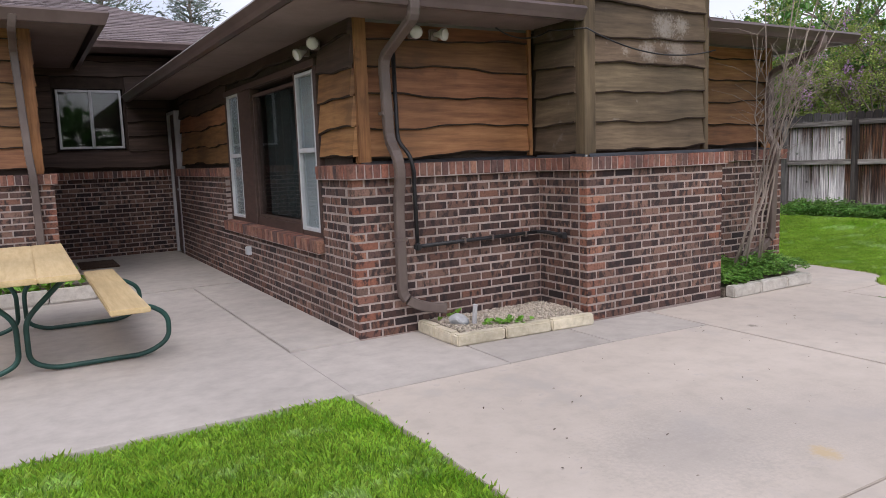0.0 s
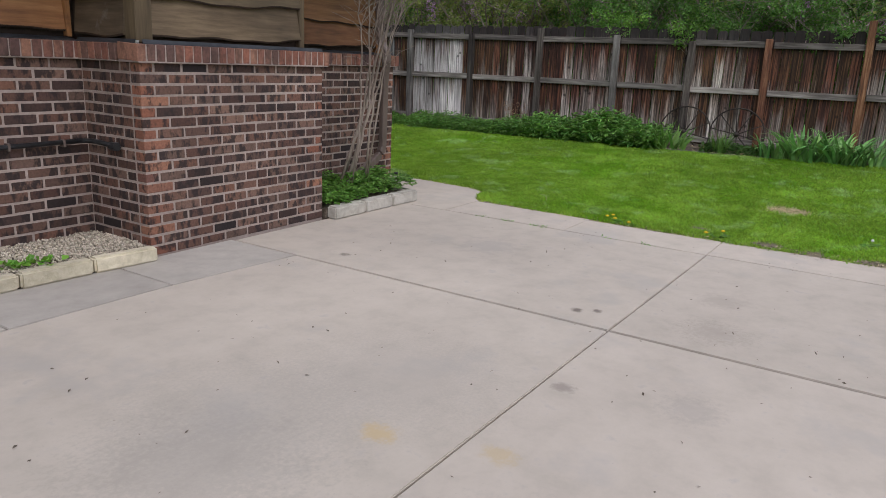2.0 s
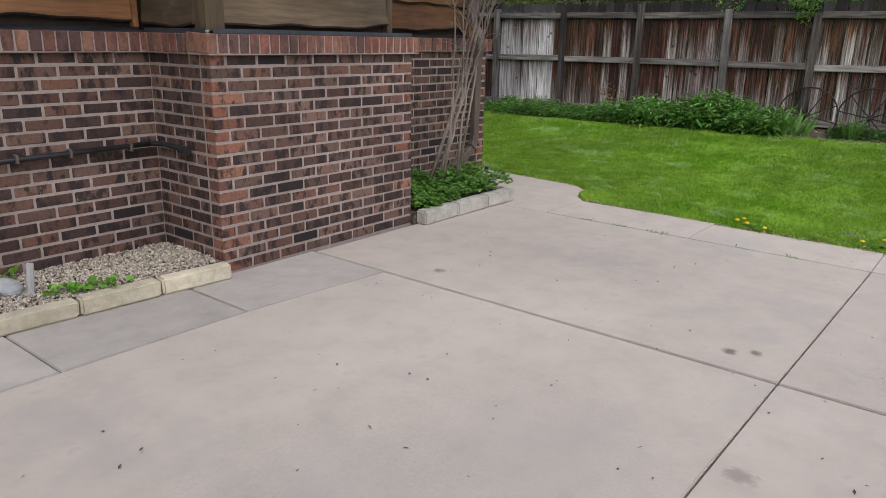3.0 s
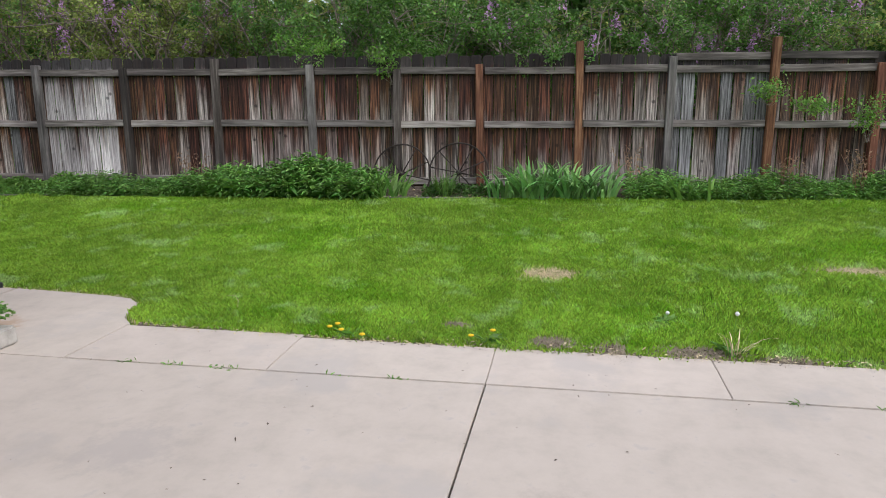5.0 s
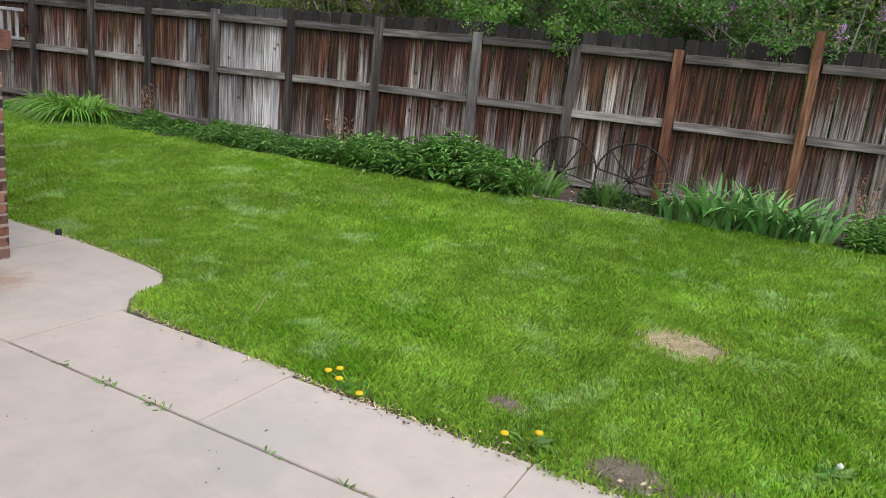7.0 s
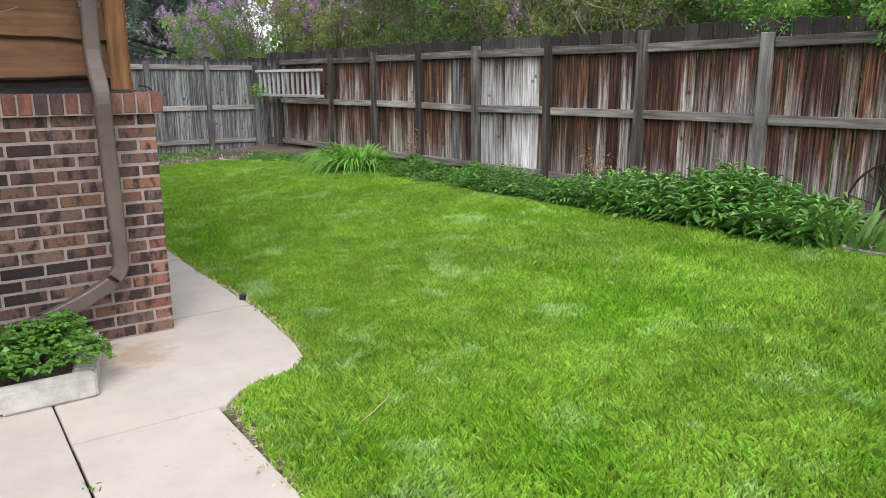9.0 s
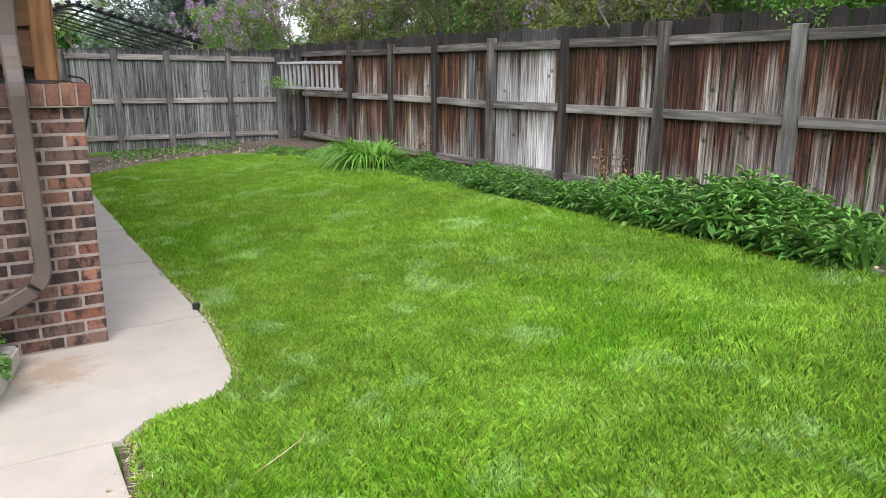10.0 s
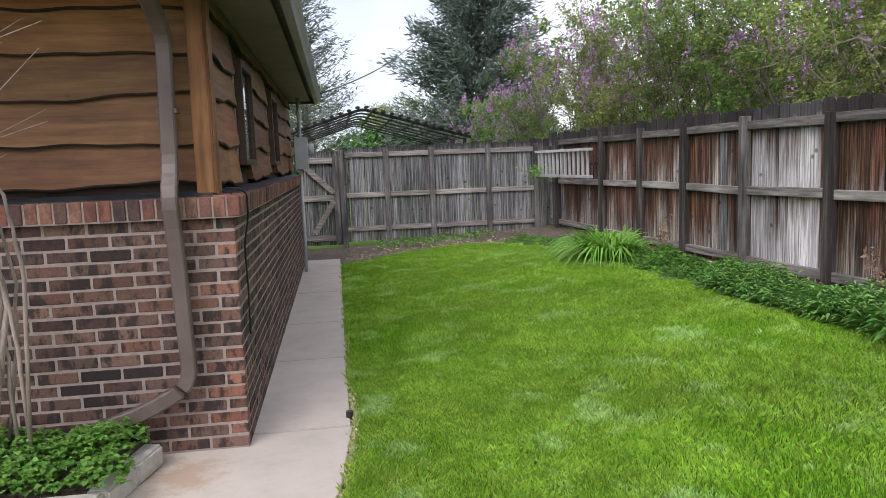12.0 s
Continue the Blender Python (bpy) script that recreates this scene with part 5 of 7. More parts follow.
def spout(points, w, d, ribs):
    """A folded rectangular downspout: profile swept along points, with crimped elbows."""
    s = Soup()
    pts = bent(points, 0.1, 6)
    n = len(pts)
    prof = []
    for sx, sy in ((-1, -1), (1, -1), (1, 1), (-1, 1)):
        prof += [(sx * w / 2, sy * (d / 2 - 0.008)), (sx * (w / 2 - 0.008), sy * d / 2)] if sx * sy < 0 else [(sx * (w / 2 - 0.008), sy * d / 2), (sx * w / 2, sy * (d / 2 - 0.008))]
    prof.sort(key=lambda q: math.atan2(q[1], q[0]))
    k = len(prof)
    for i, p in enumerate(pts):
        t = (pts[min(i + 1, n - 1)] - pts[max(i - 1, 0)]).normalized()
        side = Vector((1, 0, 0)) if abs(t.x) < 0.75 else Vector((0, 0, -1)) * (1 if t.x > 0 else -1)
        side = (side - t * side.dot(t)).normalized()
        up = t.cross(side)
        q = 1.0 + (0.05 if ribs and i % 2 else 0)
        for a, b in prof:
            s.v.append(tuple(p + side * a * q + up * b * q))
    for i in range(n - 1):
        for j in range(k):
            s.f.append((i * k + j, i * k + (j + 1) % k, (i + 1) * k + (j + 1) % k, (i + 1) * k + j))
    s.f += [tuple(range(k - 1, -1, -1)), tuple((n - 1) * k + j for j in range(k))]
    return s.mesh("downspout")


def downspout(points, label, w=0.074, d=0.055, straps=()):
    t = thing("downspout", points[-1], label, "downspout")
    pp = part("pipe", spout(points, w, d, True), M_SPOUT, t)
    for x, y, z in straps:
        part("strap", bevelled(Soup().box(x - w / 2 - 0.012, x + w / 2 + 0.012, y - d / 2 - 0.004, y + d / 2 + 0.012, z - 0.012, z + 0.012).mesh("strap"), 0.002), M_SPOUT, pp)
    return t


downspout([(2.37, 4.52, 2.42), (2.37, 4.53, 2.3), (2.4, 5.08, 2.1), (2.425, 5.08, 1.5), (2.43, 4.97, 1.38), (2.45, 4.97, 1.25), (2.45, 5.02, 1.05), (2.45, 5.02, 0.3), (2.6, 4.98, 0.22), (2.78, 4.93, 0.19)],
          "brown metal downspout bending from the gutter to the gravel bed", straps=((2.415, 5.09, 1.7), (2.45, 5.02, 0.75)))
downspout([(6.95, 4.52, 2.42), (6.95, 4.53, 2.3), (6.925, 5.07, 2.12), (6.91, 5.07, 1.48), (6.915, 4.96, 1.33), (6.92, 5.0, 1.12), (6.935, 5.02, 0.38), (6.72, 5.0, 0.27), (6.42, 4.97, 0.18)],
          "brown metal downspout down the house corner, turned at its foot", straps=((6.917, 5.08, 1.75),))
downspout([(0.1, 8.42, 2.88), (0.08, 8.46, 2.75), (0.08, 8.96, 2.6), (0.12, 8.92, 1.5), (0.14, 8.9, 1.3), (0.15, 8.92, 0.25), (0.2, 8.8, 0.12)],
          "brown metal downspout on the side wing's pillar")


def floodlight(at, aim, label):
    t = thing("floodlight", at, label, "floodlight")
    a, d = Vector(at), (Vector(aim) - Vector(at)).normalized()
    part("base", bevelled(Soup().box(at[0] - 0.04, at[0] + 0.04, at[1] - 0.02, at[1] + 0.02, at[2] - 0.04, at[2] + 0.04).mesh("base"), 0.008, 2), M_SOFFIT, t)
    p = a + Vector((0, -0.02, 0))
    prof = [(0.0, 0.016), (0.025, 0.02), (0.05, 0.03), (0.08, 0.046), (0.1, 0.049)]
    bulb = part("bulb_body", Soup().tube([p + d * q for q, r in prof], [r for q, r in prof], 16).mesh("bulb_body", True), M_LAMP, t, "white reflector bulb")
    part("lens", Soup().tube([p + d * q for q in (0.1, 0.108, 0.112)], [0.047, 0.038, 0.012], 16).mesh("lens", True), M_LAMP, bulb)
    return t


floodlight((2.68, 5.12, 2.3), (2.3, 4.0, 2.2), "white outdoor floodlight under the eave")
floodlight((2.86, 5.12, 2.3), (3.2, 4.3, 2.2), "white outdoor floodlight under the eave")
floodlight((2.12, 5.72, 2.28), (1.3, 4.6, 2.2), "white outdoor floodlight above the window")
floodlight((2.12, 5.95, 2.26), (1.5, 5.8, 2.0), "white outdoor floodlight above the window")

pipe = thing("gas_pipe", (2.62, 5.05, 0.66), "black iron gas pipe running down and along the brick wall", "pipe")
part("riser", Soup().tube(bent([(2.52, 5.15, 2.16), (2.53, 5.15, 1.5), (2.57, 5.03, 1.38), (2.6, 5.03, 1.25), (2.61, 5.06, 1.18), (2.62, 5.06, 0.69)], 0.06), 0.016, 8).mesh("riser", True), M_BLACK, pipe)
part("run", Soup().tube([(2.62, 5.06, 0.68), (3.2, 5.06, 0.69), (3.8, 5.06, 0.7)], 0.016, 8).mesh("run", True), M_BLACK, pipe)
part("branch", Soup().tube(bent([(3.78, 5.06, 0.7), (3.83, 5.0, 0.7), (3.83, 4.78, 0.69)], 0.04), 0.016, 8).mesh("branch", True), M_BLACK, pipe)
part("elbow", bevelled(Soup().box(2.59, 2.65, 5.03, 5.085, 0.65, 0.71).mesh("elbow"), 0.014, 2), M_BLACK, pipe)
part("valve", Soup().tube([(3.81, 4.78, 0.69), (3.81, 4.72, 0.69)], 0.028, 8).mesh("valve"), M_BLACK, pipe)
for x in (3.05, 3.32, 3.66):
    part("clamp", bevelled(Soup().box(x - 0.008, x + 0.008, 5.04, 5.09, 0.668, 0.714).mesh("clamp"), 0.003), M_SPOUT, pipe, "grey pipe clamp")


def sag(p, q, drop, n=16):
    p, q = Vector(p), Vector(q)
    return [p.lerp(q, i / n) - Vector((0, 0, drop * 4 * (i / n) * (1 - i / n))) for i in range(n + 1)]


def cable(points, r, label, material=M_BLACK):
    me = Soup().tube(points, r, 6).mesh("cable", True)
    me.materials.append(material)
    return tagged(new("cable", me), label, "cable")


cable(sag((3.35, 4.98, 2.36), (3.82, 4.9, 2.35), 0.07) + sag((3.83, 4.46, 2.3), (5.3, 4.46, 2.2), 0.11)[0:], 0.006, "dark cable sagging across the wooden chimney chase")
cable(bent([(7.15, 5.2, 1.36), (7.21, 5.24, 1.355), (7.242, 5.28, 1.325), (7.24, 5.3, 1.2), (7.204, 5.34, 1.05), (7.204, 5.38, 0.8), (7.204, 5.34, 0.55)], 0.06), 0.005, "thin black cable hanging down the brick corner")
cable(sag((7.5, 12.3, 2.5), (12.0, 30.0, 7.2), 0.4), 0.012, "overhead service cable leaving the eave")
cable(sag((6.9, 4.5, 2.55), (16, 9.0, 4.2), 0.3), 0.008, "thin overhead wire crossing to the trees")

outlet = thing("outlet_box", (LX, 7.96, 0.42), "small grey outlet box on the brick wall", "outlet")
part("body", bevelled(Soup().box(LX - 0.04, LX + 0.01, 7.92, 8.0, 0.38, 0.47).mesh("body"), 0.005), M_BOX, outlet)
part("cover", bevelled(Soup().box(LX - 0.048, LX - 0.04, 7.925, 7.995, 0.385, 0.465).mesh("cover"), 0.003), M_BOX, outlet)

ubox = thing("utility_box", (RX, 11.5, 1.4), "grey electric meter box on the side wall", "utility box")
part("body", bevelled(Soup().box(RX - 0.01, RX + 0.16, 11.3, 11.62, 1.42, 1.85).mesh("body"), 0.008, 2), M_BOX, ubox)
part("meter", Soup().tube([(RX + 0.16, 11.46, 1.68), (RX + 0.24, 11.46, 1.68)], 0.085, 16).mesh("meter", True), M_BOX, ubox, "round meter")
part("conduit", Soup().tube([(RX + 0.06, 11.46, 1.85), (RX + 0.06, 11.46, 2.38)], 0.028, 10).mesh("conduit", True), M_BOX, ubox)
part("conduit", Soup().tube([(RX + 0.05, 11.4, 1.42), (RX + 0.05, 11.4, 0.0)], 0.024, 10).mesh("conduit", True), M_BOX, ubox)


# ---- plants ----
def leaf_soup(name, base, d, length, width, droop=0.15, nrm_up=0.6):
    """Folded leaves: base points (n, 3), directions, lengths and widths."""
    n = len(base)
    d = d / np.linalg.norm(d, axis=1, keepdims=True)
    r = rng.normal(0, 1, (n, 3))
    r[:, 2] += nrm_up * 2
    side = np.cross(d, r)
    side /= np.linalg.norm(side, axis=1, keepdims=True) + 1e-9
    up = np.cross(side, d)
    L, W = length[:, None], width[:, None]
    mid = base + d * L * 0.5
    tip = base + d * L - np.array([[0, 0, 1]]) * L * droop
    v = np.stack([base, mid + side * W / 2 + up * W * 0.15, tip, mid - side * W / 2 + up * W * 0.15], 1).reshape(-1, 3)
    k = np.arange(n)[:, None] * 4
    f = np.concatenate([k + np.array([[0, 1, 2]]), k + np.array([[0, 2, 3]])], 0)
    return tri_mesh(name, v, f)


def strap_leaves(name, cx, cy, z, n, length, width, spread, arch, stiff):
    """Sword or strap leaves rising from a crown and arching over."""
    s = Soup()
    for i in range(n):
        a = random.uniform(0, 6.283)
        r = spread * math.sqrt(random.random())
        b = Vector((cx + r * math.cos(a) * 0.8, cy + r * math.sin(a), z))
        a2 = a + random.gauss(0, 0.6)
        out = Vector((math.cos(a2), math.sin(a2), 0))
        ln = length * random.uniform(0.6, 1.1)
        w = width * random.uniform(0.7, 1.2)
        side = Vector((-math.sin(a2 + 0.6), math.cos(a2 + 0.6), 0))
        lean = random.uniform(0.0, 0.5) * (1 - stiff) + 0.08
        bow = arch * random.uniform(0.35, 1.3)
        pts = []
        for j in range(6):
            t = j / 5
            pts.append(b + out * ln * (lean * t + bow * t * t) + Vector((0, 0, ln * (t * (1 - 0.2 * lean) - bow * 1.15 * t ** 3))))
        k = len(s.v)
        for j, p in enumerate(pts):
            q = w / 2 * (1, 1.1, 1, 0.85, 0.55, 0.08)[j]
            s.v += [tuple(p - side * q), tuple(p + side * q)]
        s.f += [(k + 2 * j, k + 2 * j + 1, k + 2 * j + 3, k + 2 * j + 2) for j in range(5)]
    return s.mesh(name)


def clump(name, cx, cy, n, length, width, spread, arch, stiff, material, label, category):
    z = rise(cx) - 0.02
    t = thing(name, (cx, cy, z), label, category)
    part("leaves", strap_leaves("leaves", cx, cy, z, n, length, width, spread, arch, stiff), material, t)
    return t


clump("daylily_clump", 10.98, 9.75, 460, 0.6, 0.03, 0.34, 0.7, 0.3, M_LILY, "bright green daylily clump arching over the lawn edge", "plant")
clump("daylily_clump", 11.15, 10.4, 220, 0.55, 0.028, 0.26, 0.7, 0.3, M_LILY, "bright green daylily clump beside the fence", "plant")
for cy, n, ln in ((1.95, 46, 0.46), (1.62, 84, 0.6), (1.28, 84, 0.6), (0.98, 50, 0.5)):
    clump("iris_clump", 11.62 + 0.03 * (2 - cy), cy, n, ln, 0.042, 0.25, 0.42, 0.1, M_IRIS, "stiff blue-green iris leaves in the fence bed", "plant")
clump("grass_tuft", 11.6, 2.72, 90, 0.36, 0.008, 0.09, 0.2, 0.5, M_LEAF_MID, "tall green grass tuft beside the wagon wheels", "plant")
for cy, cx, n, ln in ((3.62, 11.42, 46, 0.5), (3.42, 11.5, 40, 0.42), (-0.1, 11.62, 40, 0.4), (5.3, 11.3, 26, 0.36)):
    clump("strap_plant", cx, cy, n, ln, 0.034, 0.24, 0.35, 0.3, M_LEAF_MID, "arching strap-leaved plant in the fence bed", "plant")


def cover(y0, y1, front, back, height, n, size, material, label):
    """Leafy ground cover heaped along a stretch of the bed."""
    yy = rng.uniform(y0, y1, n)
    f = np.interp(yy, [y0, y1], [0, 1])
    xe = along(BED_EDGE, yy)
    depth = rng.uniform(front, back, n)
    xx = xe + depth
    hump = 0.72 + 0.14 * np.sin(yy * 5.3) + 0.12 * np.sin(yy * 11.7 + 1)
    prof = np.clip(1 - np.abs(depth - (front + back) / 2) / ((back - front) / 2) * 0.8, 0.1, 1)
    zz = 0.06 * np.clip(xx - 7.75, 0, 4.4) - 0.02 + height * hump * prof * np.sqrt(rng.uniform(0.02, 1, n))
    d = np.stack([rng.normal(-0.35, 0.7, n), rng.normal(0, 0.7, n), rng.normal(0.25, 0.45, n)], 1)
    me = leaf_soup("ground_cover", np.stack([xx, yy, zz], 1), d, rng.uniform(0.7, 1.3, n) * size, rng.uniform(0.28, 0.48, n) * size, 0.25)
    me.materials.append(material)
    tagged(new("ground_cover", me), label, "plants", kind="stuff")


def perennials(y0, y1, front, back, height, stems, leaf, material, label):
    """Upright stems crowded along the bed, each set with narrow leaves that spread and droop."""
    k = 15
    yy = rng.uniform(y0, y1, stems)
    deep = rng.uniform(0, 1, stems)
    xx = along(BED_EDGE, yy) + front + (back - front) * deep
    hh = height * rng.uniform(0.6, 1.05, stems) * (0.62 + 0.38 * np.sin(np.pi * np.clip(deep, 0.1, 0.75))) * (0.85 + 0.2 * np.sin(yy * 4.7))
    lx, ly = rng.normal(-0.28, 0.25, stems) * (1.1 - deep), rng.normal(0, 0.22, stems)
    q = np.tile(np.linspace(0.22, 1.0, k), (stems, 1)) + rng.normal(0, 0.02, (stems, k))
    px = xx[:, None] + (lx * hh)[:, None] * q ** 1.5
    py = yy[:, None] + (ly * hh)[:, None] * q ** 1.5
    pz = 0.06 * np.clip(xx, 7.75, 12.15)[:, None] - 0.465 - 0.02 + hh[:, None] * q
    an = 2.4 * np.arange(k)[None] + rng.uniform(0, 6.283, stems)[:, None] + rng.normal(0, 0.3, (stems, k))
    d = np.stack([np.cos(an), np.sin(an), 0.15 + 0.7 * q ** 3 + rng.normal(0, 0.15, (stems, k))], 2).reshape(-1, 3)
    ln = (leaf * (1.15 - 0.5 * q ** 2) * rng.uniform(0.75, 1.2, (stems, k))).ravel()
    me = leaf_soup("perennials", np.stack([px, py, pz], 2).reshape(-1, 3), d, ln, ln * rng.uniform(0.2, 0.3, len(ln)), 0.32, 1.4)
    me.materials.append(material)
    tagged(new("perennials", me), label, "plants", kind="stuff")


perennials(3.55, 5.4, -0.1, 0.42, 0.49, 420, 0.15, M_PEREN, "bushy narrow-leaved green perennials heaped against the fence")
perennials(5.2, 6.3, -0.06, 0.42, 0.31, 220, 0.1, M_PEREN, "leafy dark green perennials in the fence bed")
perennials(6.2, 7.5, -0.08, 0.36, 0.3, 240, 0.085, M_PEREN, "low leafy dark green perennials in the fence bed")
perennials(-4.5, 0.6, -0.1, 0.4, 0.34, 760, 0.085, M_PEREN, "dark green leafy perennials along the fence")
cover(5.8, 7.6, -0.05, 0.45, 0.24, 7000, 0.055, M_LEAF_MID, "low dark green leafy ground cover")
cover(7.4, 8.8, -0.02, 0.5, 0.3, 6000, 0.06, M_LEAF_MID, "low green leafy ground cover")
cover(8.6, 9.5, 0.0, 0.6, 0.24, 2600, 0.06, M_LEAF_MID, "sparse green weeds in the fence bed")
cover(2.0, 3.0, 0.1, 0.5, 0.2, 1200, 0.055, M_LEAF, "leafy weeds below the wagon wheels")
cover(-5.0, 0.55, -0.05, 0.45, 0.27, 14000, 0.058, M_LEAF_MID, "dark green leafy ground cover along the fence")
cover(10.8, 12.4, 0.1, 0.6, 0.14, 1600, 0.06, M_LEAF_MID, "green weeds in the bed corner")


def scatter(name, n, x0, x1, y0, y1, size, material, label, zlift=0.0, ok=None):
    """Loose flat scraps: dead leaves, straw, chips."""
    x, y = rng.uniform(x0, x1, n), rng.uniform(y0, y1, n)
    if ok is not None:
        k = ok(x, y)
        x, y = x[k], y[k]
    n = len(x)
    z = 0.06 * np.clip(x - 7.75, 0, 4.4) - 0.022 + rng.uniform(0, 0.012, n) + zlift
    d = np.stack([rng.normal(0, 1, n), rng.normal(0, 1, n), rng.normal(0.1, 0.25, n)], 1)
    me = leaf_soup(name, np.stack([x, y, z], 1), d, rng.uniform(0.5, 1.5, n) * size, rng.uniform(0.3, 0.7, n) * size, 0.0, 2.0)
    me.materials.append(material)
    tagged(new(name, me), label, "litter", kind="stuff")


s = Soup()
ys = np.linspace(-7, 14.2, 44)
s.v = [p for y in ys for p in ((float(along(BED_EDGE, y)), y, rise(float(along(BED_EDGE, y))) - 0.012), (fence_x(y) + 0.1, y, rise(fence_x(y)) + 0.0))]
s.f = [(2 * i, 2 * i + 1, 2 * i + 3, 2 * i + 2) for i in range(len(ys) - 1)]
solid("flower_bed", s.mesh("flower_bed"), M_SOIL, "bare brown soil bed along the fence", "soil")
s = Soup()
xs = np.linspace(7.1, 11.5, 12)
s.v = [p for x in xs for p in ((x, 11.85 + 0.85 * min(1, max(0, (x - 7.75) / 2)), rise(x) - 0.02), (x, 14.2, rise(x) - 0.004))]
s.f = [(2 * i, 2 * i + 2, 2 * i + 3, 2 * i + 1) for i in range(len(xs) - 1)]
solid("flower_bed", s.mesh("flower_bed"), M_SOIL, "bare brown soil below the end fence", "soil")
scatter("leaf_litter", 900, 7.8, 11.0, 12.2, 13.95, 0.05, M_DRY, "pale dead leaves below the end fence")
scatter("leaf_litter", 1500, 10.9, 12.0, 2.0, 11.5, 0.05, M_DRY, "dead leaves and stalks in the fence bed", 0.01, lambda x, y: x > along(BED_EDGE, y))
scatter("leaf_litter", 900, 6.95, 7.14, -1.5, 2.6, 0.018, M_SOIL, "dark soil crumbs along the lawn edge", 0.02)
scatter("leaf_litter", 260, 6.98, 7.1, -1.5, 3.7, 0.022, M_DRY, "straw along the lawn edge", 0.022)
scatter("leaf_litter", 420, 1.6, 6.9, -1.0, 3.9, 0.016, M_SOIL, "tiny leaf scraps on the patio", 0.022, lambda x, y: rng.uniform(0, 1, len(x)) < 0.6)
k = 500
cx, cy = 8.3 + rng.uniform(0, 2, k), 13.0 + rng.uniform(0, 0.9, k)
me = leaf_soup("ground_cover", np.stack([cx, cy, 0.06 * (cx - 7.75) + rng.uniform(0, 0.1, k)], 1), rng.normal(0, 1, (k, 3)), rng.uniform(0.04, 0.08, k), rng.uniform(0.025, 0.045, k))
me.materials.append(M_LEAF_MID)
tagged(new("ground_cover", me), "low weeds below the end fence", "plants", kind="stuff")

edging = [(11.0, 8.4), (11.1, 7.4), (11.15, 6.6)]
for (xa, ya), (xb, yb) in zip(edging, edging[1:]):
    d = Vector((xb - xa, yb - ya, 0))
    me = bevelled(Soup().box(0, d.length - 0.02, -0.045, 0.045, -0.06, 0.025).mesh("edging_stone"), 0.012, 2)
    me.materials.append(M_EDGING)
    ob = tagged(new("edging_stone", me), "grey concrete edging strip between lawn and bed", "edging", "bed edging")
    ob.matrix_world = Matrix.Translation((xa, ya, rise(xa) - 0.01)) @ Vector((1, 0, 0)).rotation_difference(d).to_matrix().to_4x4()
for ya in (3.3, 2.4, 1.5):
    me = bevelled(Soup().box(-0.04, 0.04, -0.44, 0.44, -0.06, 0.02).mesh("edging_stone"), 0.012, 2)
    me.materials.append(M_EDGING)
    ob = tagged(new("edging_stone", me), "grey concrete edging strip between lawn and bed", "edging", "bed edging")
    ob.matrix_world = Matrix.Translation((float(along(BED_EDGE, ya)), ya, rise(11.4) - 0.015)) @ pose(0, 0, 0, 0, 0, 4)


def stalks(cx, cy, n, label):
    t = thing("dry_stalks", (cx, cy, rise(cx)), label, "plant")
    s = Soup()
    ends = []
    for i in range(n):
        b = Vector((cx + random.uniform(-0.06, 0.06), cy + random.uniform(-0.1, 0.1), rise(cx) - 0.02))
        d = Vector((random.uniform(-0.25, 0.1), random.uniform(-0.35, 0.35), 1)).normalized()
        h = random.uniform(0.35, 0.6)
        pts = [b + d * h * t + Vector((0, 0.05 * t * t, -0.04 * t * t)) for t in (0, 0.33, 0.66, 1)]
        part("stem", Soup().tube(pts, [0.004, 0.0035, 0.003, 0.002], 5).mesh("stem"), M_STALK, t)
        ends += [b + d * h * q for q in (0.6, 0.75, 0.9, 1.0)]
    e = np.repeat(np.array([tuple(q) for q in ends]), 5, 0) + rng.normal(0, 0.015, (len(ends) * 5, 3))
    part("dry_leaves", leaf_soup("dry_leaves", e, rng.normal(0, 1, e.shape), rng.uniform(0.02, 0.06, len(e)), rng.uniform(0.01, 0.025, len(e))), M_STALK, t)


for cx, cy in ((11.62, 5.95), (11.3, 8.75), (11.75, 0.55), (11.85, -1.2), (11.85, -1.9)):
    stalks(cx, cy, 7, "last year's dry brown stalks in the fence bed")


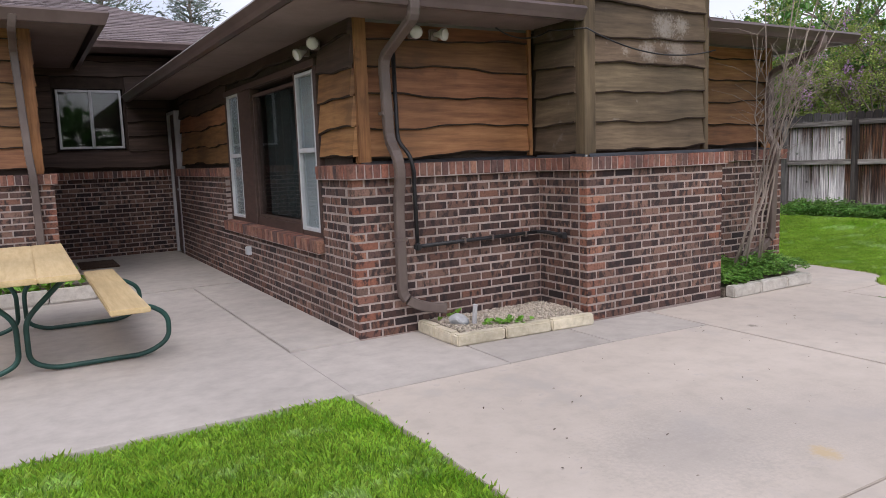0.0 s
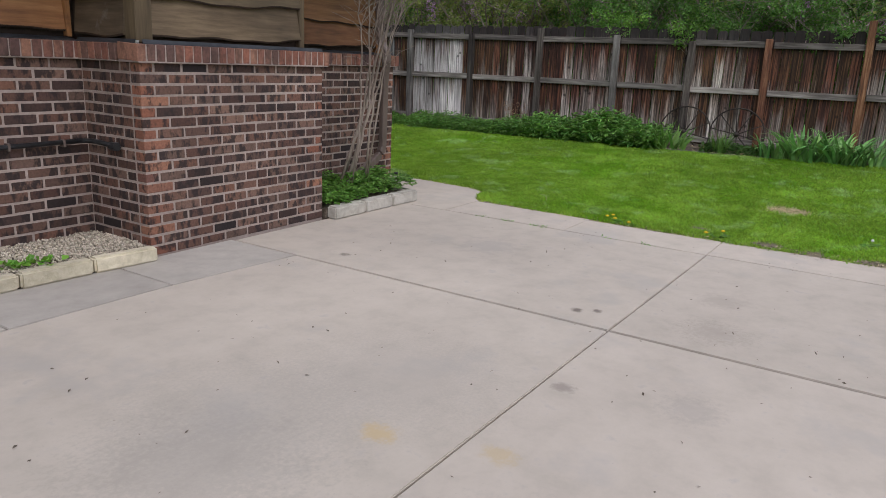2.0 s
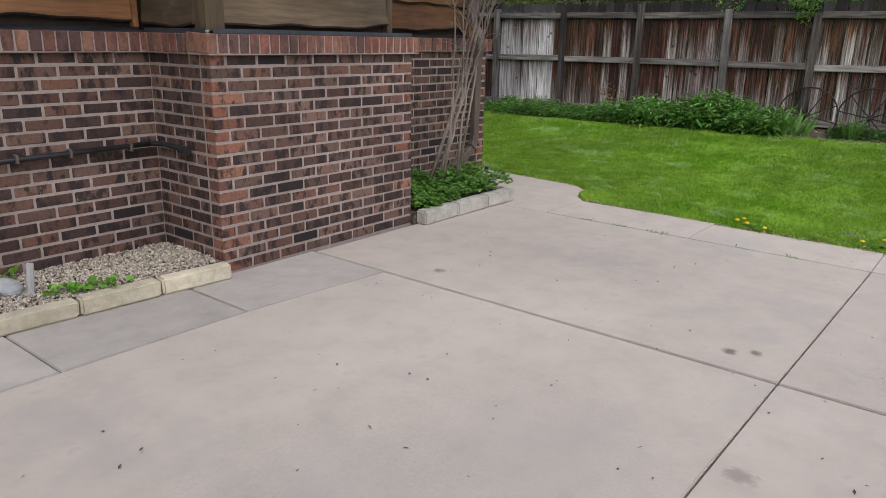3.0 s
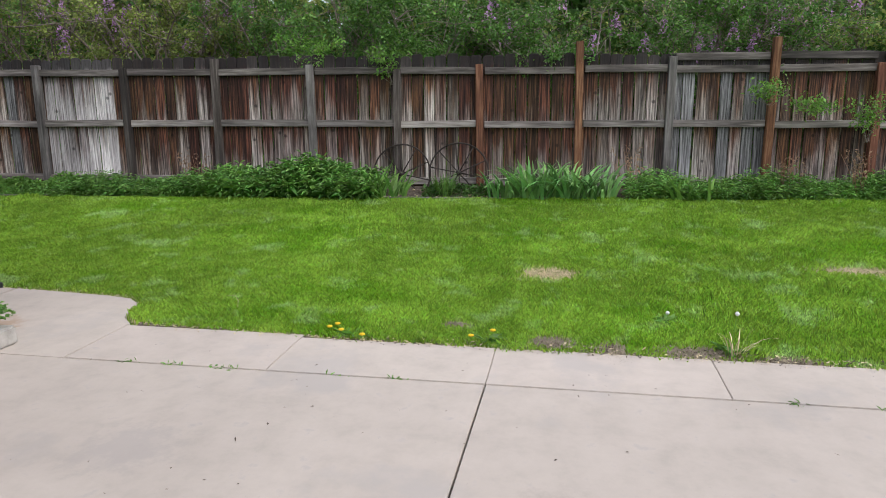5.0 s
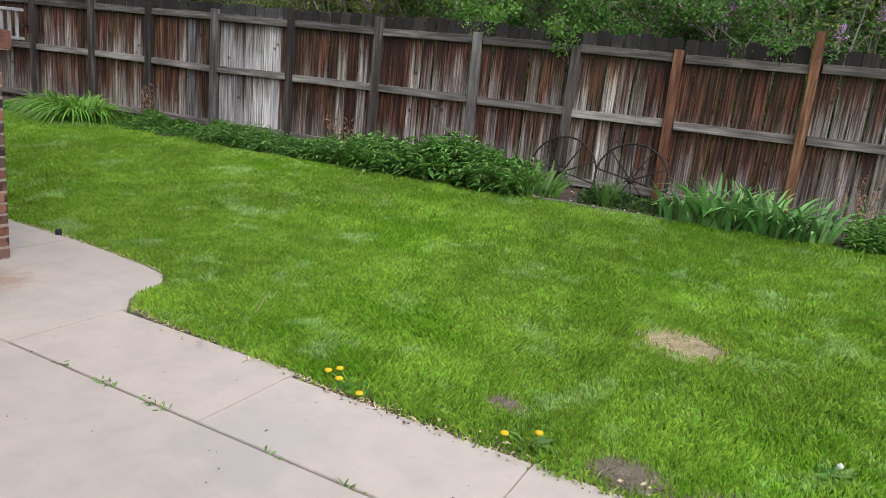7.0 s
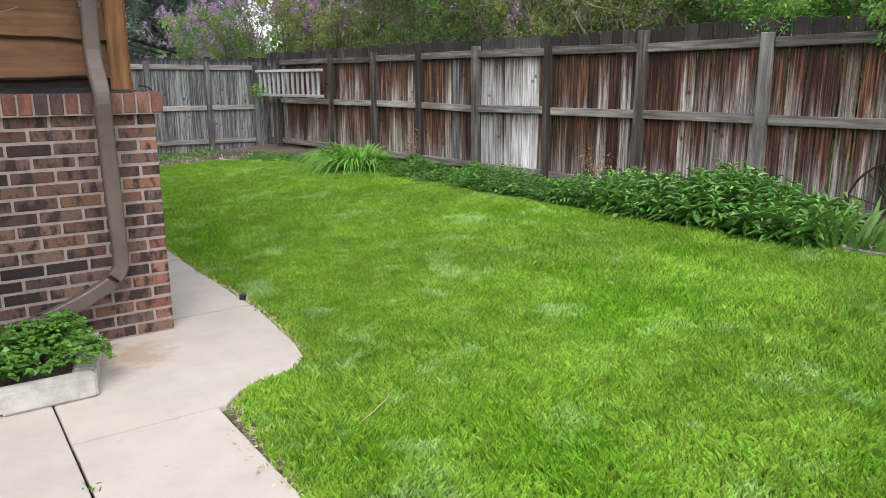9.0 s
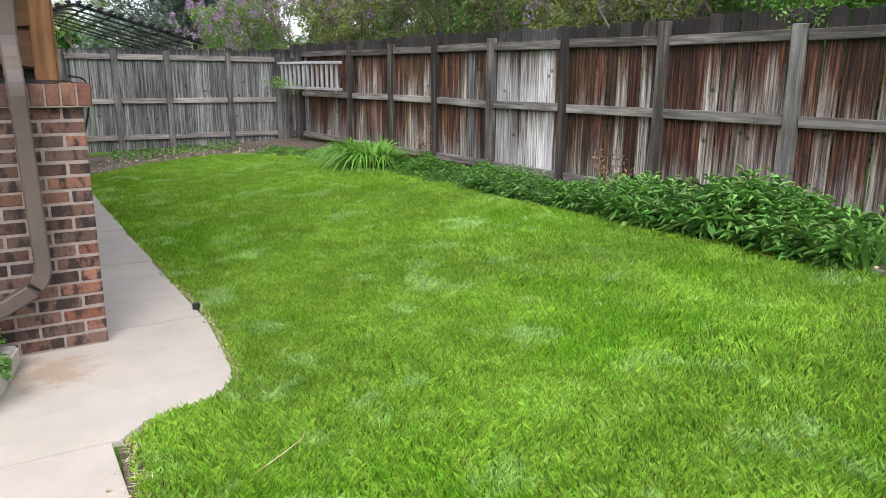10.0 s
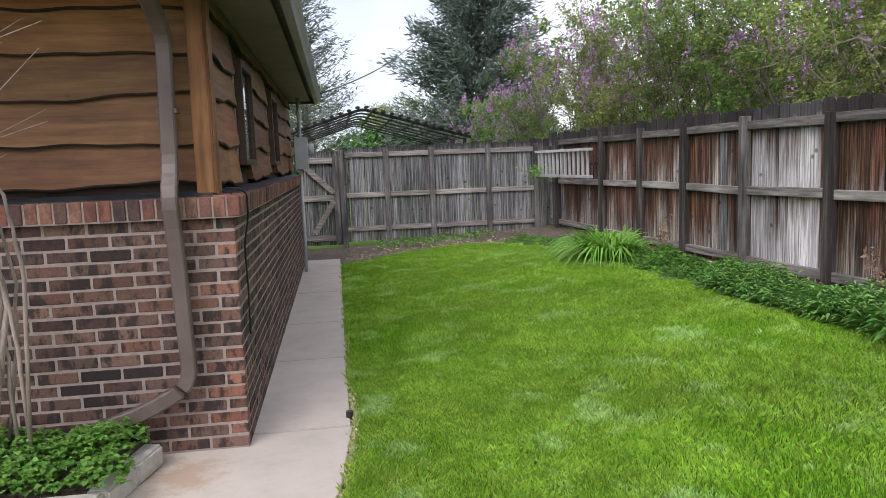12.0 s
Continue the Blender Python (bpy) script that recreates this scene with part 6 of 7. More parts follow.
# ---- shrubs and trees ----
def shrub(name, cx, cy, z, height, radius, stems, leaves, leaf, label, blossoms=0, leaf_mat=M_LEAF_YOUNG, bare=0.25, lean=(0, 0), leaf2=None):
    """Many-stemmed shrub: forked stems and twigs, loose leaves on the twigs, blossom heads at some tips."""
    t = thing(name, (cx, cy, z), label, "shrub")
    s = Soup()
    tw = []
    for i in range(stems):
        a = random.uniform(0, 6.283)
        r0 = radius * 0.25 * math.sqrt(random.random())
        b = Vector((cx + r0 * math.cos(a), cy + r0 * math.sin(a), z - 0.05))
        reach = radius * random.uniform(0.35, 1.0)
        h = height * random.uniform(0.65, 1.0) * (1 - 0.25 * (reach / radius) ** 2)
        tip = b + Vector((math.cos(a) * reach + lean[0], math.sin(a) * reach + lean[1], h))
        pts = []
        wob = [Vector((random.gauss(0, 0.06), random.gauss(0, 0.06), 0)) for _ in range(7)]
        for j in range(7):
            q = j / 6
            pts.append(b.lerp(tip, q) + Vector((0, 0, h * 0.18 * math.sin(q * 3.14))) + wob[j] * (q > 0))
        r = (0.012 + 0.012 * random.random()) * min(1, height / 2)
        s.tube(pts, [r * (1 - 0.75 * j / 6) for j in range(7)], 5)
        for j in range(2, 7):
            for _ in range(3 if j < 6 else 5):
                d = Vector((random.gauss(0, 1), random.gauss(0, 1), random.uniform(-0.1, 1.3))).normalized()
                ln = random.uniform(0.25, 0.75) * height / 4
                e = pts[j] + d * ln
                m = pts[j].lerp(e, 0.5) + Vector((0, 0, ln * 0.08))
                s.tube([pts[j], m, e], [r * 0.35, r * 0.25, r * 0.12], 4)
                tw.append((pts[j], m, e))
    part("branchwork", s.mesh("branchwork"), M_TWIG if random.random() < 0.5 else M_BARK, t)
    tw = [q for q in tw if random.random() > bare * 0.4]
    P = np.array([[tuple(a), tuple(m), tuple(e)] for a, m, e in tw])
    full = rng.uniform(0.05, 1, len(P)) ** 2.5  # some twigs are thick with leaves, others nearly bare
    idx = rng.choice(len(P), leaves, p=full / full.sum())
    f = rng.uniform(0.25, 1.08, leaves)[:, None]
    base = P[idx, 0] * (1 - f) + P[idx, 2] * f + rng.normal(0, 0.045, (leaves, 3))
    d = (P[idx, 2] - P[idx, 0]) * 0.6 + rng.normal(0, 0.5, (leaves, 3)) * np.linalg.norm(P[idx, 2] - P[idx, 0], axis=1, keepdims=True)
    sz = rng.uniform(0.6, 1.3, leaves) * leaf
    if leaf2:
        h = leaves // 2
        part("foliage", leaf_soup("foliage", base[:h], d[:h], sz[:h], sz[:h] * 0.55), leaf_mat, t)
        part("foliage", leaf_soup("foliage", base[h:], d[h:], sz[h:], sz[h:] * 0.55), leaf2, t)
    else:
        part("foliage", leaf_soup("foliage", base, d, sz, sz * 0.55), leaf_mat, t)
    if blossoms:
        tips = [q[2] for q in tw if q[2].z > z + height * 0.5 and q[2].x < cx + radius * 0.35]
        random.shuffle(tips)
        tips = tips[:blossoms * 2]
        pts = []
        for p in tips:
            k = 46
            u = rng.uniform(0, 1, k)
            w = 0.075 * (1 - u) ** 0.7
            an = rng.uniform(0, 6.283, k)
            pts.append(np.stack([p.x + np.cos(an) * w, p.y + np.sin(an) * w, p.z + u * 0.22], 1))
        c = np.concatenate(pts)
        part("blossoms", leaf_soup("blossoms", c, rng.normal(0, 1, c.shape), rng.uniform(0.025, 0.042, len(c)), rng.uniform(0.02, 0.034, len(c))), M_LILAC, t, "mauve lilac flower heads")
        k = leaves // 7
        part("bud_sprays", leaf_soup("bud_sprays", base[-k:] + rng.normal(0, 0.03, (k, 3)), d[-k:], sz[-k:] * 0.8, sz[-k:] * 0.4), M_BUDS, t, "dusky unopened lilac buds")
    return t


LIL = "loose spring lilac with thin leaves and mauve flower heads"
GRN = "tangled shrub coming into fresh green leaf behind the fence"
for x, y, h, r, st, lv, bl, l1, l2 in ((12.9, 13.6, 3.8, 1.3, 26, 9000, 60, M_LEAF_YOUNG, M_LEAF_YOUNG), (12.3, 15.3, 3.7, 1.3, 24, 8500, 60, M_LEAF_YOUNG, M_LEAF_MID), (13.3, 11.3, 3.9, 1.4, 26, 9000, 36, M_LEAF_YOUNG, M_LEAF_MID),
                                       (13.4, 9.2, 3.7, 1.4, 26, 9500, 22, M_LEAF_YOUNG, M_LEAF_MID), (13.5, 7.2, 3.4, 1.4, 26, 9500, 18, M_LEAF_YOUNG, M_LEAF_YOUNG), (13.5, 5.2, 2.9, 1.4, 26, 10500, 0, M_LEAF_MID, M_LEAF),
                                       (13.6, 3.3, 2.9, 1.4, 24, 9500, 0, M_LEAF_MID, M_LEAF), (13.8, 1.3, 2.8, 1.4, 24, 8500, 6, M_LEAF_MID, M_LEAF), (13.7, -0.7, 2.9, 1.4, 24, 8500, 14, M_LEAF_MID, M_LEAF), (13.9, -2.9, 2.9, 1.5, 22, 7000, 8, M_LEAF_MID, M_LEAF_YOUNG), (14.0, -5.2, 2.9, 1.5, 20, 6000, 0, M_LEAF_MID, M_LEAF_YOUNG)):
    shrub("lilac_bush" if bl else "shrub", x, y, rise(12), h, r, st, int(lv * 2.5), 0.05, LIL if bl else GRN, bl, l1, 0.25, (0, 0), l2)
for x, y, h in ((15.6, 12.5, 5.0), (15.8, 8.5, 4.7), (15.8, 4.5, 4.3), (16.0, 0.5, 3.9), (16.2, -3.5, 3.9), (14.2, 16.5, 5.0)):
    shrub("shrub", x, y, 0.2, h, 2.2, 24, 9000, 0.1, "tall tangled shrub with sparse young leaves", 0, M_LEAF_YOUNG, 0.3, (0, 0), M_LEAF)
shrub("lilac_bush", 11.7, 17.6, 0.1, 2.9, 1.1, 26, 16000, 0.05, LIL, 70, M_LILY, 0.2, (0, 0), M_LEAF_MID)
# sprays that hang over the fence
for x, y, z, h, r, n in ((12.2, 4.6, 1.68, 0.55, 0.3, 1100), (12.17, 3.45, 1.58, 0.5, 0.28, 800), (12.12, -1.0, 1.32, 0.3, 0.16, 380), (12.15, -1.46, 1.18, 0.22, 0.22, 420), (12.17, -2.08, 0.9, 0.5, 0.2, 420), (11.4, 13.6, 1.05, 0.3, 0.3, 500)):
    shrub("overhanging_spray", x, y, z, h, r, 7, n, 0.045, "green leafy spray hanging over the fence", 0, M_LILY, 0, (-0.1, 0), M_LEAF_MID)
# long bare pale limbs
lm = thing("bare_limb", (13.0, 7.0, 0.3), "long pale bare limb reaching out of the shrubs", "branch")
part("limb", Soup().tube([(13.2, 7.0, 0.3), (12.9, 7.2, 1.7), (12.5, 7.45, 2.44), (12.5, 8.2, 2.4), (12.5, 8.9, 2.36), (12.5, 9.5, 2.38)], [0.018, 0.015, 0.012, 0.009, 0.007, 0.003], 7).mesh("limb", True), M_TWIG, lm)
part("side_limb", Soup().tube([(12.5, 7.45, 2.44), (12.5, 6.9, 2.2), (12.5, 6.4, 2.08)], [0.009, 0.007, 0.003], 6).mesh("side_limb", True), M_TWIG, lm)


def conifer(cx, cy, z, height, radius, n, label):
    """A blue-green conifer: trunk, drooping whorled boughs, needle sprays along them."""
    t = thing("conifer", (cx, cy, z), label, "tree")
    part("trunk", Soup().tube([(cx, cy, z - 0.1), (cx + 0.05, cy, z + height * 0.5), (cx, cy, z + height)], [0.2, 0.12, 0.02], 8).mesh("trunk", True), M_BARK, t)
    s, base, dirs = Soup(), [], []
    for i in range(150):
        q = i / 150
        zz = z + height * (0.06 + 0.92 * q)
        a = i * 2.4 + random.uniform(-0.3, 0.3)
        ln = radius * (1 - q) ** 0.75 * random.uniform(0.65, 1.1) + 0.15
        d = Vector((math.cos(a), math.sin(a), random.uniform(0.0, 0.55)))
        p = [Vector((cx, cy, zz)) + d * ln * w + Vector((0, 0, 0.25 * ln * w * w)) for w in (0, 0.35, 0.7, 1)]
        s.tube(p, [0.03, 0.022, 0.014, 0.006], 5)
        k = max(12, int(n * ln / radius / 95))
        for _ in range(k):
            w = random.uniform(0.15, 1.05)
            b = p[0].lerp(p[3], w) + Vector((random.gauss(0, 0.1), random.gauss(0, 0.1), random.gauss(0, 0.09))) * (0.4 + ln * 0.5)
            base.append(tuple(b))
            dirs.append((d.x + random.gauss(0, 0.5), d.y + random.gauss(0, 0.5), 0.35 + random.gauss(0, 0.5)))
    tagged(part("boughwork", s.mesh("boughwork"), M_BARK, t), kind="stuff")
    base, dirs = np.array(base), np.array(dirs)
    part("needles", leaf_soup("needles", base, dirs, rng.uniform(0.12, 0.32, len(base)), rng.uniform(0.025, 0.06, len(base)), 0.05, 0.2), M_CONIFER, t)


conifer(12.0, 22.5, 0.1, 8.0, 2.8, 56000, "grey-green juniper-like conifer beyond the end fence")
conifer(6.6, 31.0, 0.0, 9.5, 2.6, 12000, "tall dark conifer far beyond the gate")
conifer(3.2, 30.0, 0.0, 11.5, 2.8, 10000, "tall dark conifer behind the house")


def tree(cx, cy, height, radius, leaves, leaf, mat, label):
    t = thing("tree", (cx, cy, 0), label, "tree")
    s, tips = Soup(), []

    def limb(p, d, ln, r, depth):
        mid = p + d * ln * 0.5 + Vector((random.gauss(0, 0.06), random.gauss(0, 0.06), 0)) * ln
        e = p + d * ln
        s.tube([p, mid, e], [r, r * 0.8, r * 0.6], 6)
        if depth == 0:
            tips.append((p, e))
            return
        for _ in range(3 if depth > 1 else 4):
            q = (d + Vector((random.gauss(0, 0.55), random.gauss(0, 0.55), random.gauss(0.1, 0.35)))).normalized()
            limb(mid.lerp(e, random.uniform(0.3, 1)), q, ln * random.uniform(0.55, 0.8), r * 0.55, depth - 1)
    limb(Vector((cx, cy, -0.1)), Vector((0, 0, 1)), height * 0.42, height * 0.022, 4)
    part("trunk", s.mesh("trunk"), M_BARK, t)
    P = np.array([[tuple(a), tuple(b)] for a, b in tips])
    i = rng.integers(0, len(P), leaves)
    f = rng.uniform(0, 1.1, leaves)[:, None]
    b = P[i, 0] * (1 - f) + P[i, 1] * f + rng.normal(0, radius * 0.05, (leaves, 3))
    part("crown", leaf_soup("crown", b, rng.normal(0, 1, (leaves, 3)), rng.uniform(0.6, 1.3, leaves) * leaf, rng.uniform(0.4, 0.7, leaves) * leaf), mat, t)


tree(5.5, 44, 7.0, 3, 2500, 0.14, M_LEAF_YOUNG, "distant tree with sparse yellow-green spring leaves")
tree(11.5, 48, 6.5, 3, 2500, 0.14, M_LEAF_YOUNG, "distant tree with sparse yellow-green spring leaves")
tree(24, 14, 9.0, 4, 7000, 0.14, M_LEAF_MID, "green spring tree beyond the shrubs")
tree(25, 3, 9.0, 4, 7000, 0.14, M_LEAF_MID, "green spring tree beyond the shrubs")
tree(1.5, 27, 12.0, 4, 6000, 0.14, M_LEAF, "dark green tree behind the house roof")
tree(22, 22, 8.0, 4, 6000, 0.14, M_LEAF_YOUNG, "green spring tree beyond the shrubs")

# far hedge line that closes the view
for x0, x1, y0, y1, n, hh in ((-10, 30, 48, 54, 9000, 3.5), (30, 36, -30, 54, 14000, 4.5), (-30, -24, -30, 50, 9000, 4.0), (-30, 36, -30, -24, 11000, 4.0), (17.2, 19.0, -12, 20, 42000, 3.6)):
    b = np.stack([rng.uniform(x0, x1, n), rng.uniform(y0, y1, n), rng.uniform(0, 1, n)], 1)
    top = hh + 1.2 * np.sin(b[:, 0] * 0.7) + 0.9 * np.sin(b[:, 1] * 0.6)
    b[:, 2] *= top
    me = leaf_soup("far_woods", b, rng.normal(0, 1, (n, 3)), rng.uniform(0.4, 0.9, n) * (0.4 if x0 == 17.2 else 1), rng.uniform(0.3, 0.6, n) * (0.4 if x0 == 17.2 else 1))
    me.materials.append(M_LEAF)
    tagged(new("far_woods", me), "distant green hedges and trees", "woods", kind="stuff")

# ---- carport beyond the end fence ----
cp = thing("carport", (8.6, 17.5, 0), "dark arched carport roof of bare ribs and slats beyond the fence", "carport")
RIDGE, EAVL, EAVR = (8.3, 2.55), (6.4, 1.95), (10.5, 1.93)
for i in range(7):
    yy = 16.0 + i * 1.0
    part("rafter", Soup().tube(bent([(EAVL[0], yy, EAVL[1]), (RIDGE[0], yy, RIDGE[1]), (EAVR[0], yy, EAVR[1])], 0.12), 0.02 if i else 0.03, 6).mesh("rafter"), M_CARPORT, cp)
for (xa, za), (xb, zb), n in ((EAVL, RIDGE, 3), (RIDGE, EAVR, 4)):
    for i in range(n + 1):
        q = (i + 0.5) / (n + 1)
        x, z = xa + (xb - xa) * q, za + (zb - za) * q
        part("purlin", bevel_box("purlin", x - 0.025, x + 0.025, 15.9, 22.1, z + 0.02, z + 0.035), M_CARPORT, cp)
# short curled ends of the roof sheets along the front rafter
for (xa, za), (xb, zb), n in ((EAVL, RIDGE, 11), (RIDGE, EAVR, 13)):
    for i in range(n):
        q = (i + 0.5) / n
        x, z = xa + (xb - xa) * q, za + (zb - za) * q
        part("sheet_end", Soup().tube([(x, 15.88, z + 0.05), (x, 16.1, z + 0.06)], 0.03, 6, 1.6).mesh("sheet_end"), M_CARPORT, cp)
for x, z in ((EAVL[0] + 0.1, EAVL[1]), (EAVR[0] - 0.1, EAVR[1])):
    for yy in (16.2, 18.2, 20.2):
        part("post", Soup().tube([(x, yy, -0.1), (x, yy, z)], 0.04, 8).mesh("post"), M_CARPORT, cp)


# ---- planters ----
def block_run(p, q, n, h, w, material, label, z=0.0):
    p, q = Vector(p), Vector(q)
    d = (q - p) / n
    for i in range(n):
        me = bevelled(Soup().box(0.004, d.length - 0.004, -w / 2, w / 2, 0, h + random.uniform(-0.005, 0.005)).mesh("edging_block"), 0.012, 2)
        for v in me.vertices:
            v.co += Vector((0, noise.noise(v.co * 9 + Vector((i, 0, 0))) * 0.008, noise.noise(v.co * 7 + Vector((0, i, 0))) * 0.006))
        me.materials.append(material)
        ob = tagged(new("edging_block", me), label, "edging", "planter blocks")
        a = p + d * i
        ob.matrix_world = Matrix.Translation((a.x, a.y, z)) @ pose(0, 0, 0, 0, 0, math.degrees(math.atan2(d.y, d.x)) + random.uniform(-0.5, 0.5))


CREAM = "cream rock-faced concrete block edging the gravel bed"
block_run((2.6, 4.52), (3.84, 4.44), 3, 0.095, 0.075, M_BLOCK, CREAM)
block_run((2.637, 5.08), (2.637, 4.56), 2, 0.095, 0.075, M_BLOCK, CREAM)
s = Soup().box(2.67, CX0 - 0.003, 4.5, FY, -0.02, 0.072)
solid("gravel_bed", s.mesh("gravel_bed"), M_SOIL, "soil under the gravel beside the chimney", "soil")


def pebbles(x0, x1, y0, y1, z, n, size):
    b = np.stack([rng.uniform(x0, x1, n), rng.uniform(y0, y1, n), z + rng.uniform(-0.004, 0.01, n)], 1)
    r = rng.uniform(0.5, 1.2, n)[:, None, None] * size
    o = np.array([[1, 0, 0], [0, 1, 0], [-1, 0, 0], [0, -1, 0], [0, 0, 0.8], [0, 0, -0.6]])[None] * r
    an = rng.uniform(0, 6.283, n)
    ca, sa = np.cos(an)[:, None], np.sin(an)[:, None]
    o = np.stack([o[:, :, 0] * ca - o[:, :, 1] * sa * 0.8, o[:, :, 0] * sa + o[:, :, 1] * ca * 0.8, o[:, :, 2]], 2)
    v = (b[:, None, :] + o).reshape(-1, 3)
    t = np.array([[0, 1, 4], [1, 2, 4], [2, 3, 4], [3, 0, 4], [1, 0, 5], [2, 1, 5], [3, 2, 5], [0, 3, 5]])
    f = (np.arange(n)[:, None, None] * 6 + t[None]).reshape(-1, 3)
    return tri_mesh("gravel", v, f)


me = pebbles(2.7, 3.84, 4.52, 5.08, 0.08, 5200, 0.011)
me.materials.append(M_GRAVEL)
tagged(new("gravel", me), "tan pea gravel filling the bed beside the chimney", "gravel", kind="stuff")
bm = bmesh.new()
bmesh.ops.create_icosphere(bm, subdivisions=3, radius=0.075)
for v in bm.verts:
    v.co *= 1 + 0.35 * noise.noise(v.co * 14)
    v.co.z *= 0.7
me = bpy.data.meshes.new("rock")
bm.to_mesh(me)
bm.free()
me.materials.append(M_STONE)
tagged(new("rock", me), "pale grey rock below the downspout outlet", "rock").location = (2.83, 4.82, 0.11)
me = Soup().tube([(2.9, 4.72, 0.07), (2.91, 4.71, 0.24)], 0.018, 8).mesh("stake")
me.materials.append(M_GREYPAINT)
tagged(new("stake", me), "short grey plastic stake in the gravel", "stake")
for cx, cy, n in ((3.1, 4.58, 26), (2.98, 4.62, 14), (3.2, 4.56, 12), (2.9, 5.0, 10)):
    b = np.stack([cx + rng.normal(0, 0.05, n), cy + rng.normal(0, 0.02, n), 0.085 + rng.uniform(0, 0.03, n)], 1)
    me = leaf_soup("weed", b, np.stack([rng.normal(0, 1, n), rng.normal(0, 1, n), rng.uniform(0.1, 0.8, n)], 1), rng.uniform(0.04, 0.07, n), rng.uniform(0.03, 0.05, n))
    me.materials.append(M_LILY)
    tagged(new("weed", me), "small bright green weed in the gravel bed", "plant")

PALE = "pale rough concrete block edging the planter"
block_run((5.48, 4.42), (6.66, 4.42), 3, 0.105, 0.1, M_BLOCK2, PALE)
block_run((6.62, 4.48), (6.74, 4.98), 2, 0.105, 0.1, M_BLOCK2, PALE)
s = Soup().prism([(5.47, 4.47), (6.6, 4.47), (6.7, 5.1), (5.47, 5.1)], -0.02, 0.08)
solid("planter_soil", s.mesh("planter_soil"), M_SOIL, "dark soil in the corner planter", "soil")
def leaf_mound(cx, cy, z, spread, height, stalks):
    """A mound of long-stalked leaves, each of three rounded leaflets."""
    an, rad = rng.uniform(0, 6.283, stalks), np.sqrt(rng.uniform(0, 1, stalks))
    tip = np.stack([cx + spread * rad * np.cos(an), cy + spread * rad * np.sin(an), z + height * np.sqrt(np.clip(1 - 0.75 * rad ** 2, 0, 1)) * rng.uniform(0.55, 1.0, stalks)], 1)
    base, d = [], []
    turn = rng.uniform(0, 6.283, stalks)
    for k in (-1.15, 0.0, 1.15):
        base.append(tip)
        d.append(np.stack([np.cos(turn + k) + 0.5 * np.cos(an) * rad, np.sin(turn + k) + 0.5 * np.sin(an) * rad, rng.normal(0.1, 0.2, stalks)], 1))
    n = 3 * stalks
    ln = rng.uniform(0.022, 0.04, n)
    return leaf_soup("leaf_mound", np.concatenate(base), np.concatenate(d), ln, ln * rng.uniform(0.7, 0.95, n), 0.18, 2.2)


leafy = thing("leafy_plant", (6.1, 4.75, 0.08), "bushy low green three-leaved plant filling the corner planter", "plant")
for ix in range(7):
    for iy in range(3):
        cx, cy = 5.62 + 0.165 * ix + random.uniform(-0.04, 0.04), 4.55 + 0.18 * iy + random.uniform(-0.03, 0.03)
        cluster = part("leaf_mound", leaf_mound(cx, cy, 0.08, 0.13, 0.2 + random.uniform(-0.05, 0.05) - 0.05 * (iy == 0), 115), M_LEAF_MID, leafy)
        tagged(cluster, kind="stuff")
block_run((-1.6, 8.45), (0.6, 8.45), 5, 0.14, 0.1, M_BLOCK2, PALE, 0.02)
solid("planter_soil", Soup().box(-1.6, 0.6, 8.5, 8.99, -0.02, 0.12).mesh("planter_soil"), M_SOIL, "dark soil in the planter below the side wing", "soil")
n = 500
me = leaf_soup("leafy_plant", np.stack([rng.uniform(-1.4, 0.45, n), rng.uniform(8.5, 8.85, n), rng.uniform(0.14, 0.34, n)], 1), rng.normal(0, 1, (n, 3)), rng.uniform(0.06, 0.12, n), rng.uniform(0.04, 0.07, n))
me.materials.append(M_LILY)
tagged(new("leafy_plant", me), "bright leafy plants in the planter behind the table", "plant")

# bare climbing shrub at the house corner
cl = thing("climbing_shrub", (6.1, 4.75, 0.1), "leafless grey many-stemmed shrub climbing past the gutter", "shrub")
STEMS = [((5.98, 4.8), (6.3, 4.68, 1.0), (6.12, 4.4, 1.7), (5.75, 4.0, 2.85), 0.02), ((6.02, 4.75), (6.3, 4.68, 0.9), (6.2, 4.42, 1.6), (6.1, 4.0, 2.8), 0.022),
         ((6.08, 4.78), (6.26, 4.66, 0.8), (6.0, 4.45, 1.6), (5.45, 4.1, 2.6), 0.016), ((6.2, 4.8), (6.22, 4.7, 0.9), (6.1, 4.45, 1.7), (5.9, 4.05, 2.7), 0.013),
         ((6.28, 4.72), (6.3, 4.65, 0.9), (6.25, 4.4, 1.5), (6.35, 4.0, 2.7), 0.014), ((6.26, 4.7), (6.38, 4.6, 1.25), (6.3, 4.4, 1.7), (6.45, 3.95, 2.6), 0.013),
         ((6.05, 4.7), (6.12, 4.62, 1.0), (5.8, 4.42, 1.8), (5.5, 4.2, 2.3), 0.012), ((6.1, 4.85), (6.34, 4.7, 1.1), (6.2, 4.4, 1.8), (6.2, 3.9, 2.7), 0.012)]
ends = []
for (bx, by), m1, m2, tip, r in STEMS:
    pts = bent([(bx, by, 0.08), m1, m2, tip], 0.5, 6)
    pts = [p + Vector((random.gauss(0, 0.007), random.gauss(0, 0.007), 0)) for p in pts]
    k = len(pts)
    part("stem", Soup().tube(pts, [r * 0.75 * (1 - 0.7 * i / k) for i in range(k)], 7).mesh("stem", True), M_TWIG, cl)
    ends += pts[k // 2:]
s = Soup()
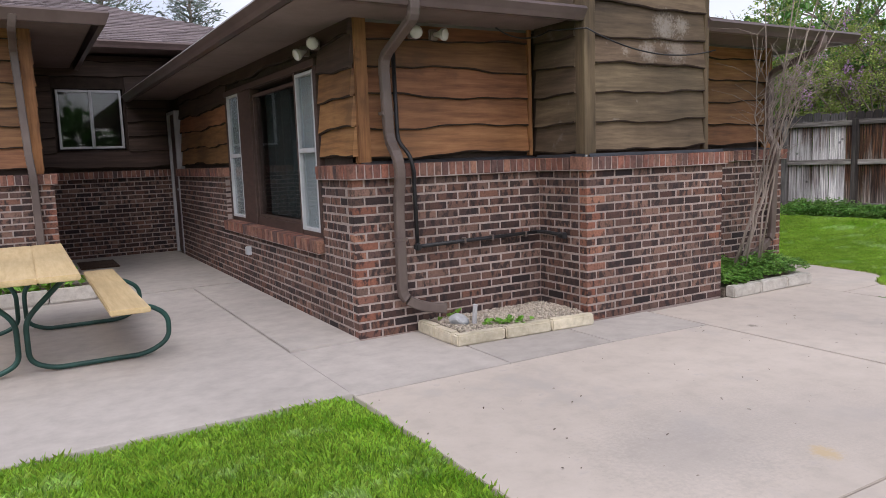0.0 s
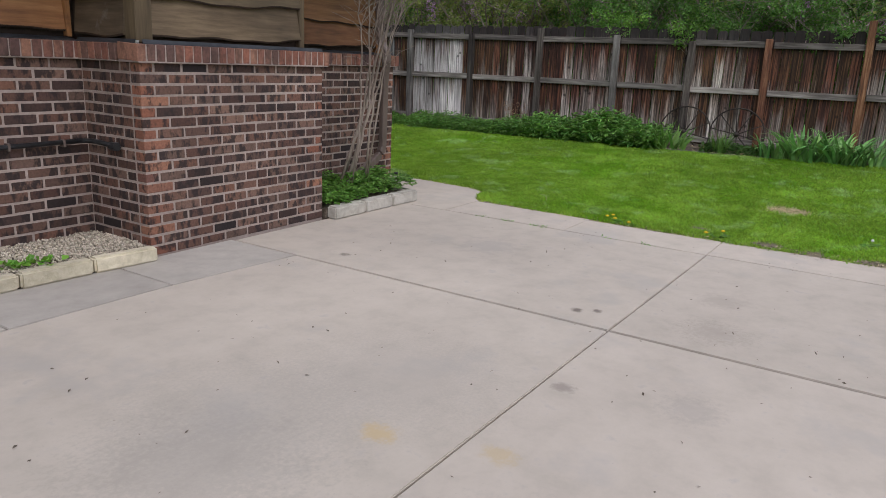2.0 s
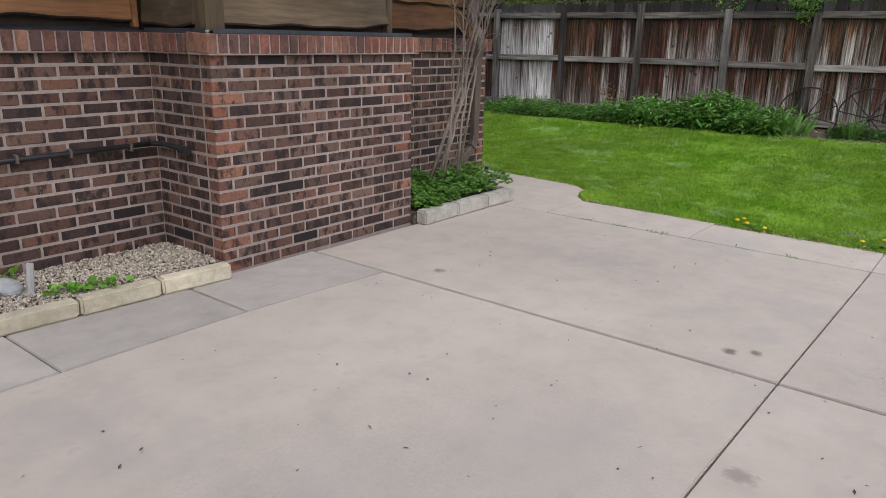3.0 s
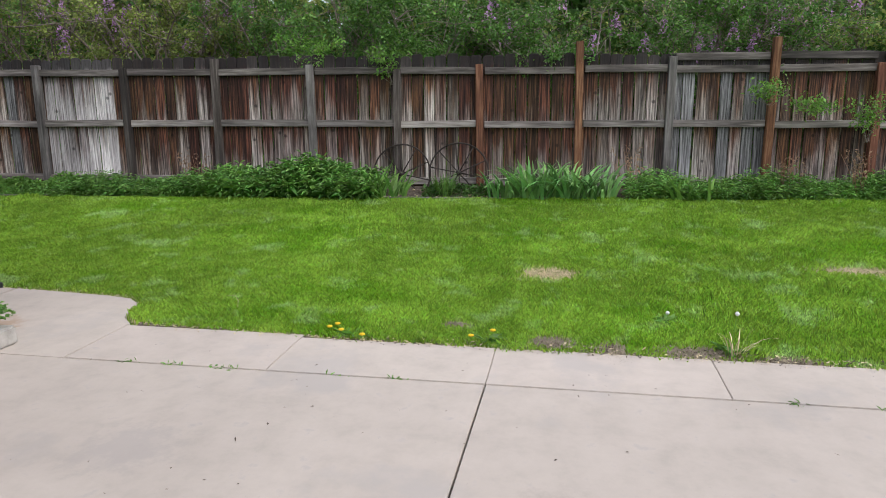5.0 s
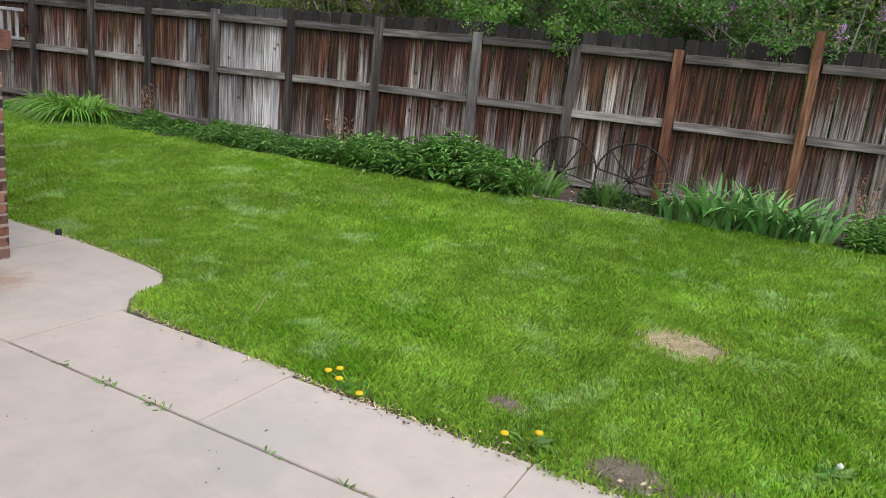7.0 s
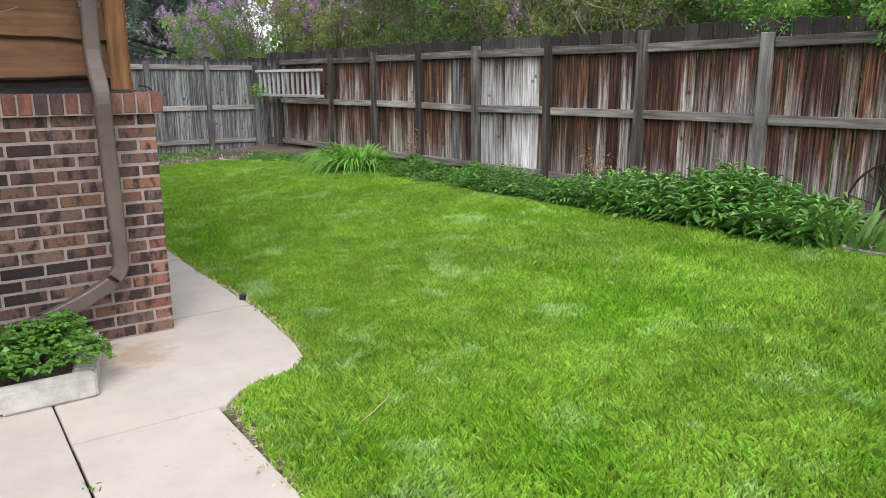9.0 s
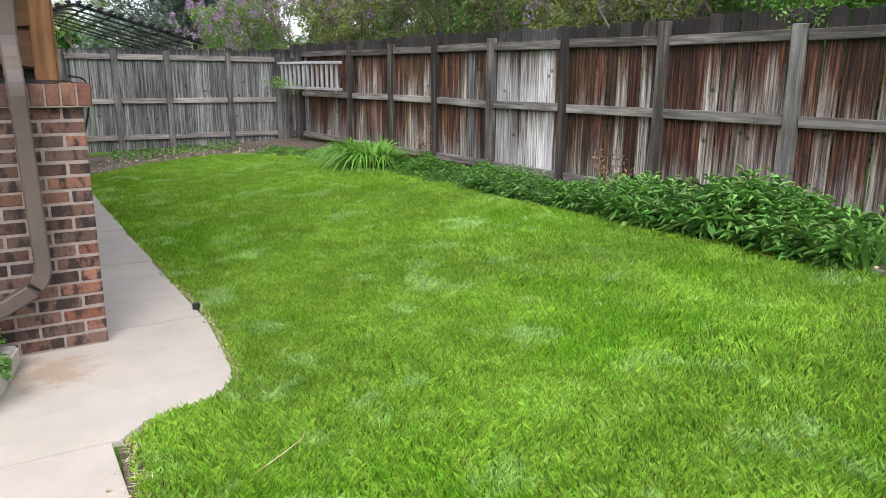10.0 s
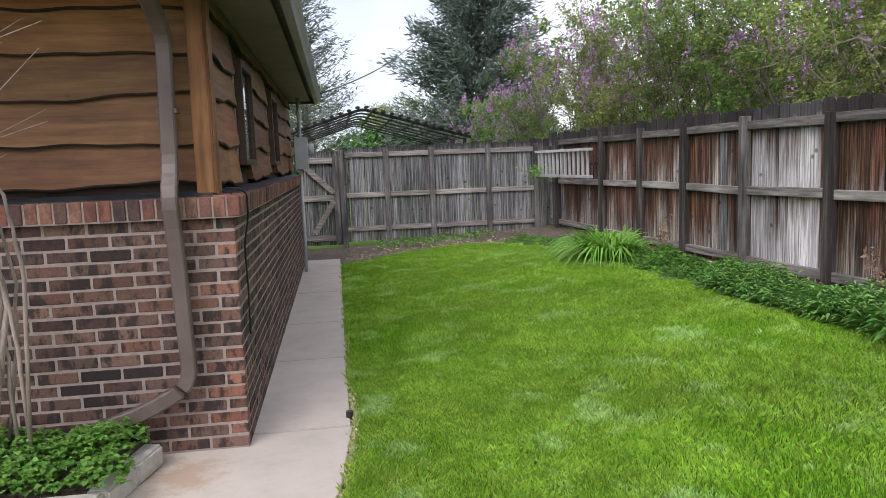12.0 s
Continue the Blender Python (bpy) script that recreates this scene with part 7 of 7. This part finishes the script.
for p in ends:
    for _ in range(2):
        d = Vector((random.gauss(0.0, 0.4), random.gauss(-0.2, 0.4), random.uniform(0.1, 1))).normalized() * random.uniform(0.2, 0.6)
        s.tube([p, p + d * 0.5 + Vector((0, 0, 0.03)), p + d], [0.003, 0.0022, 0.0012], 4)
tagged(part("twig_spray", s.mesh("twig_spray"), M_TWIG, cl), kind="stuff")

# ---- picnic table ----
tb = thing("picnic_table", (-0.08, 6.35, 0.012), "picnic table with tan wooden planks on green steel tube legs", "picnic table")
for i in range(3):
    x0 = -0.44 + i * 0.24
    part("top_plank", bevel_box("top_plank", x0, x0 + 0.2395, 5.2, 7.5, 0.672, 0.71, 0.006, 2), M_TABLE, tb)
for sgn in (-1, 1):
    x0 = -0.08 + sgn * 0.635
    part("bench_plank", bevel_box("bench_plank", x0 - 0.125, x0 + 0.125, 5.25, 7.45, 0.402, 0.44, 0.006, 2), M_TABLE, tb)
    for yy in (5.62, 7.05):
        c = -0.08
        pts = bent([(c + sgn * 0.3, yy, 0.655), (c + sgn * 0.14, yy, 0.5), (c + sgn * 0.028, yy, 0.38), (c + sgn * 0.03, yy, 0.1), (c + sgn * 0.16, yy, 0.036), (c + sgn * 0.76, yy, 0.036), (c + sgn * 0.92, yy, 0.12), (c + sgn * 0.92, yy, 0.3), (c + sgn * 0.8, yy, 0.385), (c + sgn * 0.54, yy, 0.385)], 0.13, 6)
        part("leg", Soup().tube(pts, 0.018, 10).mesh("leg", True), M_GREEN, tb)
for yy in (5.62, 7.05):
    part("crossbar", Soup().tube([(-0.4, yy, 0.655), (0.24, yy, 0.655)], 0.018, 8).mesh("crossbar", True), M_GREEN, tb)
mat_ = bevel_box("door_mat", 0.62, 1.1, 10.9, 11.7, 0.022, 0.04, 0.004)
mat_.materials.append(M_MAT)
tagged(new("door_mat", mat_), "brown bristle door mat on the concrete", "mat")


# ---- wagon wheels ----
def wheel(cy, z, r, label):
    x = fence_x(cy) - 0.16
    t = thing("wagon_wheel", (x, cy, z - r), label, "wheel", "wagon wheels")
    tilt = Matrix.Translation((x, cy, z)) @ pose(0, 0, 0, 0, 9, random.uniform(-4, 4))
    rim = [tilt @ Vector((0, r * math.cos(a), r * math.sin(a))) for a in [2 * math.pi * i / 40 for i in range(40)]]
    part("rim", Soup().tube(rim, 0.01, 6, 1.6, True).mesh("rim", True), M_IRON, t)
    part("hub", Soup().tube([tilt @ Vector((-0.07, 0, 0)), tilt @ Vector((0.05, 0, 0))], 0.035, 10).mesh("hub", True), M_IRON, t)
    for i in range(10):
        a = 2 * math.pi * (i + 0.3) / 10
        part("spoke", Soup().tube([tilt @ Vector((0, 0.03 * math.cos(a), 0.03 * math.sin(a))), tilt @ Vector((0, r * math.cos(a), r * math.sin(a)))], 0.007, 6).mesh("spoke", True), M_IRON, t)


wheel(3.34, 0.43, 0.37, "rusty iron wagon wheel leaning on the fence")
wheel(2.62, 0.45, 0.37, "rusty iron wagon wheel leaning on the fence")


# ---- dandelions, weeds, small things ----
def dandelion(cx, cy, heads, label, fluff=False, tall=0.06):
    z = rise(cx)
    t = thing("dandelion", (cx, cy, z - 0.02), label, "flower")
    n = 16
    b = np.stack([cx + rng.normal(0, 0.015, n), cy + rng.normal(0, 0.02, n), np.full(n, z)], 1)
    an = rng.uniform(0, 6.283, n)
    part("leaves", leaf_soup("leaves", b, np.stack([np.cos(an), np.sin(an), rng.uniform(0.1, 0.7, n)], 1), rng.uniform(0.06, 0.13, n), rng.uniform(0.02, 0.035, n), 0.2), M_LEAF_MID, t)
    for dx, dy, h in heads:
        top = Vector((cx + dx, cy + dy, z + h))
        st = part("stem", Soup().tube([(cx, cy, z - 0.01), (cx + dx * 0.6, cy + dy * 0.6, z + h * 0.6), top], 0.0025, 5).mesh("stem"), M_LILY, t)
        s = Soup()
        s.tube([top + Vector((0, 0, q)) for q in ((-0.008, 0, 0.008, 0.016) if fluff else (-0.006, 0, 0.006, 0.01))], [0.004, 0.012, 0.012, 0.004] if fluff else [0.005, 0.017, 0.0155, 0.005], 12)
        part("flower_head", s.mesh("flower_head"), M_FLUFF if fluff else M_YELLOW, st)


dandelion(7.07, 2.5, [(0.0, 0.14, 0.05), (-0.03, 0.06, 0.045), (-0.08, -0.08, 0.04), (0.03, 0.1, 0.06)], "yellow dandelions at the lawn edge")
dandelion(7.1, 1.7, [(-0.03, 0.1, 0.04), (0.02, -0.02, 0.06)], "yellow dandelions at the lawn edge")
dandelion(7.12, 0.38, [(0.0, -0.02, 0.22)], "gone-to-seed dandelion at the lawn edge", True)
clump("weed_stalks", 7.1, 0.36, 13, 0.24, 0.008, 0.04, 0.3, 0.2, M_DRY, "pale green seeding weed stalks at the lawn edge", "plant")
dandelion(7.62, 0.65, [(0.0, 0.0, 0.06)], "single dandelion clock in the lawn", True)
for wy, wx in ((3.55, 6.47), (3.3, 6.47), (3.05, 6.475), (2.97, 6.47), (2.4, 6.47), (2.1, 6.475), (0.25, 6.47), (-0.15, 6.465), (-0.9, 6.47)):
    n = random.randint(7, 14)
    b = np.stack([wx + rng.normal(0, 0.008, n), wy + rng.normal(0, 0.035, n), np.full(n, -0.005)], 1)
    me = leaf_soup("weed", b, np.stack([rng.normal(0, 1, n), rng.normal(0, 1, n), rng.uniform(0.2, 0.9, n)], 1), rng.uniform(0.02, 0.05, n), rng.uniform(0.006, 0.013, n))
    me.materials.append(M_LEAF_MID)
    tagged(new("weed", me), "green weed growing from the concrete joint", "plant", "joint weeds")
me = Soup().tube([(7.72, 5.42, -0.05), (7.72, 5.42, 0.035)], 0.022, 10).mesh("sprinkler_head")
me.materials.append(M_BLACK)
tagged(new("sprinkler_head", me), "black sprinkler head at the walk edge", "sprinkler")
me = Soup().tube([(7.4, 3.38, 0.02), (7.54, 3.44, 0.04), (7.66, 3.52, 0.04), (7.71, 3.62, 0.02)], [0.001, 0.0022, 0.0022, 0.0008], 5).mesh("straw_stem")
me.materials.append(M_DRY)
tagged(new("straw_stem", me), "long dry grass stem lying on the lawn", "straw")
